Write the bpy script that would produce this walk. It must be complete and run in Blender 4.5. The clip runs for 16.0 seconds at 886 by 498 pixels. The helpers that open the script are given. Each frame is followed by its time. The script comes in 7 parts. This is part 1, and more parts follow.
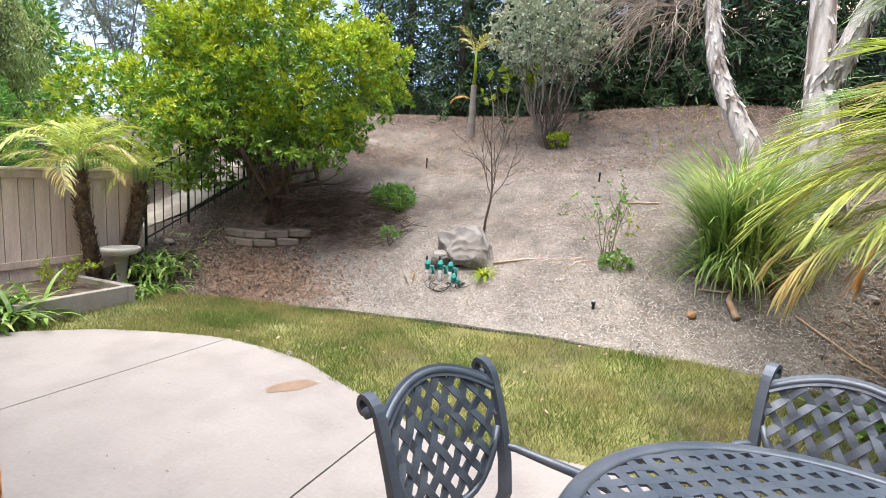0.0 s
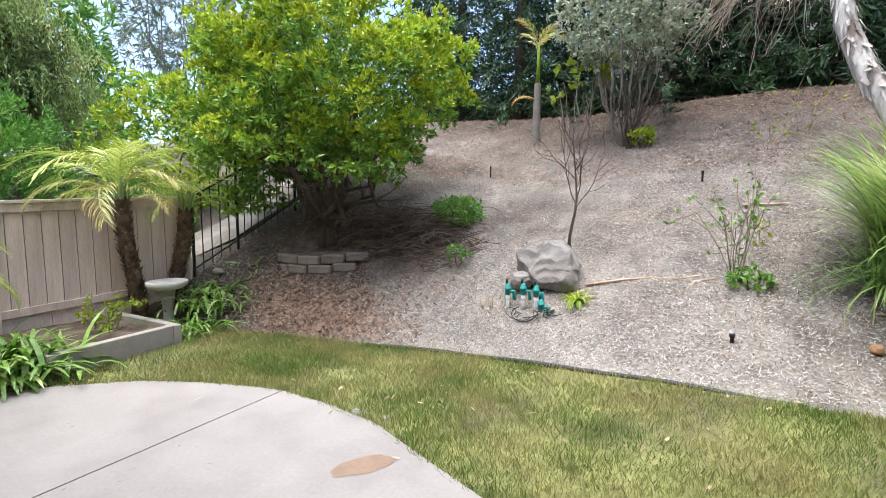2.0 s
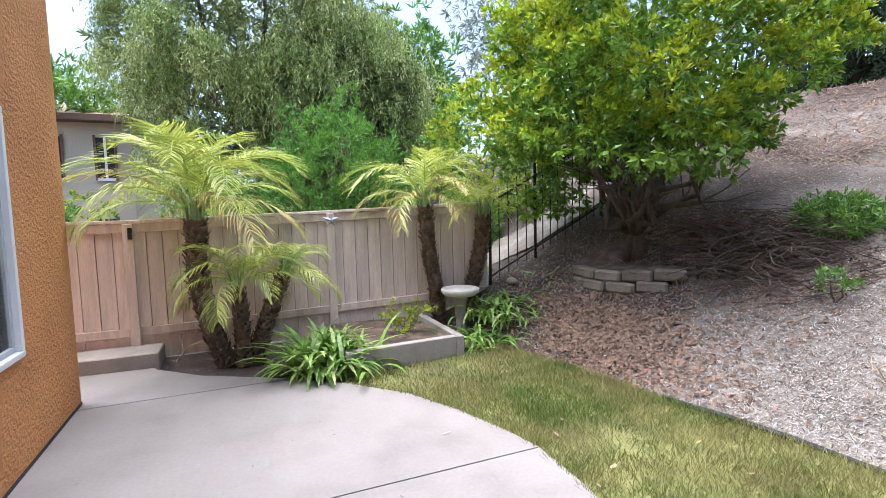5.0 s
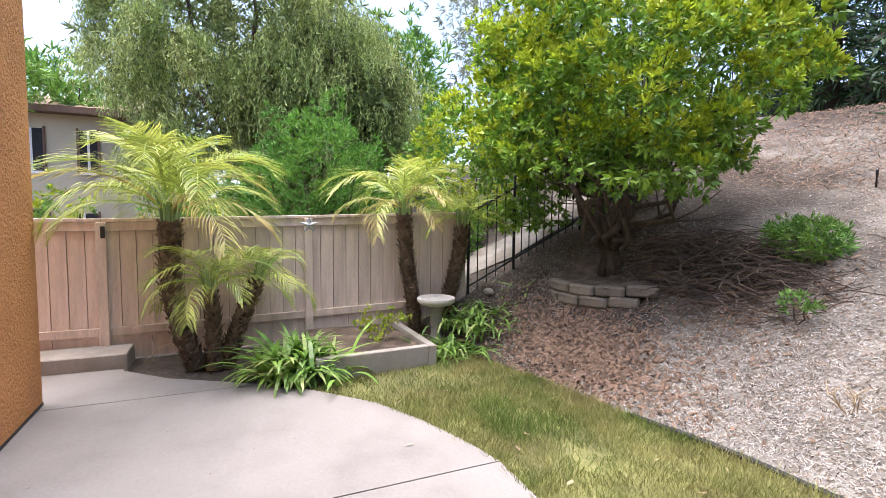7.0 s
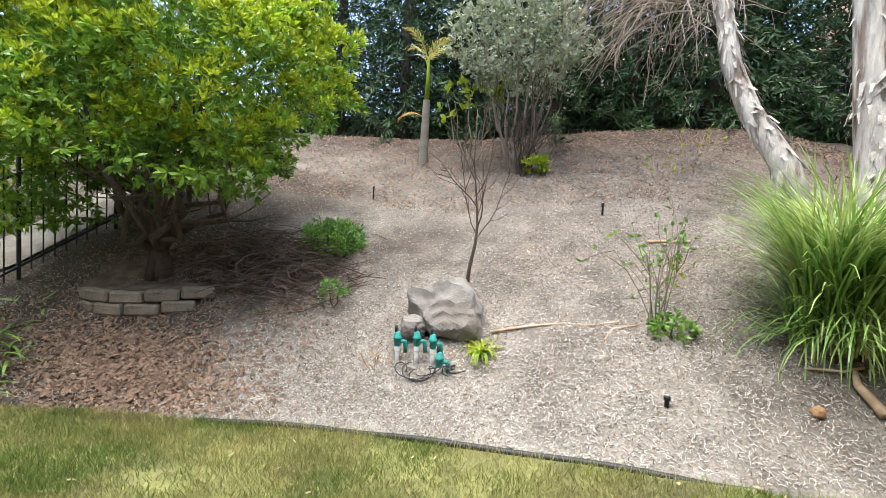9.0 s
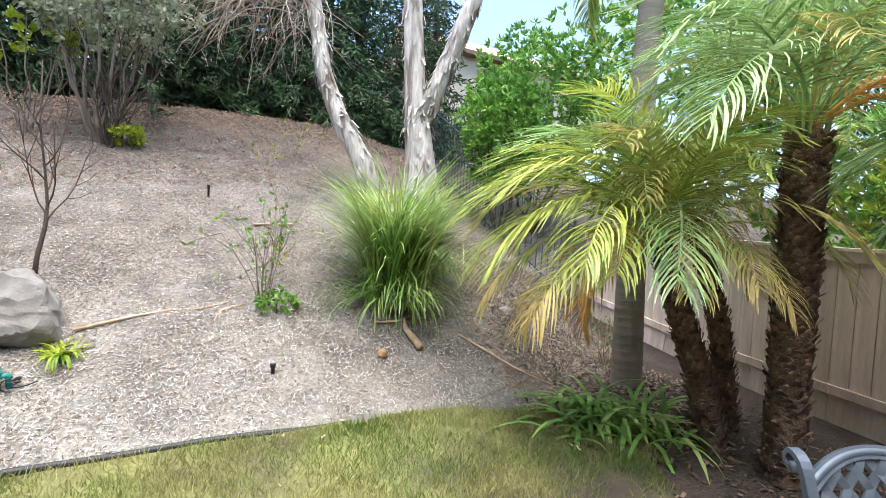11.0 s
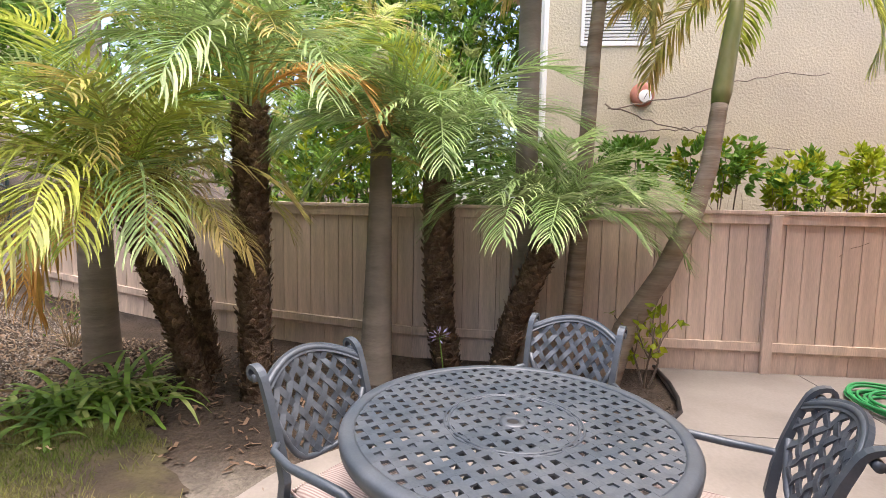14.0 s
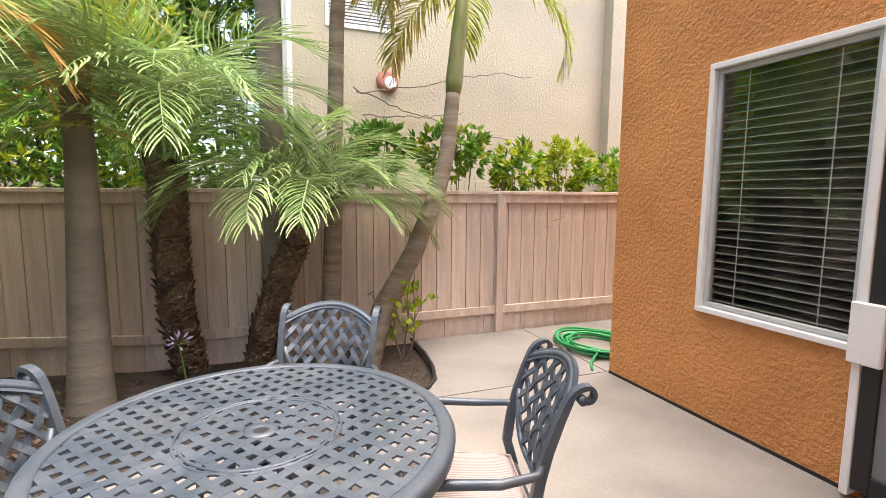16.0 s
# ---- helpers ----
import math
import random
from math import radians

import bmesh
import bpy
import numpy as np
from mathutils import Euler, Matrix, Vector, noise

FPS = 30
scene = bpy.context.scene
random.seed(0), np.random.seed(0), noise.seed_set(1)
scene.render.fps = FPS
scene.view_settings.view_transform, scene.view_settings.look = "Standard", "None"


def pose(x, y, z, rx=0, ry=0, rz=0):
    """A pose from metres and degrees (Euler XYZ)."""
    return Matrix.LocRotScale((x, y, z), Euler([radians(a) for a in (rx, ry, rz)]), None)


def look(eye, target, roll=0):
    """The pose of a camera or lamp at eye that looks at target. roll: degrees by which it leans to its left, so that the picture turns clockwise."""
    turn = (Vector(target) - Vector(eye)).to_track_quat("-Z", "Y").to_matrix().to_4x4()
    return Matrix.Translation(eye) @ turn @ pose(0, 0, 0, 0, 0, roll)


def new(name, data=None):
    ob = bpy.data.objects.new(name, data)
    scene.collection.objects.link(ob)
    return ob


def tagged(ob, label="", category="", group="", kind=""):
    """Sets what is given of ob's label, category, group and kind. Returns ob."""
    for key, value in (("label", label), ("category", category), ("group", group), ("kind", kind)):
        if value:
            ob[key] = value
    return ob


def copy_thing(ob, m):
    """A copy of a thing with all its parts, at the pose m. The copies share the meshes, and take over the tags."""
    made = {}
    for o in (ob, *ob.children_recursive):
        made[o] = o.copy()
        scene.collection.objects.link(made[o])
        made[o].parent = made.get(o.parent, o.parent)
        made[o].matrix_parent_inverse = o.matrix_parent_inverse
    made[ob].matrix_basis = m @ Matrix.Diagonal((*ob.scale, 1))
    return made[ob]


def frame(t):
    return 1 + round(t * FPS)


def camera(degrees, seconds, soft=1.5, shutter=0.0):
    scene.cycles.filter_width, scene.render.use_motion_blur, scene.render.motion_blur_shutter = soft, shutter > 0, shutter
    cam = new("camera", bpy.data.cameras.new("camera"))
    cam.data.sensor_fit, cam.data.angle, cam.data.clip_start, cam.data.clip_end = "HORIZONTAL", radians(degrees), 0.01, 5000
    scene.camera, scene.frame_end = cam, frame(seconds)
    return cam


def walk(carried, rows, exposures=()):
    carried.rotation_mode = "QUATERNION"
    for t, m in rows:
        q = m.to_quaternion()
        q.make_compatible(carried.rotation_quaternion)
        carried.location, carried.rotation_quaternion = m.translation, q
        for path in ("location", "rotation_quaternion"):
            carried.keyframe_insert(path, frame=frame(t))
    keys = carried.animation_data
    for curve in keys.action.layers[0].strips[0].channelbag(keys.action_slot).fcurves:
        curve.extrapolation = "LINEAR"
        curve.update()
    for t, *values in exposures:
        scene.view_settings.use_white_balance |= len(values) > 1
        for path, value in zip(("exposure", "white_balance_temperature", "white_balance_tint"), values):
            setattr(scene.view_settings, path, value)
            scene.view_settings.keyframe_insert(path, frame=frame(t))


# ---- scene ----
cam = camera(84.0, 16.0, 0.85)
PATH = [
    (0, (1.159, 0.609, 1.485), (0.341, 2.418, 1.244), 2.8),
    (0.5, (0.995, 0.777, 1.493), (0.215, 2.6, 1.233), 2.4),
    (1, (0.814, 0.919, 1.495), (0.061, 2.759, 1.277), 1.6),
    (1.5, (0.633, 1.069, 1.488), (-0.147, 2.901, 1.304), 0.6),
    (2, (0.472, 1.261, 1.486), (-0.519, 2.987, 1.287), -0.1),
    (2.5, (0.316, 1.444, 1.482), (-0.992, 2.942, 1.265), -0.9),
    (3, (0.206, 1.641, 1.467), (-1.316, 2.92, 1.254), -1.5),
    (3.5, (0.115, 1.833, 1.471), (-1.526, 2.958, 1.261), -1.5),
    (4, (0.048, 2.004, 1.478), (-1.672, 3.005, 1.276), -1.8),
    (4.5, (0.003, 2.14, 1.477), (-1.787, 3.014, 1.3), -2.1),
    (4.7, (-0.006, 2.182, 1.478), (-1.825, 2.996, 1.306), -2.2),
    (6.8, (0.085, 2.347, 1.535), (-1.794, 3.012, 1.376), 0.2),
    (7, (0.066, 2.345, 1.531), (-1.758, 3.152, 1.384), 0.6),
    (7.5, (-0.032, 2.328, 1.49), (-1.614, 3.546, 1.372), 1.3),
    (8, (-0.07, 2.269, 1.485), (-1.315, 3.83, 1.381), 1.8),
    (8.5, (-0.049, 2.216, 1.498), (-0.935, 4.006, 1.394), 1.9),
    (9, (-0.059, 2.174, 1.496), (-0.585, 4.102, 1.406), 2.2),
    (9.2, (-0.062, 2.154, 1.496), (-0.447, 4.115, 1.412), 2.5),
    (11.3, (-0.061, 1.901, 1.528), (1.095, 3.53, 1.418), 2.7),
    (11.5, (-0.074, 1.885, 1.531), (1.221, 3.405, 1.419), 2.3),
    (12, (-0.098, 1.858, 1.53), (1.478, 3.083, 1.399), 1.6),
    (12.5, (-0.141, 1.841, 1.534), (1.624, 2.769, 1.378), 1.5),
    (13, (-0.151, 1.824, 1.532), (1.725, 2.493, 1.355), 1.3),
    (13.5, (-0.157, 1.82, 1.532), (1.788, 2.247, 1.347), 1.2),
    (14, (-0.148, 1.817, 1.527), (1.833, 2.017, 1.344), 1.2),
    (14.5, (-0.129, 1.817, 1.522), (1.862, 1.792, 1.334), 1.1),
    (15, (-0.11, 1.806, 1.517), (1.866, 1.574, 1.313), 0.7),
    (15.5, (-0.07, 1.791, 1.508), (1.866, 1.34, 1.289), 0.4),
    (16, (-0.005, 1.737, 1.502), (1.843, 1.007, 1.275), 0.5),
]
walk(cam, [(t, look(eye, target, roll)) for t, eye, target, roll in PATH], [(0, 2.0, 6400, 11), (1.5, 1.95, 6200, 9), (3, 1.88, 5850, 9), (4.5, 2.0, 5850, 13), (7, 2.05, 6250, 17), (8.5, 1.95, 6450, 13), (9, 1.95, 6350, 6), (12, 2.12, 6050, 10), (13.5, 2.05, 7000, 17), (14.5, 2.15, 7150, 18), (16, 2.4, 7250, 14)])
# world: bright overcast sky, one broad soft sun
SUN_EL, SUN_AZ = 80.0, 215.0
world = bpy.data.worlds.new("world")
scene.world = world
world.use_nodes = True
_wn = world.node_tree.nodes
_sky = _wn.new("ShaderNodeTexSky")
_sky.sky_type, _sky.sun_disc = "NISHITA", False
_sky.sun_elevation, _sky.sun_rotation = radians(SUN_EL), radians(SUN_AZ)
_sky.air_density, _sky.dust_density, _sky.ozone_density = 0.7, 2.8, 0.5
world.node_tree.links.new(_sky.outputs[0], _wn["Background"].inputs[0])
_wn["Background"].inputs[1].default_value = 0.145
_sun = bpy.data.lights.new("sun", "SUN")
_sun.energy, _sun.angle, _sun.color = 1.75, radians(65), (1.0, 0.96, 0.9)
sun = new("sun", _sun)
_a = radians(SUN_AZ)
sun.matrix_world = look((20 * math.sin(_a), 20 * math.cos(_a), 20 * math.tan(radians(SUN_EL))), (0, 0, 0))


# ---- materials ----
def material(name, base, rough=0.8, metal=0.0, var=0.25, scale=8.0, fine=60.0, bump=0.3, dist=0.01, second=None, mixscale=2.0,
             island=0.0, objrand=0.0, spec=0.4, stretch=(1, 1, 1), contrast=(0.4, 0.62), attr=""):
    """Principled surface: base colour broken by coarse and fine noise, a second colour in patches, fine relief."""
    m = bpy.data.materials.new(name)
    m.use_nodes = True
    nt = m.node_tree
    N, L = nt.nodes, nt.links
    bs = N["Principled BSDF"]
    bs.inputs["Roughness"].default_value, bs.inputs["Metallic"].default_value = rough, metal
    bs.inputs["Specular IOR Level"].default_value = spec
    tc = N.new("ShaderNodeTexCoord")
    mp = N.new("ShaderNodeMapping")
    mp.inputs["Scale"].default_value = stretch
    L.new(tc.outputs["Object"], mp.inputs[0])

    def noise_tex(sc, det=4.0):
        n = N.new("ShaderNodeTexNoise")
        n.inputs["Scale"].default_value, n.inputs["Detail"].default_value = sc, det
        L.new(mp.outputs[0], n.inputs["Vector"])
        return n.outputs["Fac"]

    def mix(fac, a, b, mode="MIX"):
        x = N.new("ShaderNodeMix")
        x.data_type, x.blend_type = "RGBA", mode
        for sock, val in ((x.inputs["Factor"], fac), (x.inputs["A"], a), (x.inputs["B"], b)):
            if hasattr(val, "is_output"):
                L.new(val, sock)
            else:
                sock.default_value = val
        return x.outputs["Result"]

    def ramp(src, lo, hi):
        r = N.new("ShaderNodeMapRange")
        r.inputs["From Min"].default_value, r.inputs["From Max"].default_value = lo, hi
        L.new(src, r.inputs["Value"])
        return r.outputs[0]

    col = (*base, 1.0)
    if second:
        fac = ramp(noise_tex(mixscale, 6.0), *contrast)
        if attr:
            at = N.new("ShaderNodeAttribute")
            at.attribute_name = attr
            fac = at.outputs["Fac"]
        col = mix(fac, col, (*second, 1.0))
    lo, hi = 1.0 - var, 1.0 + var

    def shade(src, lo_v, hi_v):
        r = N.new("ShaderNodeMapRange")
        r.inputs["From Min"].default_value, r.inputs["From Max"].default_value = 0.25, 0.75
        r.inputs["To Min"].default_value, r.inputs["To Max"].default_value = lo_v, hi_v
        r.clamp = False
        L.new(src, r.inputs["Value"])
        return r.outputs[0]

    def times(c, f):
        v = N.new("ShaderNodeVectorMath")
        v.operation = "SCALE"
        if hasattr(c, "is_output"):
            L.new(c, v.inputs[0])
        else:
            v.inputs[0].default_value = c[:3]
        L.new(f, v.inputs["Scale"])
        return v.outputs[0]

    col = times(col, shade(noise_tex(scale), lo, hi))
    finev = noise_tex(fine, 6.0)
    col = times(col, shade(finev, 1 - var * 0.6, 1 + var * 0.6))
    if island:
        g = N.new("ShaderNodeNewGeometry")
        r = N.new("ShaderNodeMapRange")
        r.inputs["To Min"].default_value, r.inputs["To Max"].default_value = 1 - island, 1 + island
        L.new(g.outputs["Random Per Island"], r.inputs["Value"])
        col = times(col, r.outputs[0])
    if objrand:
        g = N.new("ShaderNodeObjectInfo")
        r = N.new("ShaderNodeMapRange")
        r.inputs["To Min"].default_value, r.inputs["To Max"].default_value = 1 - objrand, 1 + objrand
        L.new(g.outputs["Random"], r.inputs["Value"])
        col = times(col, r.outputs[0])
    L.new(col, bs.inputs["Base Color"])
    if bump:
        b = N.new("ShaderNodeBump")
        b.inputs["Strength"].default_value, b.inputs["Distance"].default_value = bump, dist
        L.new(finev, b.inputs["Height"])
        L.new(b.outputs[0], bs.inputs["Normal"])
    return m


def leaf_material(name, base, second, rough=0.5, island=0.35, through_light=0.35, mixscale=1.2, spec=0.35):
    """Leaf: two greens in patches, each leaf of its own tone, some light passing through."""
    m = material(name, base, rough, var=0.15, scale=3.0, fine=25.0, bump=0.0, second=second, mixscale=mixscale, island=island, spec=spec)
    nt = m.node_tree
    N, L = nt.nodes, nt.links
    bs = N["Principled BSDF"]
    tr = N.new("ShaderNodeBsdfTranslucent")
    L.new(bs.inputs["Base Color"].links[0].from_socket, tr.inputs["Color"])
    mx = N.new("ShaderNodeMixShader")
    mx.inputs[0].default_value = through_light
    L.new(bs.outputs[0], mx.inputs[1])
    L.new(tr.outputs[0], mx.inputs[2])
    L.new(mx.outputs[0], N["Material Output"].inputs["Surface"])
    return m


def glass_material(name, tint=(0.89, 0.895, 0.885)):
    m = bpy.data.materials.new(name)
    m.use_nodes = True
    N, L = m.node_tree.nodes, m.node_tree.links
    N.remove(N["Principled BSDF"])
    g, t, x, fr = N.new("ShaderNodeBsdfGlossy"), N.new("ShaderNodeBsdfTransparent"), N.new("ShaderNodeMixShader"), N.new("ShaderNodeFresnel")
    g.inputs["Roughness"].default_value = 0.02
    t.inputs["Color"].default_value = (*tint, 1)
    fr.inputs["IOR"].default_value = 1.5
    L.new(fr.outputs[0], x.inputs[0])
    L.new(t.outputs[0], x.inputs[1])
    L.new(g.outputs[0], x.inputs[2])
    L.new(x.outputs[0], N["Material Output"].inputs["Surface"])
    return m


M_CONC = material("patio_concrete", (0.256, 0.236, 0.219), 0.72, var=0.12, scale=1.4, fine=40, bump=0.15, dist=0.004, second=(0.208, 0.189, 0.177), mixscale=1.9, contrast=(0.46, 0.70))
M_CONC2 = material("raw_concrete", (0.31, 0.285, 0.255), 0.85, var=0.18, scale=5, fine=60, bump=0.35, dist=0.006, second=(0.3, 0.27, 0.23), mixscale=3)
M_DAMP = material("damp_concrete", (0.22, 0.155, 0.11), 0.45, var=0.2, scale=6, fine=50, bump=0.05)
M_SOIL = material("mulch_soil", (0.255, 0.235, 0.205), 0.95, var=0.5, scale=2.5, fine=38, bump=0.9, dist=0.03, second=(0.058, 0.043, 0.033), attr="dark")
M_LAWN = material("lawn_soil", (0.175, 0.175, 0.06), 0.95, var=0.3, scale=4, fine=40, bump=0.8, dist=0.02, second=(0.062, 0.048, 0.035), attr="bare")
M_STUCCO = material("orange_brown_stucco", (0.64, 0.29, 0.105), 0.9, var=0.1, scale=2, fine=42, bump=1.0, dist=0.03, second=(0.57, 0.25, 0.088), mixscale=1.5)
M_CREAM = material("cream_stucco", (0.53, 0.475, 0.35), 0.9, var=0.07, scale=1.2, fine=30, bump=0.6, dist=0.02, second=(0.485, 0.44, 0.34), mixscale=0.7)
M_WHITE = material("white_vinyl", (0.78, 0.78, 0.77), 0.4, var=0.04, bump=0.0)
M_FENCE = material("tan_fence_paint", (0.63, 0.52, 0.44), 0.85, var=0.22, scale=3, fine=30, bump=0.4, dist=0.004, second=(0.58, 0.475, 0.405), mixscale=2.2, objrand=0.09, stretch=(4, 4, 0.5))
M_FENCE_GAP = material("dark_gap_backing", (0.30, 0.24, 0.20), 0.9, var=0.25, scale=4, fine=35, bump=0.5, dist=0.004, objrand=0.1, stretch=(3, 0.6, 3))
M_IRON = material("black_iron", (0.025, 0.027, 0.028), 0.5, 0.3, var=0.15, bump=0.05)
M_TEAL = material("dark_teal_iron", (0.03, 0.055, 0.06), 0.5, 0.2, var=0.15, bump=0.05)
M_ALU = material("grey_blue_cast_aluminium", (0.058, 0.077, 0.102), 0.42, 0.25, var=0.16, scale=7, fine=120, bump=0.12, dist=0.002, second=(0.088, 0.105, 0.128), mixscale=5, spec=0.5)
M_TRUNK = material("palm_fibre_trunk", (0.20, 0.138, 0.095), 0.95, var=0.4, scale=9, fine=70, bump=0.9, dist=0.02, island=0.45)
M_KING = material("grey_ringed_palm_trunk", (0.235, 0.205, 0.172), 0.85, var=0.14, scale=2, fine=20, bump=0.4, dist=0.008, second=(0.18, 0.155, 0.128), mixscale=1.6, stretch=(0.9, 0.9, 3))
M_KINGT = material("brown_ringed_palm_trunk", (0.21, 0.155, 0.115), 0.85, var=0.25, scale=2, fine=16, bump=0.5, dist=0.01, second=(0.29, 0.245, 0.20), mixscale=2.2, stretch=(0.6, 0.6, 5))
M_BARK = material("tree_bark", (0.095, 0.072, 0.055), 0.95, var=0.35, scale=8, fine=50, bump=0.9, dist=0.02, stretch=(2, 2, 0.6))
M_PAPER = material("papery_white_bark", (0.47, 0.43, 0.385), 0.9, var=0.32, scale=7, fine=22, bump=1.0, dist=0.035, second=(0.20, 0.155, 0.125), mixscale=9, stretch=(1, 1, 0.22), contrast=(0.5, 0.66))
M_ROCK = material("grey_boulder", (0.235, 0.22, 0.2), 0.9, var=0.16, scale=3, fine=34, bump=0.5, dist=0.01, second=(0.19, 0.17, 0.15), mixscale=2.5)
M_BLOCK = material("tan_retaining_block", (0.22, 0.185, 0.145), 0.95, var=0.25, scale=7, fine=50, bump=0.8, dist=0.012, objrand=0.15)
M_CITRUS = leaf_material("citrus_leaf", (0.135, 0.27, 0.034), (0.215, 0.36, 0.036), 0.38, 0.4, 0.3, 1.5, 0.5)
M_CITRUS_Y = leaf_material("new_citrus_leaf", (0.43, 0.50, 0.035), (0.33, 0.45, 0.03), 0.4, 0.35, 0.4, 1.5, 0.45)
M_FROND = leaf_material("palm_leaflet", (0.235, 0.385, 0.13), (0.40, 0.51, 0.24), 0.42, 0.45, 0.3, 2.5, 0.45)
M_FROND_L = leaf_material("lime_palm_leaflet", (0.29, 0.41, 0.08), (0.46, 0.50, 0.10), 0.42, 0.4, 0.32, 2.5, 0.45)
M_FROND_Y = leaf_material("yellow_palm_leaflet", (0.54, 0.42, 0.15), (0.36, 0.42, 0.12), 0.45, 0.4, 0.3, 3.0)
M_FROND_O = leaf_material("dry_orange_palm_leaflet", (0.68, 0.38, 0.12), (0.70, 0.52, 0.19), 0.6, 0.3, 0.3, 3.0)
M_STRAP = leaf_material("strap_leaf", (0.130, 0.260, 0.046), (0.208, 0.351, 0.065), 0.35, 0.3, 0.3, 2.0, 0.5)
M_PAMPAS = leaf_material("grass_clump_blade", (0.221, 0.373, 0.083), (0.414, 0.469, 0.179), 0.5, 0.4, 0.3, 2.0)
M_CONIFER = leaf_material("dark_conifer_needles", (0.031, 0.066, 0.026), (0.050, 0.099, 0.033), 0.6, 0.45, 0.2, 0.8)
M_JUNIPER = leaf_material("bright_shrub_leaf", (0.10, 0.245, 0.038), (0.17, 0.34, 0.052), 0.55, 0.35, 0.3, 1.0)
M_WILLOW = leaf_material("weeping_leaf", (0.27, 0.36, 0.11), (0.43, 0.48, 0.18), 0.6, 0.5, 0.3, 0.9)
M_SHADY = leaf_material("shaded_weeping_leaf", (0.14, 0.19, 0.065), (0.20, 0.25, 0.09), 0.65, 0.35, 0.2, 0.6)
M_GREEN = leaf_material("mid_green_leaf", (0.117, 0.254, 0.049), (0.195, 0.351, 0.058), 0.5, 0.4, 0.3, 1.0)
M_SILVER = leaf_material("silver_grey_leaf", (0.40, 0.43, 0.31), (0.24, 0.28, 0.17), 0.6, 0.35, 0.25, 3.0)
M_LIME = leaf_material("lime_yellow_leaf", (0.36, 0.42, 0.03), (0.22, 0.33, 0.03), 0.5, 0.3, 0.4, 3.0)
M_GRAYTREE = leaf_material("grey_green_leaf", (0.260, 0.286, 0.208), (0.182, 0.221, 0.130), 0.6, 0.35, 0.3, 1.0)
M_BLADE = leaf_material("lawn_blade", (0.12, 0.18, 0.034), (0.285, 0.265, 0.10), 0.6, 0.35, 0.3, 1.3)
M_CHIP = material("pale_wood_chip", (0.37, 0.348, 0.315), 0.9, var=0.2, bump=0.0, island=0.45)
M_CHIP_D = material("brown_wood_chip", (0.22, 0.165, 0.12), 0.9, var=0.2, bump=0.0, island=0.45)
M_LITTER = material("dry_brown_leaf", (0.18, 0.118, 0.08), 0.8, var=0.2, bump=0.0, island=0.5)
M_TWIG = material("grey_twig", (0.20, 0.16, 0.13), 0.9, var=0.3, bump=0.2)
M_DEADTWIG = material("bleached_dead_twig", (0.27, 0.215, 0.165), 0.9, var=0.3, bump=0.2, island=0.4)
M_BRUSH = material("dead_brush", (0.115, 0.085, 0.065), 0.95, var=0.3, bump=0.2, island=0.5)
M_STRAW = material("dry_palm_skirt", (0.36, 0.27, 0.17), 0.9, var=0.3, bump=0.2, island=0.4)
M_CUSHION = material("striped_cushion_fabric", (0.38, 0.335, 0.32), 0.9, var=0.1, scale=20, fine=200, bump=0.3, dist=0.002)
M_DARK = material("dark_interior", (0.03, 0.03, 0.032), 0.9, var=0.1, bump=0.0)
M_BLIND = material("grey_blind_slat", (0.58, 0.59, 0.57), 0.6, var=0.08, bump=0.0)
M_SHAFT = material("olive_crownshaft", (0.20, 0.24, 0.085), 0.45, var=0.2, scale=3, fine=20, bump=0.1, second=(0.27, 0.24, 0.13), mixscale=2.5, stretch=(1, 1, 0.4))
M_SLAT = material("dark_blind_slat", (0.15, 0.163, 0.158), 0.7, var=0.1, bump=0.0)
M_ROOM = material("unlit_room_tone", (0.12, 0.125, 0.122), 0.9, var=0.1, bump=0.0)
M_RUBBER = material("black_plastic", (0.02, 0.02, 0.021), 0.5, var=0.1, bump=0.05)
M_HOSE = material("green_hose_rubber", (0.02, 0.30, 0.10), 0.4, var=0.12, bump=0.05, island=0.1)
M_VALVE = material("teal_plastic", (0.02, 0.24, 0.21), 0.45, var=0.12, bump=0.03)
M_PVC = material("grey_pipe", (0.45, 0.47, 0.47), 0.5, var=0.1, bump=0.03)
M_PINK = material("pink_painted_disc", (0.45, 0.19, 0.14), 0.8, var=0.12, bump=0.1)
M_TILE = material("clay_roof_tile", (0.42, 0.29, 0.20), 0.85, var=0.25, scale=4, fine=30, bump=0.4, island=0.2)
M_WOOD = material("pale_bare_wood", (0.52, 0.40, 0.28), 0.8, var=0.25, scale=5, fine=30, bump=0.3, second=(0.40, 0.27, 0.16), mixscale=3, stretch=(2, 2, 1))
M_ORANGE = material("cut_stump_wood", (0.28, 0.16, 0.08), 0.85, var=0.3, bump=0.3)
M_GLASS = glass_material("window_glass")
M_TIN = material("weathered_tin", (0.36, 0.38, 0.40), 0.55, 0.4, var=0.25, scale=30, fine=120, bump=0.2)
M_FLOWER = material("pale_violet_petal", (0.50, 0.46, 0.72), 0.6, var=0.1, bump=0.0, island=0.2)
M_SCREEN = material("door_screen_mesh", (0.20, 0.20, 0.20), 0.7, var=0.1, fine=300, bump=0.3)

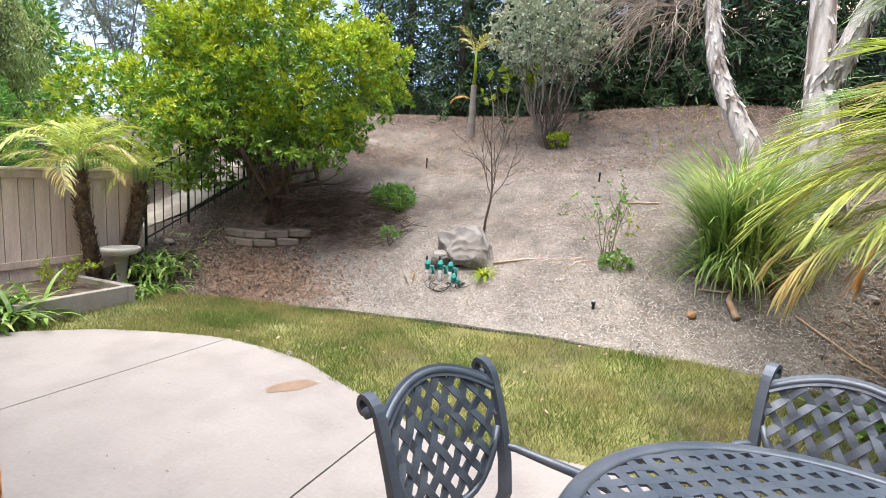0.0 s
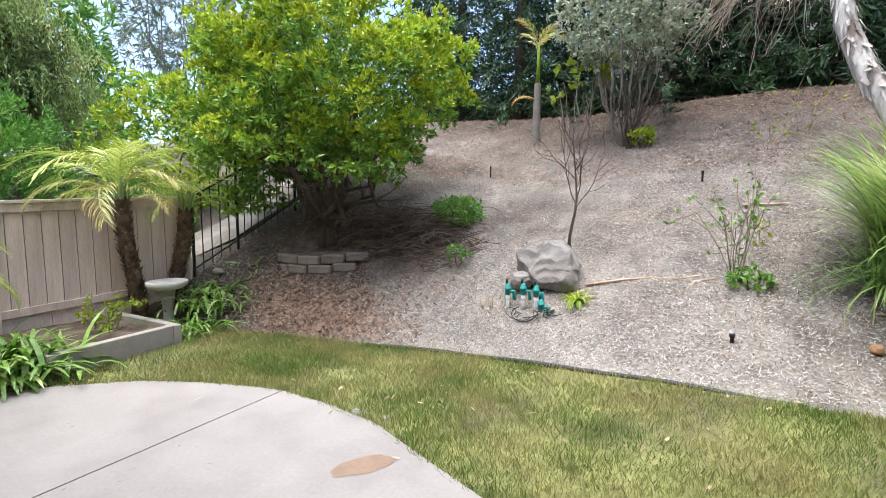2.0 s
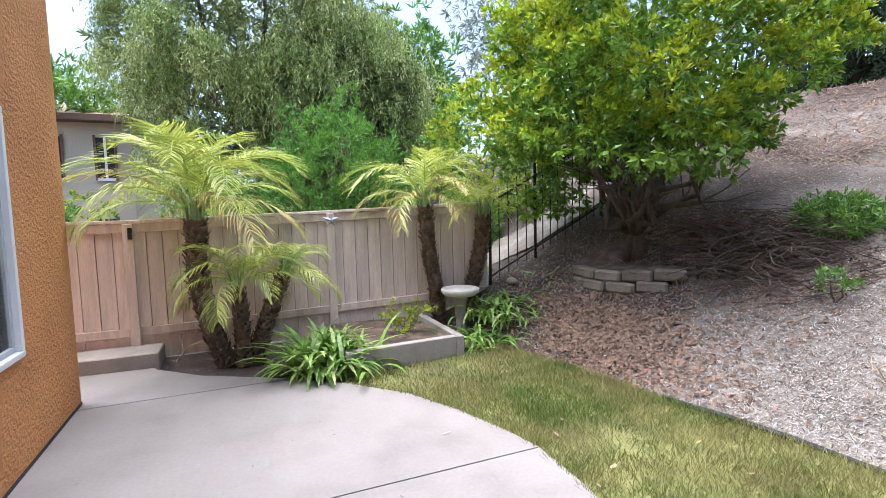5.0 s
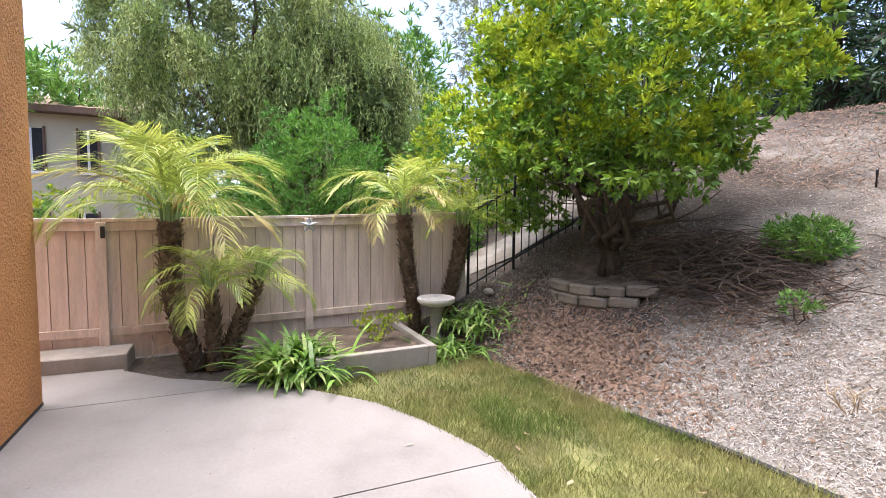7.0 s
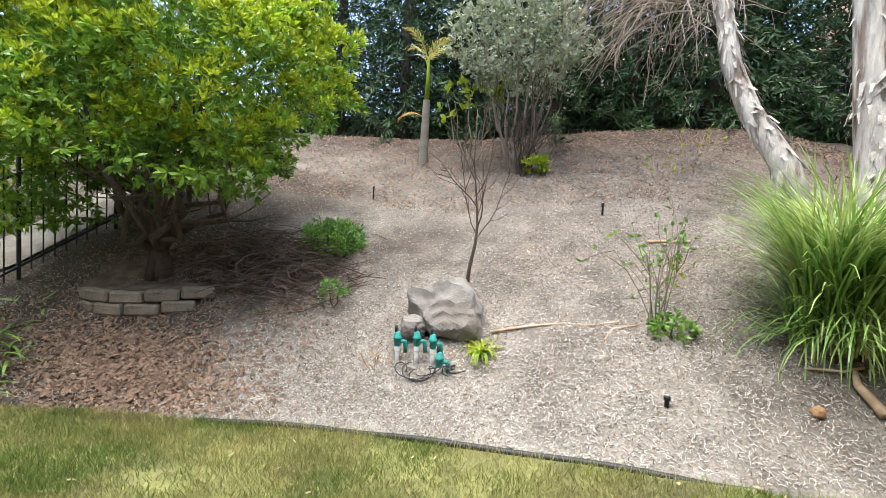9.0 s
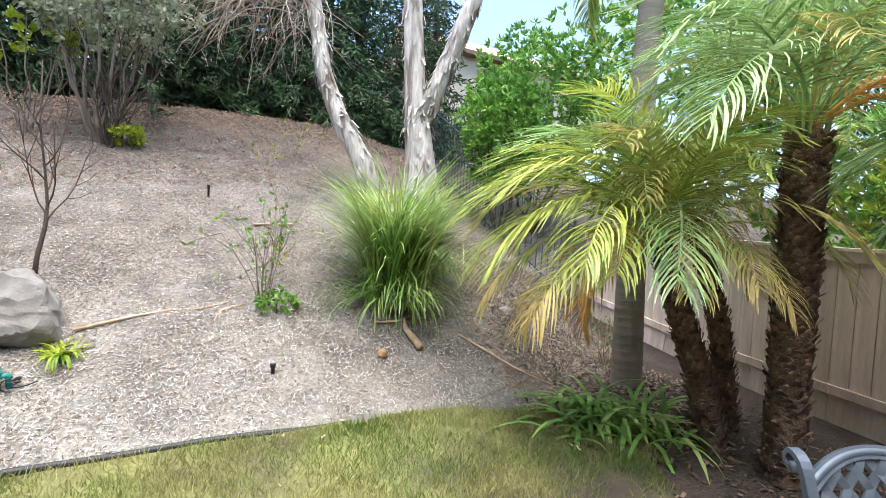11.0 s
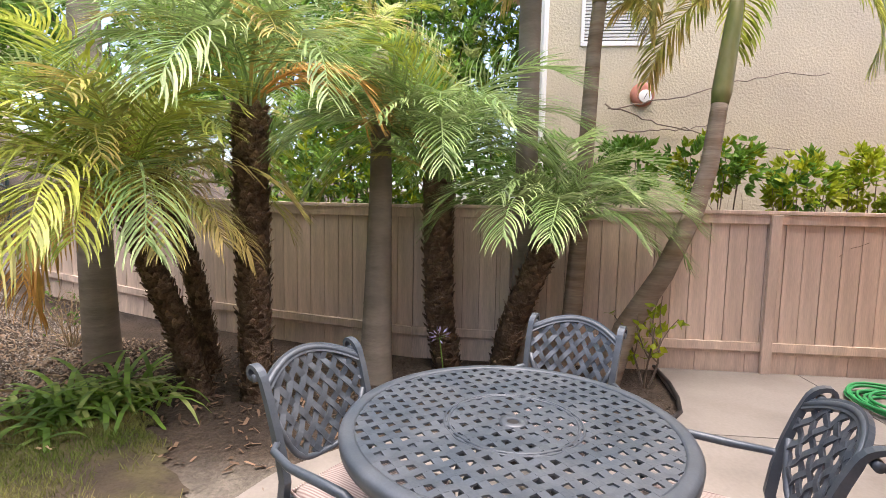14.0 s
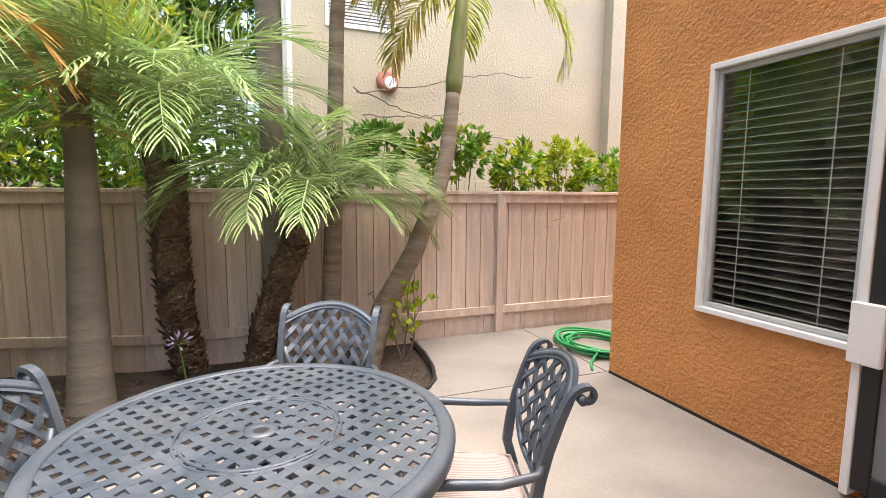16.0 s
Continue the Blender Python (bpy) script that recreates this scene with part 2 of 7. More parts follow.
# stripes woven into the cushion fabric
_nt = M_CUSHION.node_tree
_bs = _nt.nodes["Principled BSDF"]
_tc, _wv, _mx = _nt.nodes.new("ShaderNodeTexCoord"), _nt.nodes.new("ShaderNodeTexWave"), _nt.nodes.new("ShaderNodeMix")
_wv.inputs["Scale"].default_value, _wv.bands_direction = 28.0, "X"
_wv.inputs["Distortion"].default_value = 0.4
_mx.data_type = "RGBA"
_mx.inputs["B"].default_value = (0.21, 0.155, 0.15, 1)
_nt.links.new(_tc.outputs["Object"], _wv.inputs["Vector"])
_nt.links.new(_bs.inputs["Base Color"].links[0].from_socket, _mx.inputs["A"])
_nt.links.new(_wv.outputs["Fac"], _mx.inputs["Factor"])
_nt.links.new(_mx.outputs["Result"], _bs.inputs["Base Color"])


# ---- mesh helpers ----
def mesh_of(name, verts, faces, mat, smooth=False):
    me = bpy.data.meshes.new(name)
    me.from_pydata([tuple(v) for v in verts], [], [tuple(f) for f in faces])
    me.materials.append(mat)
    if smooth:
        me.polygons.foreach_set("use_smooth", [True] * len(me.polygons))
    return me


def quads_mesh(name, V, mat, smooth=False):
    """One mesh of many loose quads; V is an array (n, 4, 3)."""
    V = np.asarray(V, dtype=np.float32).reshape(-1, 4, 3)
    n = len(V)
    me = bpy.data.meshes.new(name)
    me.vertices.add(n * 4)
    me.vertices.foreach_set("co", V.ravel())
    me.loops.add(n * 4)
    me.loops.foreach_set("vertex_index", np.arange(n * 4, dtype=np.int32))
    me.polygons.add(n)
    me.polygons.foreach_set("loop_start", np.arange(0, n * 4, 4, dtype=np.int32))
    me.materials.append(mat)
    me.update(calc_edges=True)
    return me


def bm_mesh(name, bm, mat, smooth=False):
    me = bpy.data.meshes.new(name)
    bmesh.ops.recalc_face_normals(bm, faces=bm.faces)
    bm.to_mesh(me)
    bm.free()
    me.materials.append(mat)
    if smooth:
        me.polygons.foreach_set("use_smooth", [True] * len(me.polygons))
    return me


def put(name, data, parent=None, m=None, label=""):
    ob = new(name, data)
    if parent is not None:
        ob.parent = parent
    if m is not None:
        ob.matrix_basis = m
    return tagged(ob, label) if label else ob


def part(name, bm, mat, parent, label="", smooth=False):
    return put(name, bm_mesh(name, bm, mat, smooth), parent, None, label)


def thing(name, label, category, group="", m=None, kind=""):
    ob = new(name)
    ob.empty_display_size = 0.1
    if m is not None:
        ob.matrix_basis = m
    return tagged(ob, label, category, group, kind)


def box_bm(x0, x1, y0, y1, z0, z1, bevel=0.0, bm=None):
    bm = bm or bmesh.new()
    r = bmesh.ops.create_cube(bm, size=1.0)
    bmesh.ops.scale(bm, vec=(x1 - x0, y1 - y0, z1 - z0), verts=r["verts"])
    bmesh.ops.translate(bm, vec=((x0 + x1) / 2, (y0 + y1) / 2, (z0 + z1) / 2), verts=r["verts"])
    if bevel:
        es = list({e for v in r["verts"] for e in v.link_edges})
        bmesh.ops.bevel(bm, geom=es, offset=bevel, segments=1, affect="EDGES")
    return bm


def tube(points, radii, seg=8, caps=True):
    """Vertices and faces of a tube along points."""
    P = [Vector(p) for p in points]
    verts, faces = [], []
    prev = None
    for i, p in enumerate(P):
        d = (P[min(i + 1, len(P) - 1)] - P[max(i - 1, 0)]).normalized()
        if prev is None:
            u = d.orthogonal().normalized()
        else:
            u = (prev - d * prev.dot(d)).normalized()
        prev = u
        w = d.cross(u)
        r = radii[i] if hasattr(radii, "__len__") else radii
        for k in range(seg):
            a = 2 * math.pi * k / seg
            verts.append(p + (u * math.cos(a) + w * math.sin(a)) * r)
    for i in range(len(P) - 1):
        for k in range(seg):
            a, b = i * seg + k, i * seg + (k + 1) % seg
            faces.append((a, b, b + seg, a + seg))
    if caps:
        faces.append(tuple(range(seg - 1, -1, -1)))
        faces.append(tuple(range((len(P) - 1) * seg, len(P) * seg)))
    return verts, faces


def join_tubes(list_of_tubes):
    V, F = [], []
    for v, f in list_of_tubes:
        o = len(V)
        V += v
        F += [tuple(i + o for i in q) for q in f]
    return V, F


def lathe(profile, seg=24):
    """Vertices and faces of a turned body; profile is (radius, z) pairs."""
    V, F = [], []
    for r, z in profile:
        for k in range(seg):
            a = 2 * math.pi * k / seg
            V.append((r * math.cos(a), r * math.sin(a), z))
    for i in range(len(profile) - 1):
        for k in range(seg):
            a, b = i * seg + k, i * seg + (k + 1) % seg
            F.append((a, b, b + seg, a + seg))
    F.append(tuple(range(seg - 1, -1, -1)))
    F.append(tuple(range((len(profile) - 1) * seg, len(profile) * seg)))
    return V, F


def unit(v):
    return v / np.maximum(np.linalg.norm(v, axis=-1, keepdims=True), 1e-9)


def leaf_quads(C, D, length, width, rng, bend=0.25):
    """Kite-shaped leaves (two quads each, folded across) at C, growing along D."""
    n = len(C)
    D = unit(np.asarray(D))
    S = unit(np.cross(D, rng.normal(size=(n, 3))))
    U = np.cross(S, D)
    L = (np.asarray(length) * rng.uniform(0.7, 1.25, n))[:, None]
    W = (np.asarray(width) * rng.uniform(0.75, 1.2, n))[:, None] * 0.5
    a = C
    m = C + D * L * 0.5 + U * L * bend * 0.25
    t = C + D * L - U * L * bend * 0.3
    q1 = np.stack([a - S * W * 0.25, a + S * W * 0.25, m + S * W, m - S * W], 1)
    q2 = np.stack([m - S * W, m + S * W, t + S * W * 0.15, t - S * W * 0.15], 1)
    return np.concatenate([np.stack([q1, q2], 1).reshape(-1, 4, 3)])


# ---- ground ----
def y_edge(x):
    return np.interp(x, (-9, -5.6, -4.6, -3.8, -2.9, -1.8, -0.5, 0.1, 0.7, 1.6, 2.4, 2.9, 3.4, 4.5, 5.6, 9), (4.0, 4.3, 4.72, 4.95, 5.15, 5.32, 5.28, 5.22, 5.2, 5.25, 5.3, 5.4, 5.75, 6.5, 7.3, 7.6))


def z_edge(x):
    return np.interp(x, (-9, -5.6, -4.6, -2.5, -1.8, -0.5, 0.1, 1.6, 2.4, 3.4, 9), (0.02, 0.03, 0.0, -0.03, -0.01, 0.05, 0.09, 0.12, 0.1, 0.02, 0.0))


def ground_z(x, y):
    """Height of the ground: flat yard, then a bank that climbs to a terrace."""
    x, y = np.asarray(x, dtype=float), np.asarray(y, dtype=float)
    e, ze = y_edge(x), z_edge(x)
    d = y - e
    flat = -0.04 + (ze + 0.04) * np.clip((y - 3.3) / np.maximum(e - 3.3, 0.3), 0, 1) ** 1.5
    bank = ze + 0.55 * np.minimum(d, 5.6) + 0.10 * np.clip(d - 5.6, 0, 14)
    z = np.where(d > 0, bank, flat)
    return z


def build_ground():
    rng = np.random.default_rng(3)
    xs = np.unique(np.concatenate([np.linspace(-300, -14, 14), np.arange(-14, 12, 0.16), np.linspace(12, 300, 14)]))
    ys = np.unique(np.concatenate([np.linspace(-300, -8, 14), np.arange(-8, 18, 0.16), np.linspace(18, 300, 14)]))
    X, Y = np.meshgrid(xs, ys)
    Z = ground_z(X, Y)
    for i in range(len(ys)):
        for j in range(len(xs)):
            x, y = xs[j], ys[i]
            if -14 < x < 12 and 4 < y < 18:
                k = min(1.0, max(0.0, (y - float(y_edge(x))) * 2))
                Z[i, j] += k * (0.05 * noise.noise((x * 0.9, y * 0.9, 0)) + 0.025 * noise.noise((x * 3.1, y * 3.1, 4)))
    V = np.stack([X, Y, Z], -1).reshape(-1, 3)
    w = len(xs)
    F = [(i * w + j, i * w + j + 1, (i + 1) * w + j + 1, (i + 1) * w + j) for i in range(len(ys) - 1) for j in range(w - 1)]
    me = mesh_of("ground", V, F, M_SOIL, True)
    # kind of soil: 0 pale chip mulch, 1 dark bare earth
    dark = np.zeros(len(V))
    for k, (x, y, z) in enumerate(V):
        n1 = noise.noise((x * 0.8, y * 0.8, 9.0)) + 0.5 * noise.noise((x * 2.7, y * 2.7, 2.0))
        d = 0.25 + 0.35 * n1
        d = max(d, min(1, (x - (1.75 if y < 4.7 else 2.5) + 0.4 * n1) * 1.4) if y < (8.2 if x > 2.7 else 5.8) else 0.3 + 0.3 * n1)
        d = max(d, min(0.85, (-2.9 - x + 0.6 * n1) * 1.0) if y < 9 else 0)
        d = max(d, min(0.95, 0.5 + (y - 9.6) * 0.5 + 0.3 * n1) if y > 8.6 else 0)
        d = max(d, 0.95 - 0.9 * math.hypot((x + 1.9) / 0.9, (y - 7.6) / 1.2) + 0.4 * n1)
        d = min(d, 0.15 + 0.1 * n1) if -2.8 < x < 1.0 and y < 5.9 and y > 5.0 else d
        dark[k] = min(1, max(0, d))
    at = me.attributes.new("dark", "FLOAT", "POINT")
    at.data.foreach_set("value", dark.astype(np.float32))
    tagged(new("ground", me), "sloping bank of pale bark mulch and dark bare earth", "ground", kind="structure")


PATIO_EDGE = [(-5.45, 1.40), (-5.34, 1.44), (-4.95, 1.84), (-4.72, 2.22), (-4.46, 2.64), (-4.14, 3.02), (-3.68, 3.43), (-3.2, 3.66), (-2.75, 3.81), (-2.48, 3.87), (-2.06, 3.86), (-1.5, 3.78),
              (-0.91, 3.53), (-0.67, 3.44), (-0.34, 3.30), (0.1, 3.2), (0.6, 3.28), (1.2, 3.33), (1.78, 3.22), (2.4, 3.0), (2.85, 2.6), (3.05, 2.1), (3.1, 1.4), (3.2, 0.9), (3.42, 0.47), (3.85, 0.29), (4.66, 0.22)]


def patio_y(x):
    return float(np.interp(x, [p[0] for p in PATIO_EDGE], [p[1] for p in PATIO_EDGE]))


def build_patio():
    root = thing("patio", "beige poured concrete patio slabs with tooled joints", "patio", kind="structure")
    cuts = [-6.0, -4.48, -2.48, -0.34, 3.25, 4.66]
    g = 0.006
    for a, b in zip(cuts[:-1], cuts[1:]):
        y0 = -8.0
        xs = [a + g] + [x for x in np.linspace(a, b, 40)[1:-1]] + [b - g]
        top = []
        for x in xs:
            if x < -5.45:
                top.append((x, 0.72))
            else:
                top.append((x, patio_y(x)))
        bands = [(-8.0, -3.2), (-3.2, -1.06), (-1.06, None)] if a >= 3.2 else [(-8.0, None)]
        for lo, hi in bands:
            bm = bmesh.new()
            up = [bm.verts.new((x, (y if hi is None else hi - g), 0.0)) for x, y in top]
            dn = [bm.verts.new((x, lo + g, 0.0)) for x, _ in top]
            for k in range(len(up) - 1):
                bm.faces.new((dn[k], dn[k + 1], up[k + 1], up[k]))
            r = bmesh.ops.extrude_face_region(bm, geom=bm.faces[:])
            vs = [v for v in r["geom"] if isinstance(v, bmesh.types.BMVert)]
            bmesh.ops.translate(bm, vec=(0, 0, -0.10), verts=vs)
            part("slab", bm, M_CONC, root)
    # damp stain left by a puddle
    bm = bmesh.new()
    ring = []
    for k in range(36):
        a = 2 * math.pi * k / 36
        r = 1 + 0.22 * noise.noise((math.cos(a) * 1.6, math.sin(a) * 1.6, 3.0))
        ring.append(bm.verts.new((-1.228 + r * (0.11 * math.cos(a) + 0.06 * math.sin(a)), 3.315 + r * (0.15 * math.cos(a) - 0.06 * math.sin(a)), 0.0025)))
    bm.faces.new(ring)
    part("damp_stain", bm, M_DAMP, root, "brown damp stain")


def lawn_top(x):
    """Far edge of the lawn: along the edging, then short of the bank's foot towards the palm bed."""
    return y_edge(x) - np.interp(x, (1.4, 1.8, 2.1, 2.5, 2.9), (0.0, 0.06, 0.15, 0.33, 0.48))


def lawn_bounds(x):
    lo = patio_y(x) if x > -4.19 else 3.0 + (-4.19 - x) * 0.6
    if x > 1.7:
        lo = max(lo, 3.0 + (x - 1.8) * 1.05 + 0.16 * noise.noise((x * 6, 0, 0)) + 0.1 * noise.noise((x * 17, 2, 0)))
    hi = float(lawn_top(x)) - 0.01
    if x > 0.2:
        hi += min(1.0, x - 0.2) * (0.05 * noise.noise((x * 5, 3, 0)) + 0.03 * noise.noise((x * 19, 5, 0)) - 0.03)
    return lo + 0.005, hi


def build_lawn():
    xs = np.linspace(-4.56, 2.95, 180)
    V, F, n = [], [], 26
    for x in xs:
        lo, hi = lawn_bounds(x)
        for k in range(n):
            y = lo + (hi - lo) * k / (n - 1)
            V.append((x, y, float(ground_z(x, y)) + 0.02 + 0.012 * noise.noise((x * 3, y * 3, 0))))
    for i in range(len(xs) - 1):
        for k in range(n - 1):
            F.append((i * n + k, (i + 1) * n + k, (i + 1) * n + k + 1, i * n + k + 1))
    me = mesh_of("lawn", V, F, M_LAWN, True)
    bare = [max(0.0, min(1.0, 0.12 + 0.9 * noise.noise((x * 1.7, y * 1.7, 5.0)) + 0.4 * noise.noise((x * 6, y * 6, 8.0)) + max(0.0, (x - 1.1) * 0.8) * max(0.0, min(1.0, 4.9 - y)))) for x, y, z in V]
    me.attributes.new("bare", "FLOAT", "POINT").data.foreach_set("value", np.array(bare, dtype=np.float32))
    tagged(new("lawn", me), "patchy green and straw coloured lawn", "lawn", kind="structure")
    rng = np.random.default_rng(5)
    N = 120000
    X = rng.uniform(-4.56, 2.95, N)
    B = np.array([lawn_bounds(x) for x in np.linspace(-4.56, 2.95, 300)])
    lo, hi = np.interp(X, np.linspace(-4.56, 2.95, 300), B[:, 0]), np.interp(X, np.linspace(-4.56, 2.95, 300), B[:, 1])
    t = rng.uniform(-0.02, 0.985, N)
    Y = lo + (hi - lo) * t
    dens = np.array([0.62 + 0.7 * noise.noise((x * 1.1, y * 1.1, 7.0)) + 0.35 * noise.noise((x * 4.0, y * 4.0, 1.0)) for x, y in zip(X, Y)])
    dens -= np.clip((X - 1.3) * 0.4, 0, 0.8) * (Y < 4.3 + 0.4 * (X - 1.3)) * (t < 0.5)
    keep = rng.uniform(0, 1, N) < dens + 0.1
    X, Y, t = X[keep], Y[keep], t[keep]
    P = np.stack([X, Y, ground_z(X, Y) + 0.012], 1)
    hgt = rng.uniform(0.025, 0.06, len(P)) * (1 + 0.25 * (t > 0.9))
    az = rng.uniform(0, 2 * math.pi, len(P))
    S = np.stack([np.cos(az), np.sin(az), 0 * az], 1)
    lean = rng.normal(0, 0.5, (len(P), 3)) * np.array([1, 1, 0])
    tip = P + (np.array([0, 0, 1]) + lean) * hgt[:, None]
    w = 0.0028
    Q = np.stack([P - S * w, P + S * w, tip + S * w * 0.3, tip - S * w * 0.3], 1)
    tagged(new("grass_blades", quads_mesh("grass_blades", Q, M_BLADE)), "short thin lawn grass, green and dry yellow", "grass", kind="stuff")


def wall_block(name, x0, x1, y0, y1, z0, z1, mat, label, holes=()):
    """Wall slab; holes are (a0, a1, z0, z1) through its thin side."""
    along_x = (x1 - x0) > (y1 - y0)
    bm = bmesh.new()
    a0, a1 = (x0, x1) if along_x else (y0, y1)
    As = sorted({a0, a1, *[h[0] for h in holes], *[h[1] for h in holes]})
    Zs = sorted({z0, z1, *[h[2] for h in holes], *[h[3] for h in holes]})
    for i in range(len(As) - 1):
        for k in range(len(Zs) - 1):
            ca, cz = (As[i] + As[i + 1]) / 2, (Zs[k] + Zs[k + 1]) / 2
            if any(h[0] < ca < h[1] and h[2] < cz < h[3] for h in holes):
                continue
            if along_x:
                box_bm(As[i], As[i + 1], y0, y1, Zs[k], Zs[k + 1], bm=bm)
            else:
                box_bm(x0, x1, As[i], As[i + 1], Zs[k], Zs[k + 1], bm=bm)
    bmesh.ops.remove_doubles(bm, verts=bm.verts, dist=0.0005)
    seen = {}
    for f in bm.faces:
        seen.setdefault(tuple(round(c, 3) for c in f.calc_center_median()), []).append(f)
    dup = [f for fs in seen.values() if len(fs) > 1 for f in fs]
    if dup:
        bmesh.ops.delete(bm, geom=dup, context="FACES_ONLY")
    return tagged(new(name, bm_mesh(name, bm, mat)), label, "wall", kind="structure")


def window_unit(name, w, h, m, label, slats=26, split=False):
    """White sliding window: frame, sash, glass, blind slats behind; local x along the wall, y out of it."""
    root = thing(name, label, "window", m=m, kind="structure")
    f = 0.036
    for n, b in (("frame_head", (0, w, h - f, h)), ("frame_sill", (0, w, 0, f)), ("frame_jamb", (0, f, f, h - f)), ("frame_jamb", (w - f, w, f, h - f))):
        part(n, box_bm(b[0], b[1], -0.06, 0.022, b[2], b[3], 0.004), M_WHITE, root)
    s = 0.030
    x0, x1, z0, z1 = f + 0.004, w - f - 0.004, f + 0.004, h - f - 0.004
    for b in ((x0, x1, z1 - s, z1), (x0, x1, z0, z0 + s), (x0, x0 + s, z0 + s, z1 - s), (x1 - s, x1, z0 + s, z1 - s)):
        part("sash_rail", box_bm(b[0], b[1], -0.052, -0.012, b[2], b[3], 0.003), M_PVC, root)
    if split:
        part("meeting_stile", box_bm(w * 0.5 - 0.03, w * 0.5 + 0.03, -0.05, -0.008, z0 + s, z1 - s, 0.003), M_WHITE, root)
    glass = part("pane", box_bm(x0 + s, x1 - s, -0.034, -0.030, z0 + s, z1 - s), M_GLASS, root)
    glass.visible_shadow = False
    pitch = (z1 - z0 - 2 * s) / slats
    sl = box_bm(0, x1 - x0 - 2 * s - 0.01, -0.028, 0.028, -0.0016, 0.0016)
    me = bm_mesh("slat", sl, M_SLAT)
    # pale strip on each dark slat paints the light caught along its edge
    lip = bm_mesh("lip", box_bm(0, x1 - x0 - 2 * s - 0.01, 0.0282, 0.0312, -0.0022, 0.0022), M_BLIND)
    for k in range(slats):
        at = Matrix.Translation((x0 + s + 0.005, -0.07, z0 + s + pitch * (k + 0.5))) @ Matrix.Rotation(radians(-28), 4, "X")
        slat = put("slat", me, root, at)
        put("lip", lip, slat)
    for fx in ((0.2, 0.8) if w < 1.2 else (0.12, 0.4, 0.6, 0.88)):
        xx = x0 + s + (x1 - x0 - 2 * s) * fx
        part("ladder_cord", box_bm(xx - 0.003, xx + 0.003, -0.0385, -0.0355, z0 + s + 0.005, z1 - s - 0.005), M_WHITE, root)
    # one flat sheet whose dark tone stands for the unlit room
    part("reveal", box_bm(0, w, -0.42, -0.40, 0, h), M_ROOM, root, "flat sheet toned as the unlit room behind the blind")
    return root


EAST_Y, WEST_Y, JOG_X, CORNER_E, CORNER_W = -1.06, 1.01, 0.19, 3.22, -4.62


def build_house():
    T = 0.2
    top = 4.3
    wall_block("wall_north_east", JOG_X, CORNER_E, EAST_Y - T, EAST_Y, -0.1, top, M_STUCCO, "orange-brown sand-textured stucco house wall", [(1.43, 2.40, 0.73, 2.33), (0.42, 1.37, 0.02, 2.33)])
    wall_block("wall_north_west", CORNER_W, JOG_X, WEST_Y - T, WEST_Y, -0.1, top, M_STUCCO, "orange-brown stucco wing wall", [(-3.60, -2.1, 0.67, 2.12)])
    wall_block("wall_jog", JOG_X - T, JOG_X, EAST_Y - T, WEST_Y - T, -0.1, top, M_STUCCO, "orange-brown stucco return wall")
    wall_block("wall_east", CORNER_E - T, CORNER_E, -8.0, EAST_Y - T, -0.1, top, M_STUCCO, "orange-brown stucco side wall")
    wall_block("wall_west", CORNER_W, CORNER_W + T, -8.0, WEST_Y - T, -0.1, top, M_STUCCO, "orange-brown stucco side wall")
    wall_block("wall_south", CORNER_W + T, CORNER_E - T, -8.0, -7.8, -0.1, top, M_STUCCO, "orange-brown stucco rear wall")
    bm = box_bm(CORNER_W - 0.15, JOG_X + 0.1, -8.3, WEST_Y + 0.15, top, top + 0.2, 0.01)
    box_bm(JOG_X + 0.1, CORNER_E + 0.15, -8.3, EAST_Y + 0.15, top, top + 0.2, 0.01, bm=bm)
    tagged(new("roof", bm_mesh("roof", bm, M_TILE)), "low brown tiled house roof", "roof", kind="structure")
    # thin black strip along the foot of the wall
    for x0, x1, y in ((1.43, CORNER_E, EAST_Y), (CORNER_W, JOG_X, WEST_Y)):
        tagged(new("baseboard", bm_mesh("baseboard", box_bm(x0, x1, y - 0.01, y + 0.006, 0.0, 0.022), M_RUBBER)), "dark strip at the wall foot", "trim", kind="structure")
    window_unit("window_1", 0.97, 1.60, Matrix.Translation((1.43, EAST_Y, 0.73)), "white-framed sliding window with lowered grey blinds", 28)
    window_unit("window_2", 1.50, 1.45, Matrix.Translation((-3.60, WEST_Y, 0.67)), "white-framed window with closed grey blinds", 24, True)
    # sliding screen door in the recess beside the window, standing proud of the wall
    d = thing("door_1", "white sliding patio door with grey insect screen", "door", m=Matrix.Translation((0.42, EAST_Y, 0.02)), kind="structure")
    w, h = 0.95, 2.31
    for n, b in (("frame_jamb", (0, 0.05, 0, h)), ("frame_head", (0.05, w - 0.05, h - 0.05, h)), ("threshold", (0.05, w - 0.05, 0, 0.03))):
        part(n, box_bm(b[0], b[1], -0.09, 0.035, b[2], b[3], 0.004), M_WHITE, d)
    part("frame_jamb", box_bm(w + 0.02, w + 0.06, 0.002, 0.075, 0, h, 0.004), M_WHITE, d)
    for b in ((0.055, 0.12, 0.04, h - 0.06), (w - 0.06, w + 0.018, 0.04, h - 0.06), (0.12, w - 0.06, 0.04, 0.14), (0.12, w - 0.06, h - 0.14, h - 0.06)):
        part("screen_frame", box_bm(b[0], b[1], 0.03, 0.065, b[2], b[3], 0.004), M_RUBBER, d)
    part("screen", box_bm(0.12, w - 0.06, 0.045, 0.05, 0.14, h - 0.14), M_SCREEN, d, "grey insect screen")
    part("latch", box_bm(w - 0.07, w + 0.075, 0.066, 0.1, 0.68, 0.98, 0.006), M_WHITE, d, "white door latch housing")
    part("glass_panel", box_bm(0.05, w - 0.05, -0.05, -0.04, 0.03, h - 0.05), M_DARK, d, "dark glass")


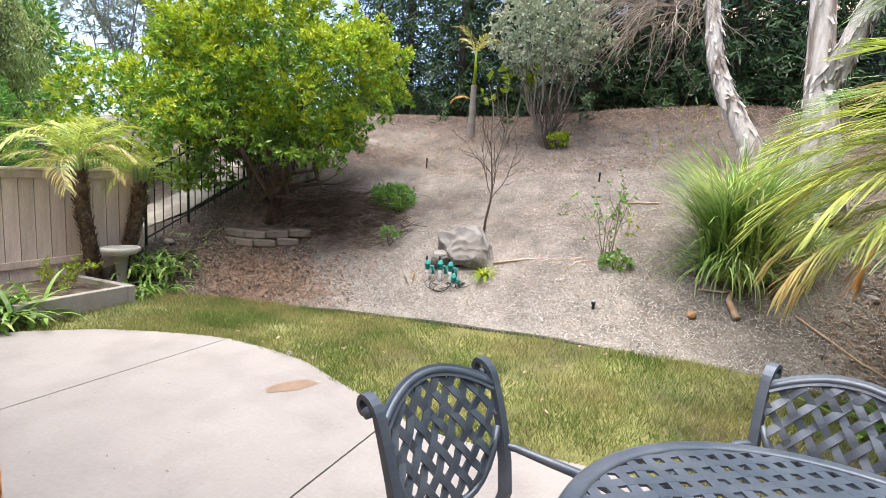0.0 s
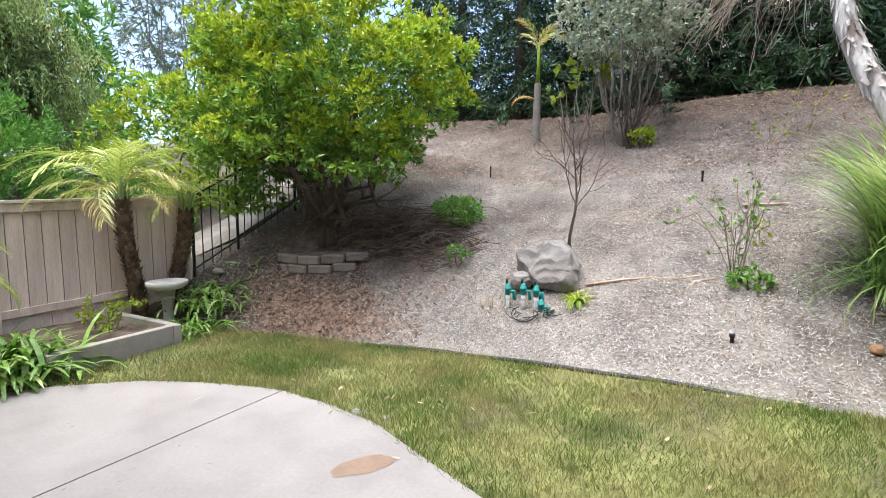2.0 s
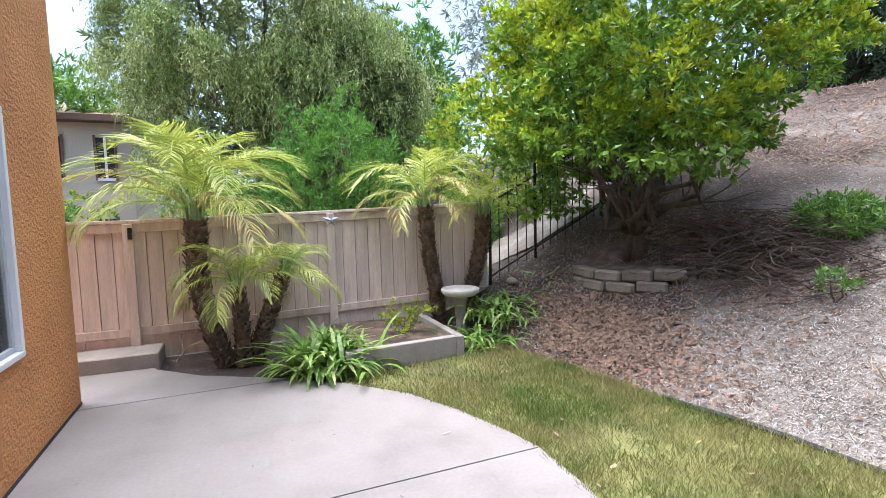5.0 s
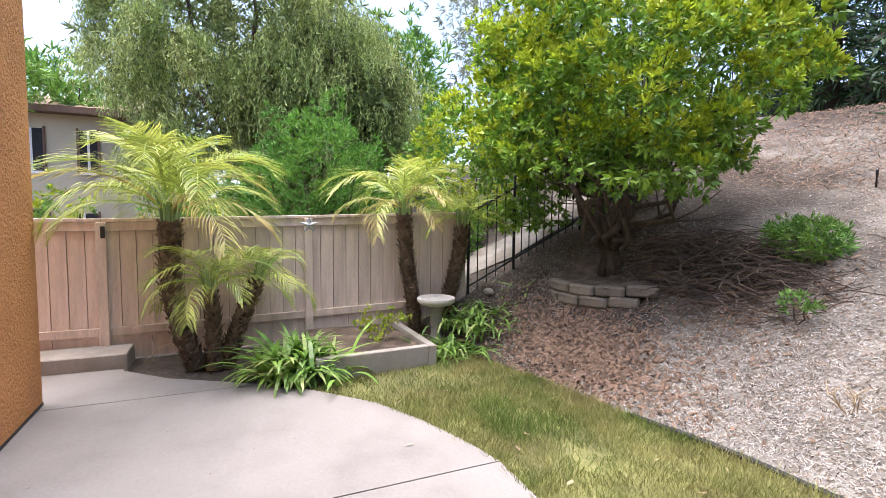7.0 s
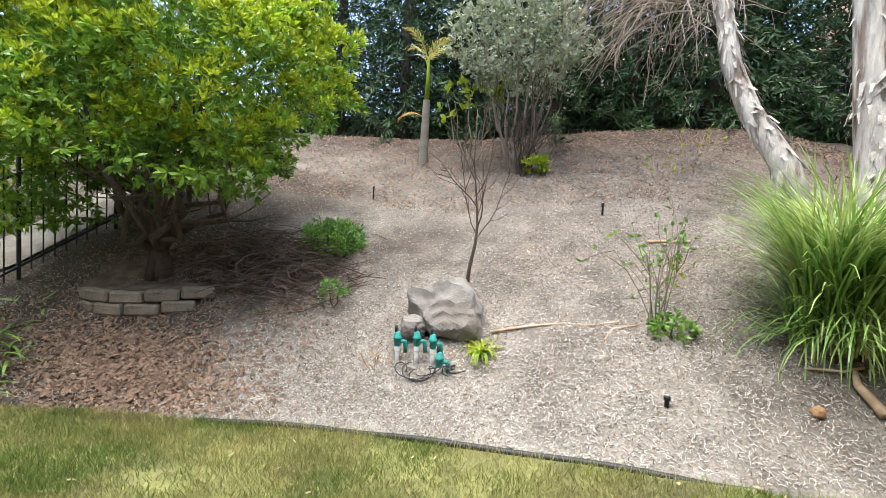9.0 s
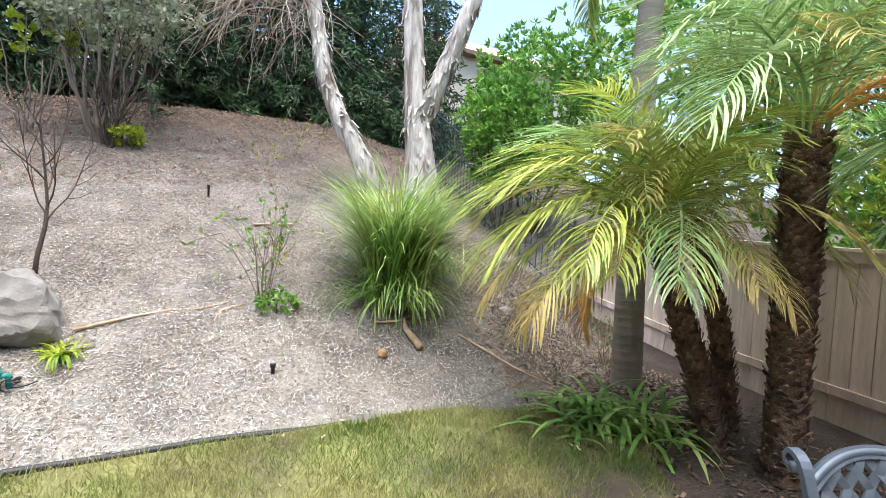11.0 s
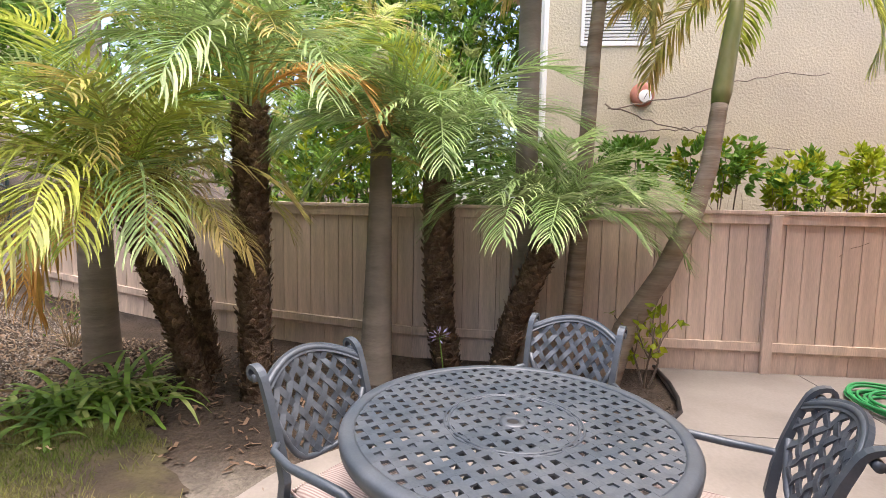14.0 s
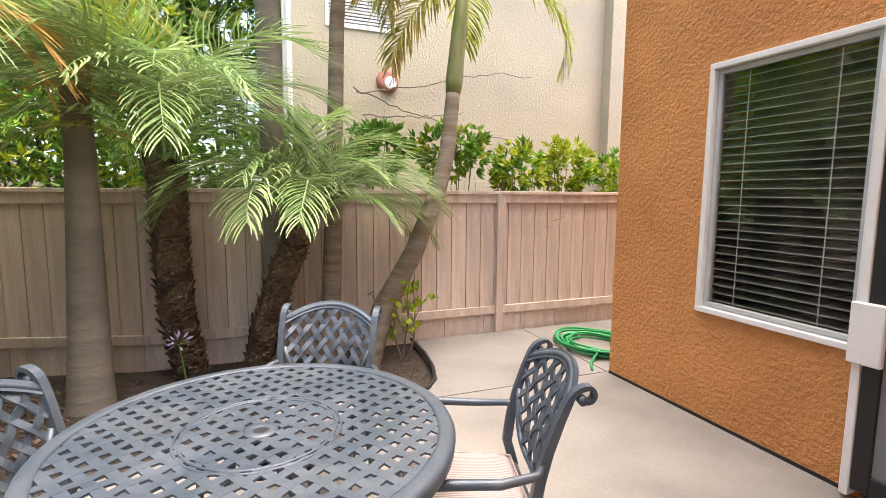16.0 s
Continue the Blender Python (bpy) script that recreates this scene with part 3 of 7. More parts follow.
def fence_run(root, p0, p1, z_top, z_bot, side, plank=0.15, posts=(), seed=1, kick=True):
    """A run of close-boarded fence from p0 to p1; side: +1 when the yard lies to the left of the way. Heights may differ at the ends."""
    rng = random.Random(seed)
    a, b = Vector((*p0, 0)), Vector((*p1, 0))
    L = (b - a).length
    d = (b - a) / L
    nrm = Vector((-d.y, d.x, 0)) * side
    rot = Matrix((( d.x, nrm.x, 0, 0), (d.y, nrm.y, 0, 0), (0, 0, 1, 0), (0, 0, 0, 1)))

    def at(s, off, z):
        return Matrix.Translation(a + d * s + nrm * off + Vector((0, 0, z))) @ rot

    zt = lambda s: z_top[0] + (z_top[1] - z_top[0]) * s / L
    zb = lambda s: z_bot[0] + (z_bot[1] - z_bot[0]) * s / L
    n = max(1, round(L / plank))
    w = L / n
    H = zt(0) - zb(0)
    base = [bm_mesh("plank", box_bm(0.0036, w - 0.0036, -0.009, 0.009, 0, 1.0, 0.0), M_FENCE)]
    for k in range(n):
        m = at(k * w, rng.uniform(-0.003, 0.003), zb(k * w) + 0.17) @ Matrix.Diagonal((1, 1, zt(k * w) - zb(k * w) - 0.22, 1))
        put("plank", base[0], root, m)
    # added sheet in a dark tone, so the gaps between planks look shaded
    put("backing_board", bm_mesh("backing_board", box_bm(0, L, -0.032, -0.018, 0.1, min(z_top) - min(z_bot) - 0.06), M_FENCE_GAP), root, at(0, 0, min(z_bot)))
    pitch = math.atan2(z_top[1] - z_top[0], L)
    tilt = Matrix.Rotation(-pitch, 4, "Y")
    Ls = L / math.cos(pitch)
    put("cap_board", bm_mesh("cap_board", box_bm(0, Ls, -0.045, 0.055, -0.02, 0.015, 0.004), M_FENCE), root, at(0, 0, zt(0)) @ tilt)
    put("top_rail", bm_mesh("top_rail", box_bm(0, Ls, 0.010, 0.034, -0.11, -0.022, 0.003), M_FENCE), root, at(0, 0, zt(0)) @ tilt)
    pb = math.atan2(z_bot[1] - z_bot[0], L)
    tb = Matrix.Rotation(-pb, 4, "Y")
    put("bottom_rail", bm_mesh("bottom_rail", box_bm(0, L / math.cos(pb), 0.010, 0.036, 0.20, 0.285, 0.003), M_FENCE), root, at(0, 0, zb(0)) @ tb)
    if kick:
        m2 = max(1, round(L / 0.45))
        for k in range(m2):
            put("kick_board", bm_mesh("kick_board", box_bm(k * L / m2 + 0.003, (k + 1) * L / m2 - 0.003, -0.012, 0.006, -0.06, 0.195, 0.002), M_FENCE), root, at(0, 0, zb(0)) @ tb)
    for s in posts:
        put("post", bm_mesh("post", box_bm(-0.045, 0.045, 0.036, 0.075, -0.05, zt(s) - zb(s) - 0.022, 0.004), M_FENCE), root, at(s, 0, zb(s)))


LEFT_FENCE = [(-6.0, -2.0), (-5.90, 1.2), (-5.95, 3.24), (-5.5, 5.12)]
RIGHT_FENCE = [(4.70, -7.0), (4.70, 2.6), (5.05, 4.1), (5.45, 5.7), (5.75, 7.9)]


def build_fences():
    lf = thing("fence_west", "tan-painted close-boarded wooden garden fence with cap board", "fence", kind="structure")
    fence_run(lf, LEFT_FENCE[0], LEFT_FENCE[1], (1.42, 1.42), (0.03, 0.03), -1, 0.15, (1.2, 3.2), 1)
    fence_run(lf, LEFT_FENCE[1], LEFT_FENCE[2], (1.42, 1.47), (0.03, 0.06), -1, 0.145, (2.04,), 2)
    fence_run(lf, LEFT_FENCE[2], LEFT_FENCE[3], (1.47, 1.53), (0.06, 0.2), -1, 0.145, (), 3)
    rf = thing("fence_east", "tan-painted close-boarded wooden fence behind the palms", "fence", kind="structure")
    fence_run(rf, RIGHT_FENCE[0], RIGHT_FENCE[1], (1.51, 1.51), (0.0, 0.0), 1, 0.165, (2.3, 4.3, 6.24, 8.69), 4)
    fence_run(rf, RIGHT_FENCE[1], RIGHT_FENCE[2], (1.50, 1.50), (0.0, 0.02), 1, 0.165, (), 5)
    fence_run(rf, RIGHT_FENCE[2], RIGHT_FENCE[3], (1.50, 1.53), (0.02, 0.05), 1, 0.165, (), 6)
    fence_run(rf, RIGHT_FENCE[3], RIGHT_FENCE[4], (1.53, 1.58), (0.05, 0.3), 1, 0.165, (), 7)


def iron_fence(name, pts, height, mat, label, gap=0.11):
    root = thing(name, label, "fence", kind="structure")
    bar = mesh_of("bar", *tube([(0, 0, 0), (0, 0, 1)], 0.0075, 6), mat)
    for (x0, y0), (x1, y1) in zip(pts[:-1], pts[1:]):
        L = math.hypot(x1 - x0, y1 - y0)
        n = max(2, int(L / gap))
        zz = [float(ground_z(x0 + (x1 - x0) * k / n, y0 + (y1 - y0) * k / n)) for k in range(n + 1)]
        lin = lambda k: zz[0] + (zz[-1] - zz[0]) * k / n
        for k in range(n):
            put("bar", bar, root, Matrix.Translation((x0 + (x1 - x0) * k / n, y0 + (y1 - y0) * k / n, lin(k) + 0.03)) @ Matrix.Diagonal((1, 1, height, 1)))
        for up in (0.12, height - 0.1):
            put("rail", mesh_of("rail", *tube([(x0, y0, zz[0] + up), (x1, y1, zz[-1] + up)], 0.014, 6), mat), root)
        put("post", mesh_of("post", *tube([(x0, y0, zz[0] - 0.1), (x0, y0, zz[0] + height + 0.06)], 0.02, 8), mat), root)


def build_iron():
    iron_fence("iron_fence_west", [(-5.5, 5.16), (-5.45, 5.8), (-5.37, 6.8), (-5.3, 8.4), (-5.3, 10.4), (-5.4, 12.2)], 1.15, M_IRON, "black iron bar fence climbing the bank")
    iron_fence("iron_fence_east", [(5.3, 7.7), (4.75, 9.4), (4.62, 11.6), (4.3, 13.2)], 1.35, M_TEAL, "dark teal iron bar fence climbing the bank")
    iron_fence("iron_fence_north", [(4.3, 13.2), (7.5, 14.5)], 1.3, M_TEAL, "dark teal iron bar fence on the terrace")


build_ground()
build_patio()
build_lawn()
build_house()
build_fences()
build_iron()


# ---- table and chairs ----
def ribbon(pts, w, th, nrm):
    """A flat band along pts: width w, thickness th; nrm is the face normal."""
    P = [Vector(p) for p in pts]
    V, F = [], []
    n = Vector(nrm)
    for i, p in enumerate(P):
        d = (P[min(i + 1, len(P) - 1)] - P[max(i - 1, 0)]).normalized()
        s = d.cross(n).normalized() * (w / 2)
        o = n * (th / 2)
        V += [p - s - o, p + s - o, p + s + o, p - s + o]
    for i in range(len(P) - 1):
        for k in range(4):
            a, b = i * 4 + k, i * 4 + (k + 1) % 4
            F.append((a, b, b + 4, a + 4))
    F.append((3, 2, 1, 0))
    e = (len(P) - 1) * 4
    F.append((e, e + 1, e + 2, e + 3))
    return V, F


def band(pts, wide, deep):
    """A strip that bends in the y-z plane: wide along x, deep across its run."""
    V, F, n = [], [], len(pts)
    for i, p in enumerate(pts):
        d = pts[min(i + 1, n - 1)] - pts[max(i - 1, 0)]
        nrm = Vector((0, -d.z, d.y)).normalized() * (deep[i] / 2)
        w = Vector((wide[i] / 2, 0, 0))
        V += [p - w - nrm, p + w - nrm, p + w + nrm, p - w + nrm]
    for i in range(n - 1):
        F += [(i * 4 + k, i * 4 + (k + 1) % 4, i * 4 + 4 + (k + 1) % 4, i * 4 + 4 + k) for k in range(4)]
    e = (n - 1) * 4
    F += [(3, 2, 1, 0), (e, e + 1, e + 2, e + 3)]
    return V, F


def back_top(u):
    return 0.40 - 0.075 * (abs(u) / 0.225) ** 2


def lattice_lines(inside, ext, pitch, ang, phase=0.0):
    """Straight runs inside a region: lists of (u, v) points stepping along direction ang."""
    c, s = math.cos(ang), math.sin(ang)
    runs = []
    k = -int(ext / pitch) - 1
    while k <= ext / pitch + 1:
        off = (k + phase) * pitch
        run = []
        t = -ext
        while t <= ext:
            u, v = c * t - s * off, s * t + c * off
            if inside(u, v):
                run.append((u, v, t))
            elif run:
                if len(run) > 1:
                    runs.append((k, run))
                run = []
            t += pitch / 4
        if len(run) > 1:
            runs.append((k, run))
        k += 1
    return runs


def build_chair(m, label):
    """Cast aluminium armchair, seat towards local +y."""
    root = thing("patio_chair", label, "chair", "chairs round the table", m)
    hz0 = 0.50

    def back_pt(u, v, off=0.0):
        bow = 0.05 * (u / 0.24) ** 2
        return Vector((u, -0.215 - 0.13 * v - 0.42 * v * v + bow + off, hz0 + v))

    def frame_v(u):
        """Height of the panel's foot: a shallow round bowl."""
        return 0.015 + 0.20 * (abs(u) / 0.222) ** 3.2

    # two swept back posts, each a deep band that rolls over into a scroll
    for sgn in (-1, 1):
        pts = [Vector((sgn * 0.212, -0.20, 0.40)), back_pt(sgn * 0.222, 0.0), back_pt(sgn * 0.229, 0.1), back_pt(sgn * 0.235, 0.2), back_pt(sgn * 0.24, 0.3), back_pt(sgn * 0.242, 0.36)]
        q = pts[-1]
        for k in range(1, 15):
            a = k / 14 * math.pi * 1.75
            r = 0.036 * (1 - 0.5 * k / 14)
            pts.append(q + Vector((0, -0.036 + r * math.cos(a) - 0.018 * min(1, k / 5), 0.036 * min(1, k / 5) * 0.6 + r * math.sin(a))))
        wide = [0.030] * 6 + [0.032] * 14
        deep = [0.036, 0.036, 0.034, 0.030, 0.026, 0.022] + [0.018 - 0.0006 * k for k in range(14)]
        put("back_post", mesh_of("back_post", *band(pts, wide, deep), M_ALU), root)
        e = pts[-1]
        put("scroll", mesh_of("scroll", *tube([e + Vector((-0.0175, 0, 0)), e + Vector((0.0175, 0, 0))], 0.016, 14), M_ALU, True), root)
    # arched crown rail and rounded foot rail
    crown = [back_pt(0.235 * t, back_top(0.225 * t) + 0.014) for t in np.linspace(-1, 1, 17)]
    put("top_rail", mesh_of("top_rail", *ribbon(crown, 0.040, 0.018, (0, 0.86, 0.5)), M_ALU), root)
    put("top_rail_bead", mesh_of("top_rail_bead", *tube(crown, 0.0145, 8), M_ALU, True), root)
    foot = [back_pt(0.222 * t, frame_v(0.222 * t)) for t in np.linspace(-1, 1, 17)]
    put("bottom_rail", mesh_of("bottom_rail", *tube(foot, 0.0125, 8), M_ALU, True), root)
    inside = lambda u, v: abs(u) < 0.228 and frame_v(u) < v < back_top(min(0.225, abs(u))) + 0.01
    for fam, ang in enumerate((radians(52), radians(128))):
        for k, run in lattice_lines(lambda u, v: inside(u, v), 0.75, 0.056, ang):
            pts = [back_pt(u, v, 0.0045 * math.sin(math.pi * t / 0.056 + math.pi * (fam + k))) for u, v, t in run]
            put("slat", mesh_of("slat", *ribbon(pts, 0.025, 0.009, (0, 0.9, 0.4)), M_ALU), root)
    # seat frame, cushion
    ring = []
    for x, y in ((-0.22, -0.2), (-0.25, 0.0), (-0.26, 0.22), (-0.2, 0.27), (0.2, 0.27), (0.26, 0.22), (0.25, 0.0), (0.22, -0.2), (-0.22, -0.2)):
        ring.append((x, y, 0.40))
    put("seat_frame", mesh_of("seat_frame", *tube(ring, 0.016, 8), M_ALU, True), root)
    bm = box_bm(-0.235, 0.235, -0.19, 0.26, 0.405, 0.415)
    part("seat_pan", bm, M_ALU, root)
    bm = bmesh.new()
    n = 13
    grid = {}
    for side in (0, 1):
        for i in range(n):
            for j in range(n):
                u, v = -1 + 2 * i / (n - 1), -1 + 2 * j / (n - 1)
                edge = (1 - abs(u) ** 6) * (1 - abs(v) ** 6)
                wx = (0.21 + 0.03 * (v + 1) / 2) * (1 - 0.06 * abs(v) ** 5)
                puff = 0.024 * edge ** 0.5 + 0.010 * (1 - u * u) * (1 - v * v)
                grid[side, i, j] = bm.verts.new((u * wx, 0.035 + v * 0.225 * (1 - 0.05 * abs(u) ** 5), 0.443 + (puff if side else -0.024 * edge ** 0.4)))
    for side in (0, 1):
        for i in range(n - 1):
            for j in range(n - 1):
                f = [grid[side, i, j], grid[side, i + 1, j], grid[side, i + 1, j + 1], grid[side, i, j + 1]]
                bm.faces.new(f if side else f[::-1])
    bmesh.ops.remove_doubles(bm, verts=bm.verts, dist=0.002)
    cush = part("cushion", bm, M_CUSHION, root, "pink-grey striped seat cushion", True)
    rim = [(x * 0.96, 0.035 + y, 0.445) for x, y in ((-0.2, -0.215), (0.2, -0.215), (0.235, 0.0), (0.245, 0.2), (0.22, 0.222), (-0.22, 0.222), (-0.245, 0.2), (-0.235, 0.0), (-0.2, -0.215))]
    put("piping", mesh_of("piping", *tube(rim, 0.006, 6), M_CUSHION, True), cush)
    # arms sweep from the back posts forward and down to the front legs
    for sgn in (-1, 1):
        A = [back_pt(sgn * 0.232, 0.15), (sgn * 0.27, -0.17, 0.636), (sgn * 0.295, -0.05, 0.628), (sgn * 0.30, 0.10, 0.635), (sgn * 0.295, 0.21, 0.63), (sgn * 0.285, 0.27, 0.60), (sgn * 0.27, 0.275, 0.52), (sgn * 0.262, 0.25, 0.42)]
        V, F = tube(A, [0.013, 0.014, 0.016, 0.017, 0.017, 0.016, 0.015, 0.015], 8)
        put("arm", mesh_of("arm", V, F, M_ALU, True), root)
    for x, y in ((-0.255, 0.24), (0.255, 0.24), (-0.212, -0.19), (0.212, -0.19)):
        o = 0.03 if y > 0 else -0.09
        put("leg", mesh_of("leg", *tube([(x, y, 0.41), (x * 1.01, y + o * 0.35, 0.22), (x * 1.04, y + o, 0.0)], [0.017, 0.015, 0.013], 8), M_ALU, True), root)
    return root


def build_table():
    root = thing("patio_table", "round grey-blue cast aluminium patio table with woven lattice top", "table", m=Matrix.Translation((1.595, 1.724, 0)) @ Matrix.Rotation(radians(-10), 4, "Z"))
    R, zt = 0.622, 0.748
    prof = [(R - 0.055, zt - 0.012), (R - 0.055, zt + 0.001), (R - 0.045, zt + 0.004), (R - 0.02, zt + 0.004), (R - 0.006, zt - 0.001), (R, zt - 0.012), (R - 0.003, zt - 0.045), (R - 0.02, zt - 0.05), (R - 0.028, zt - 0.014)]
    V, F = [], []
    seg = 72
    for r, z in prof:
        V += [(r * math.cos(2 * math.pi * k / seg), r * math.sin(2 * math.pi * k / seg), z) for k in range(seg)]
    n = len(prof)
    for i in range(n):
        for k in range(seg):
            a, b = i * seg + k, i * seg + (k + 1) % seg
            j = (i + 1) % n
            F.append((a, b, j * seg + (k + 1) % seg, j * seg + k))
    put("rim", mesh_of("rim", V, F, M_ALU, True), root)
    pitch = 0.058
    for fam, ang in enumerate((radians(45), radians(135))):
        for k, run in lattice_lines(lambda u, v: 0.045 < math.hypot(u, v) < R - 0.04, 0.7, pitch, ang, 0.5):
            pts = [(u, v, zt - 0.006 + 0.0022 * math.sin(math.pi * t / pitch + math.pi * (fam + k))) for u, v, t in run]
            put("slat", mesh_of("slat", *ribbon(pts, 0.031, 0.007, (0, 0, 1)), M_ALU), root)
    for r in (0.235,):
        ringp = [(r * math.cos(a), r * math.sin(a), zt - 0.0045) for a in np.linspace(0, 2 * math.pi, 49)]
        put("inner_ring", mesh_of("inner_ring", *tube(ringp, 0.006, 6), M_ALU, True), root)
        ringp = [((r + 0.016) * math.cos(a), (r + 0.016) * math.sin(a), zt - 0.0045) for a in np.linspace(0, 2 * math.pi, 49)]
        put("inner_ring", mesh_of("inner_ring", *tube(ringp, 0.005, 6), M_ALU, True), root)
    hub = [(0.022, zt - 0.02), (0.022, zt - 0.003), (0.026, zt - 0.0005), (0.052, zt - 0.0005), (0.055, zt - 0.010), (0.022, zt - 0.02)]
    V, F = [], []
    for r, z in hub:
        V += [(r * math.cos(2 * math.pi * k / 32), r * math.sin(2 * math.pi * k / 32), z) for k in range(32)]
    for i in range(len(hub) - 1):
        F += [(i * 32 + k, i * 32 + (k + 1) % 32, (i + 1) * 32 + (k + 1) % 32, (i + 1) * 32 + k) for k in range(32)]
    put("umbrella_hole", mesh_of("umbrella_hole", V, F, M_ALU, True), root)
    # black sleeve and disc added so the umbrella hole shows dark
    put("umbrella_sleeve", mesh_of("umbrella_sleeve", *tube([(0, 0, zt - 0.16), (0, 0, zt - 0.155), (0, 0, zt - 0.022)], [0.026, 0.026, 0.026], 20, False), M_RUBBER, True), root)
    put("hole_insert", mesh_of("hole_insert", *lathe([(0.001, zt - 0.006), (0.021, zt - 0.006), (0.0215, zt - 0.03), (0.001, zt - 0.03)], 16), M_RUBBER), root, None, "flat black disc standing for the dark hole")
    for k in range(4):
        a = radians(45 + 90 * k)
        c, s = math.cos(a), math.sin(a)
        pts = [(0.10 * c, 0.10 * s, 0.66), (0.2 * c, 0.2 * s, 0.55), (0.22 * c, 0.22 * s, 0.35), (0.32 * c, 0.32 * s, 0.12), (0.42 * c, 0.42 * s, 0.0)]
        put("leg", mesh_of("leg", *tube(pts, [0.024, 0.022, 0.02, 0.02, 0.022], 10), M_ALU, True), root)
        put("brace", mesh_of("brace", *ribbon([(0.06 * c, 0.06 * s, zt - 0.02), (0.595 * c, 0.595 * s, zt - 0.02)], 0.03, 0.02, (0, 0, 1)), M_ALU), root)
    put("leg_ring", mesh_of("leg_ring", *tube([(0.2 * math.cos(a), 0.2 * math.sin(a), 0.36) for a in np.linspace(0, 2 * math.pi, 33)], 0.012, 8), M_ALU, True), root)


CHAIRS = [((2.655, 1.582), (2.41, 1.123), "grey-blue lattice-back aluminium chair beside the palm bed"),
          ((1.56, 2.675), (1.972, 2.44), "grey-blue lattice-back aluminium chair at the lawn edge"),
          ((1.666, 0.642), (1.188, 0.795), "grey-blue lattice-back aluminium chair facing away from the window"),
          ((0.468, 1.716), (0.629, 2.157), "grey-blue lattice-back aluminium chair with its back to the open patio")]


def build_chairs():
    cx, cy = 1.595, 1.724
    first = None
    for a, b, label in CHAIRS:
        mx, my = (a[0] + b[0]) / 2, (a[1] + b[1]) / 2
        dx, dy = b[0] - a[0], b[1] - a[1]
        n = Vector((-dy, dx)).normalized()
        if n.x * (cx - mx) + n.y * (cy - my) < 0:
            n = -n
        # the crown of the back lies 0.31 m behind the seat's middle
        px, py = mx + n.x * 0.31, my + n.y * 0.31
        m = Matrix.Translation((px, py, 0.0)) @ Matrix.Rotation(math.atan2(-n.x, n.y), 4, "Z")
        if first is None:
            first = build_chair(m, label)
        else:
            tagged(copy_thing(first, m), label)


build_table()
build_chairs()


# ---- planting: helpers ----
def gz(x, y):
    return float(ground_z(x, y))


def frond_mesh(name, length, leaflet, arch, pairs, mat, seed, limp=0.35, petiole=0.12, width=0.013, fold=0.5):
    """Feather palm frond along local +x, arching down; two rows of drooping leaflets."""
    rng = np.random.default_rng(seed)
    n = 22
    s = np.linspace(0, 1, n)
    ang = 0.05 - arch * np.clip(s - 0.08, 0, 1) ** 1.25
    dx = np.cumsum(np.cos(ang)) / n * length
    dz = np.cumsum(np.sin(ang)) / n * length
    R = np.stack([dx - dx[0], rng.choice([-1, 1]) * 0.05 * s ** 2 * length, dz - dz[0]], 1)
    Q = []
    t = petiole + (0.995 - petiole) * np.linspace(0, 1, pairs) ** 0.92
    for side in (-1, 1):
        tt = np.clip(t + rng.normal(0, 0.005, pairs), 0.05, 0.995)
        P = np.stack([np.interp(tt, s, R[:, k]) for k in range(3)], 1)
        T = unit(np.stack([np.interp(np.minimum(tt + 0.05, 1), s, R[:, k]) - np.interp(tt - 0.05, s, R[:, k]) for k in range(3)], 1))
        f = (tt - petiole) / (1 - petiole)
        env = np.clip(np.sin(np.pi * (0.16 + 0.72 * f)), 0.3, 1) ** 0.8
        L = leaflet * env * rng.uniform(0.82, 1.12, pairs)
        side_v = np.stack([np.zeros(pairs), np.full(pairs, side), np.zeros(pairs)], 1)
        up = np.cross(T, side_v) * side
        D = unit(T * (0.6 + 0.9 * f[:, None]) + side_v + up * fold + rng.normal(0, 0.13, (pairs, 3)))
        W = unit(np.cross(D, up + side_v * 0.3)) * width * 0.5
        W = W * rng.uniform(0.75, 1.15, (pairs, 1))
        droop = limp * rng.uniform(0.6, 1.4, (pairs, 1))
        q, wd = P, 0.55
        for step, w1, g in ((0.28, 1.0, 0.5), (0.27, 0.95, 1.0), (0.25, 0.65, 1.3), (0.2, 0.06, 1.4)):
            nxt = q + D * (L * step)[:, None]
            Q.append(np.stack([q - W * wd, q + W * wd, nxt + W * w1, nxt - W * w1], 1))
            D = unit(D + np.array([0, 0, -1.0]) * droop * g * 0.8)
            q, wd = nxt, w1
    V = np.concatenate(Q)
    # stalk
    up = np.array([0, 0, 1.0])
    for k in range(n - 1):
        w0, w1 = 0.010 * (1 - 0.85 * s[k]), 0.010 * (1 - 0.85 * s[k + 1])
        for o in (np.array([0, 1.0, 0]), up):
            V = np.concatenate([V, np.stack([R[k] - o * w0, R[k] + o * w0, R[k + 1] + o * w1, R[k + 1] - o * w1])[None]])
    return quads_mesh(name, V, mat)


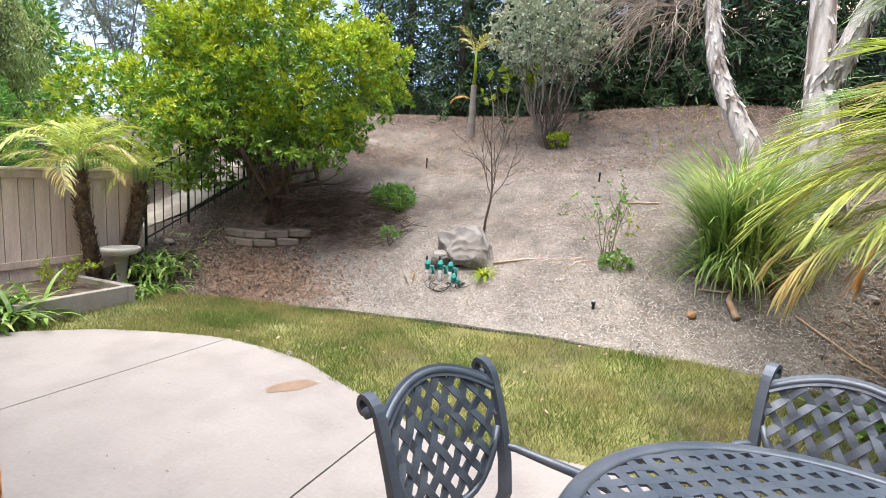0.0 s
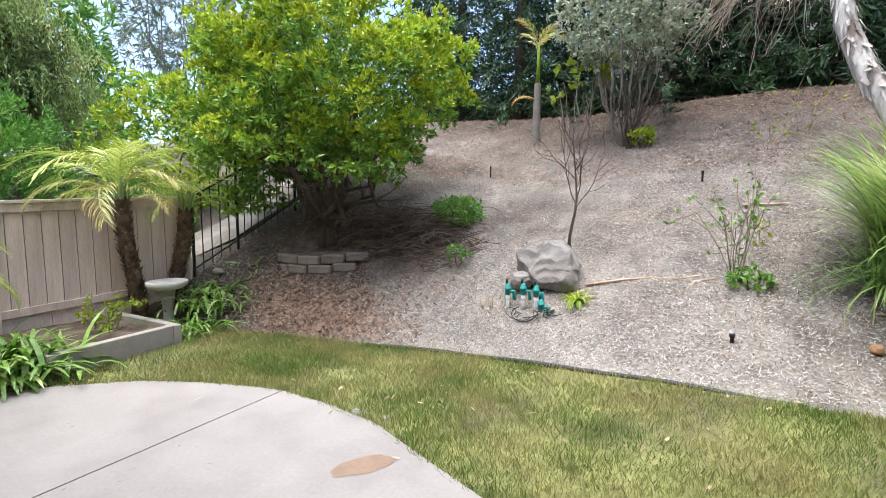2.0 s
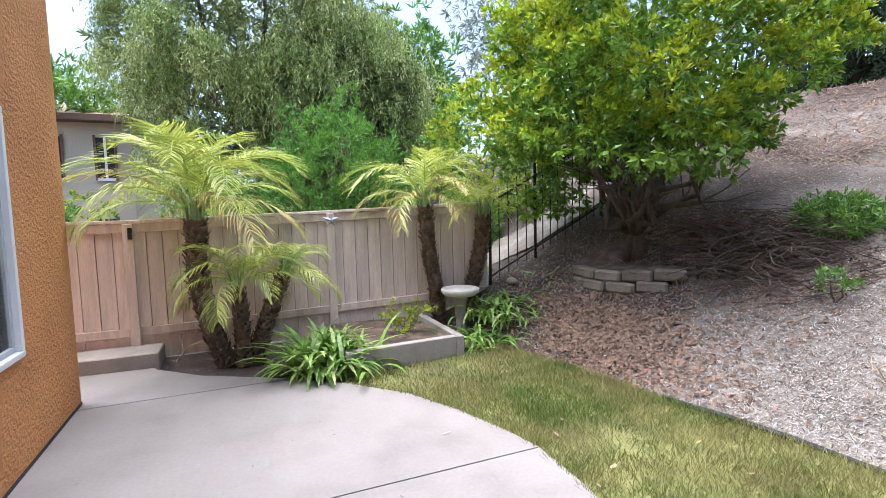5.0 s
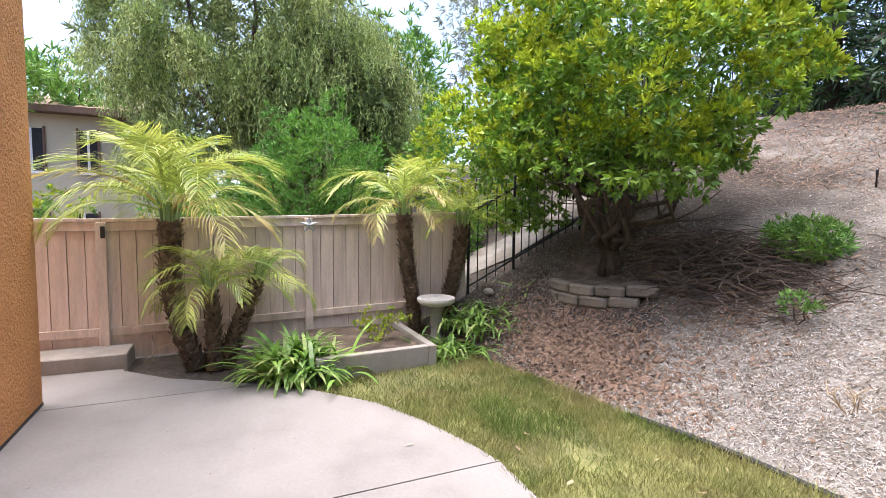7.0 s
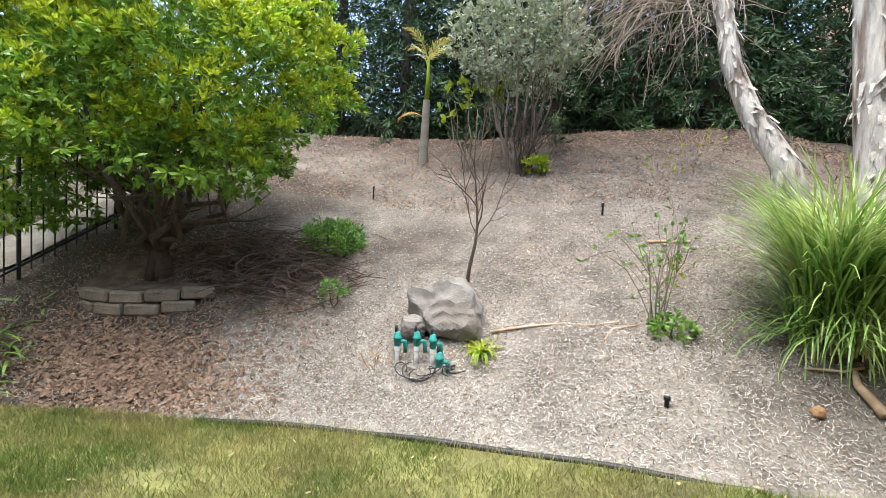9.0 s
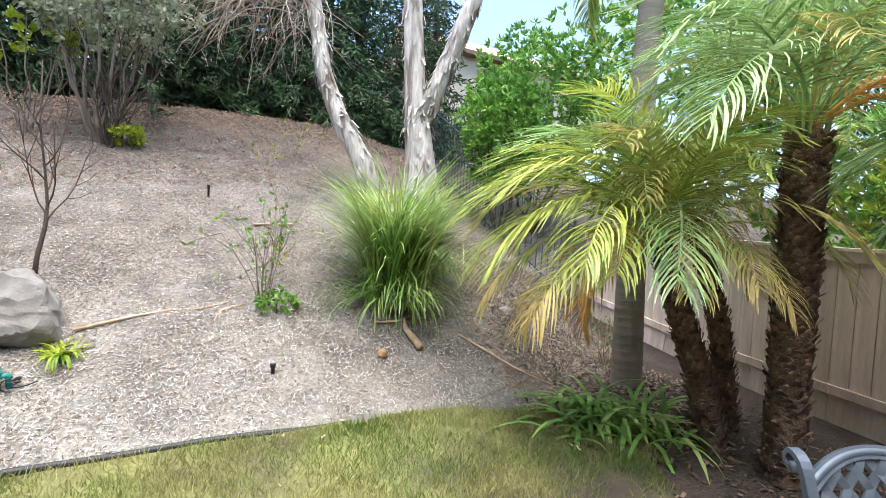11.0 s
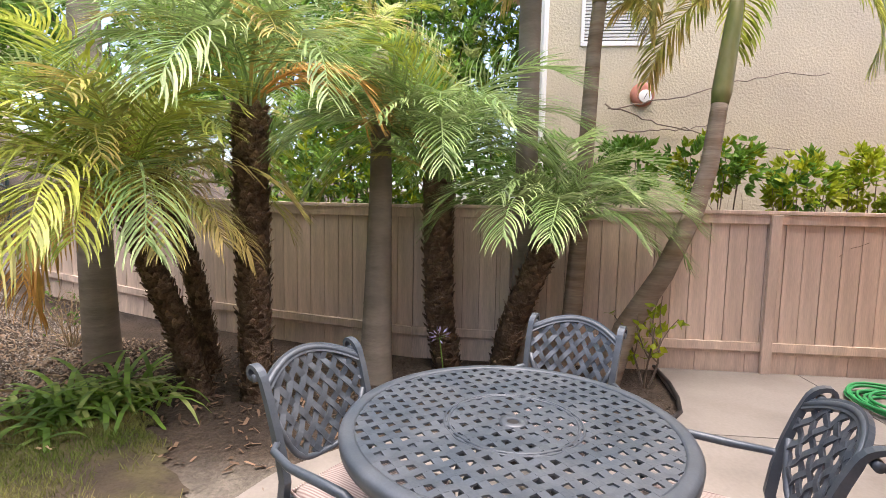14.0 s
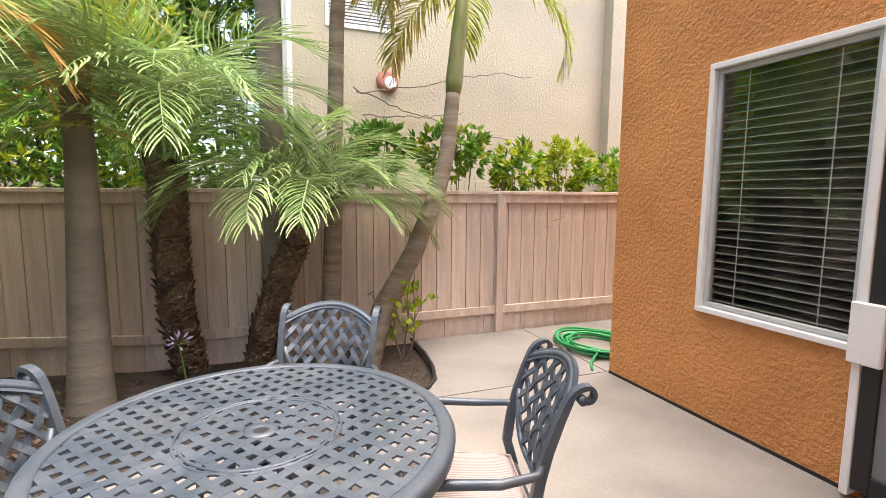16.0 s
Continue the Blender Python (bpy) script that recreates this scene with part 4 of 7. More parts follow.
# arch grows from the flat low fronds (0) to the steep young ones (3)
FR = {}
for _k, (_l, _a) in enumerate(((1.0, 1.25), (1.05, 1.6), (1.1, 1.85), (1.1, 1.8))):
    FR["g", _k] = frond_mesh("frond", _l, 0.31, _a + 0.42, 40, M_FROND, 20 + _k, 0.7, 0.22, 0.0088, 0.2)
    FR["l", _k] = frond_mesh("frond", _l, 0.29, _a + 0.2, 40, M_FROND_L, 25 + _k, 0.7, 0.22, 0.0085, 0.24)
    FR["y", _k] = frond_mesh("frond", _l, 0.28, _a + 0.2, 40, M_FROND_Y, 30 + _k, 0.8, 0.18, 0.0085, 0.22)
    FR["o", _k] = frond_mesh("frond", _l * 0.75, 0.22, _a + 0.7, 32, M_FROND_O, 40 + _k, 0.9, 0.2, 0.0095, 0.1)
    FR["k", _k] = frond_mesh("frond", _l, 0.34, _a + 0.2, 52, M_FROND_L if _k % 2 else M_FROND_Y, 50 + _k, 0.6, 0.08, 0.016, 0.15)


def rough_trunk(pts, r0, r1, seed, scales=26):
    """Trunk wrapped in old leaf bases: tube with rows of pointed scales."""
    rng = np.random.default_rng(seed)
    P = [Vector(p) for p in pts]
    cum = [0.0]
    for a, b in zip(P[:-1], P[1:]):
        cum.append(cum[-1] + (b - a).length)
    Ltot = cum[-1]

    def at(s):
        s = min(max(s, 0), Ltot - 1e-4)
        for k in range(len(P) - 1):
            if s <= cum[k + 1]:
                f = (s - cum[k]) / (cum[k + 1] - cum[k])
                return P[k].lerp(P[k + 1], f), (P[k + 1] - P[k]).normalized()
    n = 14
    path = [at(Ltot * k / n)[0] for k in range(n + 1)]
    rad = [r0 + (r1 - r0) * k / n + 0.006 * math.sin(k * 2.1 + seed) for k in range(n + 1)]
    V, F = tube(path, rad, 12)
    rows = int(Ltot / 0.035)
    for i in range(rows):
        s = Ltot * (i + 0.5) / rows
        c, d = at(s)
        r = r0 + (r1 - r0) * s / Ltot
        u = d.orthogonal().normalized()
        w = d.cross(u)
        m = 9
        for k in range(m):
            a = 2 * math.pi * (k + 0.5 * (i % 2)) / m + rng.uniform(-0.15, 0.15)
            o = u * math.cos(a) + w * math.sin(a)
            tn = d.cross(o)
            b = c + o * r * 0.96
            h = rng.uniform(0.03, 0.075)
            out = rng.uniform(0.010, 0.040)
            wd = r * 0.34
            q = len(V)
            V += [b - tn * wd, b + tn * wd, b + tn * wd * 0.5 + d * h * 0.7 + o * out, b - tn * wd * 0.5 + d * h * 0.7 + o * out, b + d * h + o * out * rng.uniform(0.6, 1.6)]
            F += [(q, q + 1, q + 2, q + 3), (q + 3, q + 2, q + 4), (q + 1, q, q + 3, q + 4, q + 2)]
    return V, F, path[-1], at(Ltot)[1]


def feather_palm(pts, r0, r1, fronds, length, label, seed, yellow=0.2, orange=0.0, group="feather palms", low=4, high=84, extra=(), main="g"):
    """Clumping date palm: fibrous trunk and a crown of arching fronds."""
    rng = np.random.default_rng(seed)
    base = Vector(pts[0])
    root = thing("palm_tree", label, "palm tree", group, Matrix.Translation(base))
    rel = [tuple(Vector(p) - base) for p in pts]
    V, F, top, d = rough_trunk(rel, r0, r1, seed)
    put("trunk", mesh_of("trunk", V, F, M_TRUNK), root)
    # short green leaf stalks sheathe the heart
    st = []
    for k in range(14):
        a = k * 2.4
        o = Vector((math.cos(a), math.sin(a), 0))
        st.append(tube([top + o * r1 * 0.7 - d * 0.05, top + o * (r1 * 0.9) + d * 0.12, top + o * (r1 * 1.3) + d * 0.24], [0.012, 0.010, 0.007], 5))
    tagged(put("leaf_stalk", mesh_of("leaf_stalk", *join_tubes(st), M_FROND), root), kind="stuff")
    for k in range(fronds):
        f = (k + 0.5) / fronds
        el = high - (high - low) * f ** 1.25 + rng.uniform(-8, 8)
        az = math.degrees(k * 2.39996) + rng.uniform(-12, 12)
        key = main
        if f > 0.55 and rng.uniform() < yellow * 2.0:
            key = "y"
        if f > 0.8 and rng.uniform() < orange * 4:
            key = "o"
        sc = length * rng.uniform(0.85, 1.12) * (0.75 if f < 0.15 else 1.0)
        m = Matrix.Translation(top + d * 0.06) @ Matrix.Rotation(radians(az), 4, "Z") @ Matrix.Rotation(radians(-el), 4, "Y") @ Matrix.Rotation(rng.uniform(-0.35, 0.35), 4, "X") @ Matrix.Scale(sc, 4)
        put("frond", FR[key, int(np.clip(round(el / 27 + rng.uniform(-0.5, 0.5)), 0, 3))], root, m)
    for az, el, sc, key in extra:
        put("frond", FR[key, 0 if el < 25 else 1], root, Matrix.Translation(top + d * 0.03) @ Matrix.Rotation(radians(az), 4, "Z") @ Matrix.Rotation(radians(-el), 4, "Y") @ Matrix.Scale(sc, 4))
    return root


def ring_trunk(pts, r0, r1, step=0.085):
    P = [Vector(p) for p in pts]
    cum = [0.0]
    for a, b in zip(P[:-1], P[1:]):
        cum.append(cum[-1] + (b - a).length)
    out, rad = [], []
    s = 0.0
    while s < cum[-1]:
        k = max(i for i in range(len(P) - 1) if cum[i] <= s)
        f = (s - cum[k]) / (cum[k + 1] - cum[k])
        p = P[k].lerp(P[k + 1], f)
        d = (P[k + 1] - P[k]).normalized()
        r = r0 + (r1 - r0) * (s / cum[-1]) ** 0.6
        out += [p, p + d * 0.012, p + d * 0.024]
        rad += [r, r * 1.018, r]
        s += step
    out.append(P[-1])
    rad.append(r1)
    return tube(out, rad, 14)


def king_palm(pts, r0, r1, label, seed, mat=None, shaft=True, fronds=9, length=1.7, el0=35, shaft_len=0.65):
    rng = np.random.default_rng(seed)
    base = Vector(pts[0])
    root = thing("palm_tree", label, "palm tree", "tall smooth palms", Matrix.Translation(base))
    rel = [Vector(p) - base for p in pts]
    put("trunk", mesh_of("trunk", *ring_trunk(rel, r0, r1), mat or M_KING, True), root)
    top = rel[-1]
    d = (rel[-1] - rel[-2]).normalized()
    if shaft:
        put("crownshaft", mesh_of("crownshaft", *tube([top, top + d * 0.12, top + d * 0.6 * shaft_len, top + d * shaft_len], [r1 * 1.05, r1 * 1.25, r1 * 1.0, r1 * 0.6], 12), M_SHAFT, True), root, None, "smooth green crownshaft")
        top = top + d * (shaft_len - 0.05)
    for k in range(fronds):
        el = el0 - 55 * (k / fronds) + rng.uniform(-8, 8)
        m = Matrix.Translation(top) @ Matrix.Rotation(k * 2.39996 + rng.uniform(-0.2, 0.2), 4, "Z") @ Matrix.Rotation(radians(-el), 4, "Y") @ Matrix.Scale(length * rng.uniform(0.85, 1.1), 4)
        put("frond", FR["k", int(rng.integers(0, 4))], root, m)
    return root


def crown_points(center, radii, n, rng, shell=0.55, lump=0.25, seed=0.0, flat_bottom=None):
    """Points and outward ways in a lumpy ellipsoid, denser near its skin."""
    d = unit(rng.normal(size=(n, 3)))
    r = rng.uniform(shell ** 3, 1, n) ** (1 / 3)
    k = np.array([1 + lump * noise.noise((v[0] * 2.2 + seed, v[1] * 2.2, v[2] * 2.2)) + 0.5 * lump * noise.noise((v[0] * 5.5, v[1] * 5.5 + seed, v[2] * 5.5)) for v in d])
    P = np.asarray(center) + d * (r * k)[:, None] * np.asarray(radii)
    return P, d, r


def rosettes(P, D, leaves, length, width, rng, spread=0.9):
    """A tuft of leaves at each point, fanning round the way D."""
    n = len(P)
    C = np.repeat(P, leaves, 0)
    A = unit(np.repeat(D, leaves, 0) + rng.normal(0, spread, (n * leaves, 3)))
    C = C + A * 0.01
    return leaf_quads(C, A, np.full(len(C), length), np.full(len(C), width), rng)


def limb_tubes(base, ends, r0, r1, rng, wig=0.12, seg=7):
    out = []
    b = Vector(base)
    for e in ends:
        e = Vector(e)
        pts, rad = [], []
        for k in range(7):
            f = k / 6
            p = b.lerp(e, f)
            p.z += 0.0 if f in (0, 1) else (e.z - b.z) * 0.12 * math.sin(math.pi * f) * -1
            p += Vector(rng.normal(0, wig, 3)) * (f * (1 - f)) * 2
            pts.append(p)
            rad.append(r0 + (r1 - r0) * f ** 0.7)
        out.append((pts, rad, tube(pts, rad, seg)))
    return out


def citrus_tree():
    rng = np.random.default_rng(11)
    bx, by = -4.32, 6.4
    base = Vector((bx, by, gz(bx, by)))
    root = thing("citrus_tree", "round leafy tree with dark green and yellow-green glossy leaves", "tree", m=Matrix.Translation(base))
    c = np.array([-0.1, -0.05, 1.92])
    ends = []
    for k in range(13):
        a = k * 2.4
        ends.append((0.15 + 1.0 * math.cos(a) * rng.uniform(0.5, 1.1), 1.0 * math.sin(a) * rng.uniform(0.5, 1.1), rng.uniform(1.0, 2.4)))
    limbs = limb_tubes((0, 0, 0.25), ends, 0.055, 0.016, rng, 0.25)
    put("trunk", mesh_of("trunk", *join_tubes([tube([(0.02, 0.03, -0.08), (0, 0, 0.12), (0, 0, 0.34)], [0.12, 0.085, 0.075], 10)] + [tube([(o[0], o[1], -0.05), (o[0] * 0.4, o[1] * 0.4, 0.3), (o[0] * 1.6, o[1] * 1.6, 0.8)], [0.05, 0.045, 0.04], 7) for o in ((0.12, 0.02), (-0.1, 0.08), (-0.02, -0.12))]), M_BARK, True), root)
    for pts, rad, (v, f) in limbs:
        put("limb", mesh_of("limb", v, f, M_BARK, True), root)
        tw = []
        for k in range(3, 7):
            for j in range(2):
                d = Vector(rng.normal(0, 1, 3)) + (pts[-1] - pts[0]).normalized()
                tw.append(tube([pts[k], pts[k] + d.normalized() * 0.25, pts[k] + d.normalized() * 0.5 + Vector((0, 0, 0.08))], [0.012, 0.008, 0.004], 5))
        tagged(put("twig", mesh_of("twig", *join_tubes(tw), M_BARK), root), kind="stuff")
    # domes of leaf tufts over a lumpy crown: yellow-green new growth also paints lit tops, dark green the shade below
    C, CD, r = crown_points(c, (1.68, 1.62, 1.5), 430, rng, 0.66, 0.46, 3.0)
    low = np.where(C[:, 0] < -0.55, 0.78, np.where(C[:, 0] < 0.9, 1.16, 1.02))
    C, CD = C[C[:, 2] > low], CD[C[:, 2] > low]
    k = 19
    A = unit(np.repeat(CD, k, 0) * 0.7 + np.array([0, 0, 0.55]) + rng.normal(0, 0.75, (len(C) * k, 3)))
    P = np.repeat(C, k, 0) + A * (rng.uniform(0.10, 0.26, len(A)) * np.repeat(rng.uniform(0.8, 1.25, len(C)), k))[:, None]
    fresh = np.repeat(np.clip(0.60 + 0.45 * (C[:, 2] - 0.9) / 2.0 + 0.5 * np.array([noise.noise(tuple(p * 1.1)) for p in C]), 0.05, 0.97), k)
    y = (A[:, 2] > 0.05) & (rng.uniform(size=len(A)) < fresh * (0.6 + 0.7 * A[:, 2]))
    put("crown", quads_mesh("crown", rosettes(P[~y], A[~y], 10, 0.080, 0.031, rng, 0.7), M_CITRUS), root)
    put("young_leaves", quads_mesh("young_leaves", rosettes(P[y], A[y], 10, 0.076, 0.030, rng, 0.6), M_CITRUS_Y), root, None, "yellow-green new leaves and painted lit clump tops")
    P, D, r = crown_points(c, (1.3, 1.25, 1.05), 900, rng, 0.1, 0.2, 5.0)
    up = P[:, 2] > 1.25
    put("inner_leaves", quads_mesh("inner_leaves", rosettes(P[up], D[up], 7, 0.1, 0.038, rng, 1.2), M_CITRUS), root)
    # a few low hanging sprigs
    H = np.array([(-1.35 + 0.5 * rng.uniform(), -0.4 + rng.normal() * 0.4, 0.45 + 0.4 * rng.uniform()) for _ in range(90)] + [(1.0 + 0.4 * rng.normal() * 0.5, -0.5 + rng.normal() * 0.3, 0.85 + 0.2 * rng.uniform()) for _ in range(40)])
    put("hanging_foliage", quads_mesh("hanging_foliage", rosettes(H, np.tile([0, 0, -0.3], (len(H), 1)), 9, 0.095, 0.036, rng, 1.0), M_CITRUS), root)


def leafy_bush(name, label, category, center, radii, tufts, leaves, length, width, mat, seed, stems=7, lump=0.3, shell=0.5, spread=0.9, ground=None, up=0.4, mat2=None, frac2=0.0, stem_mat=None, group=""):
    rng = np.random.default_rng(seed)
    x, y = center[0], center[1]
    z0 = gz(x, y) if ground is None else ground
    root = thing(name, label, category, group, Matrix.Translation((x, y, z0)))
    c = (0, 0, center[2] - z0)
    ends = []
    for k in range(stems):
        a = 2.4 * k
        ends.append((radii[0] * 0.6 * math.cos(a), radii[1] * 0.6 * math.sin(a), c[2] + radii[2] * rng.uniform(-0.3, 0.5)))
    r0 = 0.012 + 0.018 * radii[0]
    for pts, rad, (v, f) in limb_tubes((0, 0, -0.04), ends, r0, r0 * 0.25, rng, 0.1 * radii[0], 6):
        put("stem", mesh_of("stem", v, f, stem_mat or M_BARK), root)
    P, D, r = crown_points(c, radii, tufts, rng, shell, lump, seed * 1.7)
    P[:, 2] = np.maximum(P[:, 2], 0.04)
    D = unit(D + np.array([0, 0, up]))
    k2 = rng.uniform(size=len(P)) < frac2
    put("foliage", quads_mesh("foliage", rosettes(P[~k2], D[~k2], leaves, length, width, rng, spread), mat), root)
    if mat2 is not None and k2.any():
        put("young_leaves", quads_mesh("young_leaves", rosettes(P[k2], D[k2], leaves, length, width, rng, spread), mat2), root)
    return root


def weeping_tree(label, base, center, radii, strands, seed, hang=(0.7, 1.7), mat=None):
    """Weeping tree: limbs, and curtains of hanging leafy strands over a lumpy crown."""
    rng = np.random.default_rng(seed)
    root = thing("weeping_tree", label, "tree", m=Matrix.Translation(base))
    c = np.asarray(center) - np.asarray(base)
    ends = [(c[0] + radii[0] * 0.6 * math.cos(2.4 * k), c[1] + radii[1] * 0.6 * math.sin(2.4 * k), c[2] + radii[2] * rng.uniform(-0.2, 0.6)) for k in range(9)]
    put("trunk", mesh_of("trunk", *tube([(0, 0, -0.2), (0.05, 0, c[2] * 0.3), (0, 0.05, c[2] * 0.55)], [0.3, 0.24, 0.2], 10), M_BARK, True), root)
    for pts, rad, (v, f) in limb_tubes((0, 0, c[2] * 0.5), ends, 0.13, 0.03, rng, 0.4):
        put("limb", mesh_of("limb", v, f, M_BARK, True), root)
    # lobes: each a small dome from which strands hang
    lobes, LD, _ = crown_points(c, radii, 75, rng, 0.8, 0.3, seed)
    S = []
    for lc, ld in zip(lobes, LD):
        m = int(strands / 75 * rng.uniform(0.6, 1.4))
        o = unit(rng.normal(0, 1, (m, 3)) + np.array([0, 0, 0.55])) * (rng.uniform(0.15, 0.62, m) * rng.uniform(0.7, 1.3))[:, None] * np.array([1, 1, 0.75])
        S.append(lc + o)
    S = np.concatenate(S)
    C, A = [], []
    for p in S:
        L = rng.uniform(*hang) * 0.62
        n = int(L / 0.045)
        t = np.linspace(0, 1, n)
        out = unit(np.array([p[0] - c[0], p[1] - c[1], 0.0])) * 0.25 * L
        P = p + t[:, None] * out + np.stack([0 * t, 0 * t, -L * t ** 1.4 + 0.12 * t], 1) + rng.normal(0, 0.025, (n, 3))
        C.append(P)
        A.append(np.tile([0, 0, -1.0], (n, 1)) + rng.normal(0, 0.45, (n, 3)))
    C, A = np.concatenate(C), np.concatenate(A)
    put("crown", quads_mesh("crown", leaf_quads(C, A, rng.uniform(0.08, 0.14, len(C)), np.full(len(C), 0.027), rng), mat or M_WILLOW), root)
    # inner leaves get a darker green, painting in the shade inside the crown
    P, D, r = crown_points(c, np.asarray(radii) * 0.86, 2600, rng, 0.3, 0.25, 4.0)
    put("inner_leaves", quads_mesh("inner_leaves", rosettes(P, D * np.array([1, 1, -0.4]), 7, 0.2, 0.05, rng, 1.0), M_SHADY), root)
    return root


def conifer(label, x, y, height, spread, seed, z0=None, mat=None, clear=0.03):
    """Conifer: straight trunk, tiers of drooping branches with flat needle sprays."""
    rng = np.random.default_rng(seed)
    z = gz(x, y) if z0 is None else z0
    root = thing("conifer", label, "tree", "conifers on the terrace", Matrix.Translation((x, y, z)))
    put("trunk", mesh_of("trunk", *tube([(0, 0, -0.15), (0.03, 0.02, height * 0.5), (0, 0, height)], [0.13, 0.09, 0.02], 8), M_BARK, True), root)
    tubes, C, A = [], [], []
    n = int(height * 15)
    for k in range(n):
        f = (k + 0.5) / n
        zz = height * (clear + (1 - clear) * f)
        L = spread * (1 - f * 0.75) * rng.uniform(0.6, 1.1)
        a = k * 2.39996
        o = np.array([math.cos(a), math.sin(a), 0])
        pts = [np.array([0, 0, zz]) + o * L * t + np.array([0, 0, 0.1 * L * t - 0.45 * L * t * t]) for t in (0, 0.35, 0.7, 1.0)]
        tubes.append(tube(pts, [0.018, 0.012, 0.008, 0.004], 4, False))
        m = int(58 * L / 1.2) + 14
        t = rng.uniform(0.12, 1.0, m)
        P = np.stack([np.interp(t, (0, 0.35, 0.7, 1.0), [p[i] for p in pts]) for i in range(3)], 1) + rng.normal(0, 0.07, (m, 3))
        C.append(P)
        A.append(o * 0.6 + rng.normal(0, 0.6, (m, 3)) + np.array([0, 0, -0.35]))
    tagged(put("branch", mesh_of("branch", *join_tubes(tubes), M_BARK), root), kind="stuff")
    C, A = np.concatenate(C), np.concatenate(A)
    Q = leaf_quads(C, A, rng.uniform(0.12, 0.24, len(C)), np.full(len(C), 0.042), rng)
    put("needles", quads_mesh("needles", Q, mat or M_CONIFER), root)
    return root


def strap_clump(x, y, n, length, seed, label, mat=None, width=0.03, z=None, group="strap-leaved clumps", name="agapanthus", spread=0.25, stiff=0.9, bend=1.9):
    """Clump of arching strap leaves."""
    rng = np.random.default_rng(seed)
    z0 = gz(x, y) if z is None else z
    root = thing(name, label, "plant", group, Matrix.Translation((x, y, z0)))
    Q = []
    for k in range(n):
        a = rng.uniform(0, 2 * math.pi)
        o = np.array([math.cos(a), math.sin(a), 0])
        b = rng.normal(0, spread, 3) * np.array([1, 1, 0])
        L = length * rng.uniform(0.55, 1.15)
        el = min(1.52, rng.uniform(0.6, 1.4) * stiff)
        s = np.cross(o, [0, 0, 1.0])
        blade_bend = bend * rng.uniform(0.75, 1.45)
        pts, ws = [], []
        p = b + np.array([0, 0, -0.01])
        e = el
        seg = 7
        for j in range(seg + 1):
            pts.append(p.copy())
            ws.append(width * 0.5 * (0.7 + 0.5 * math.sin(math.pi * min(1, j / seg + 0.1))) * (1 if j < seg else 0.15))
            p = p + (o * math.cos(e) + np.array([0, 0, math.sin(e)])) * L / seg
            e -= blade_bend / seg * rng.uniform(0.7, 1.3)
        for j in range(seg):
            Q.append([pts[j] - s * ws[j], pts[j] + s * ws[j], pts[j + 1] + s * ws[j + 1], pts[j + 1] - s * ws[j + 1]])
    Q = np.array(Q)
    Q[..., 2] = np.maximum(Q[..., 2], ground_z(Q[..., 0] + x, Q[..., 1] + y) - z0 + 0.006)
    cut = int(n * 0.8) * 7
    put("leaves", quads_mesh("leaves", Q[:cut], mat or M_STRAP), root)
    put("pale_leaves", quads_mesh("pale_leaves", Q[cut:], M_PAMPAS if mat is None else (M_STRAP if mat is M_PAMPAS else mat)), root)
    return root


def twig_bush(name, label, x, y, height, spread, seed, mat, shoots=14, fork=3, r=0.008, leaf=None, leaf_n=0, category="shrub", z=None, leaf_len=0.05):
    """Bare or thinly leaved twigs that fork upward from one foot."""
    rng = np.random.default_rng(seed)
    z0 = gz(x, y) if z is None else z
    root = thing(name, label, category, "", Matrix.Translation((x, y, z0)))
    tips, allp = [], []

    def grow(p, d, L, rad, lv):
        t = []
        pts = [p]
        for k in range(4):
            d = (d + Vector(rng.normal(0, 0.14, 3)) + Vector((0, 0, 0.05))).normalized()
            pts.append(pts[-1] + d * L / 4)
        allp.extend(pts[1:])
        t.append(tube(pts, [rad, rad * 0.9, rad * 0.8, rad * 0.7, rad * 0.55], 5))
        if lv > 0:
            for _ in range(2 if lv > 1 else 3):
                t += grow(pts[int(rng.integers(2, 5))], (d + Vector(rng.normal(0, 0.55, 3))).normalized(), L * 0.62, rad * 0.66, lv - 1)
        else:
            tips.append(pts[-1])
        return t

    for k in range(shoots):
        a = 2.4 * k
        d = Vector((math.cos(a) * spread * rng.uniform(0.2, 1), math.sin(a) * spread * rng.uniform(0.2, 1), height)).normalized()
        put("stem", mesh_of("stem", *join_tubes(grow(Vector((0.02 * math.cos(a), 0.02 * math.sin(a), -0.03)), d, height * rng.uniform(0.45, 0.62), r, fork)), mat), root)
    if leaf is not None:
        idx = rng.integers(0, len(allp), leaf_n)
        P = np.array([allp[i] for i in idx]) + rng.normal(0, 0.01, (leaf_n, 3))
        put("leaves", quads_mesh("leaves", leaf_quads(P, rng.normal(size=(leaf_n, 3)), np.full(leaf_n, leaf_len), np.full(leaf_n, leaf_len * 0.6), rng), leaf), root)
    return root


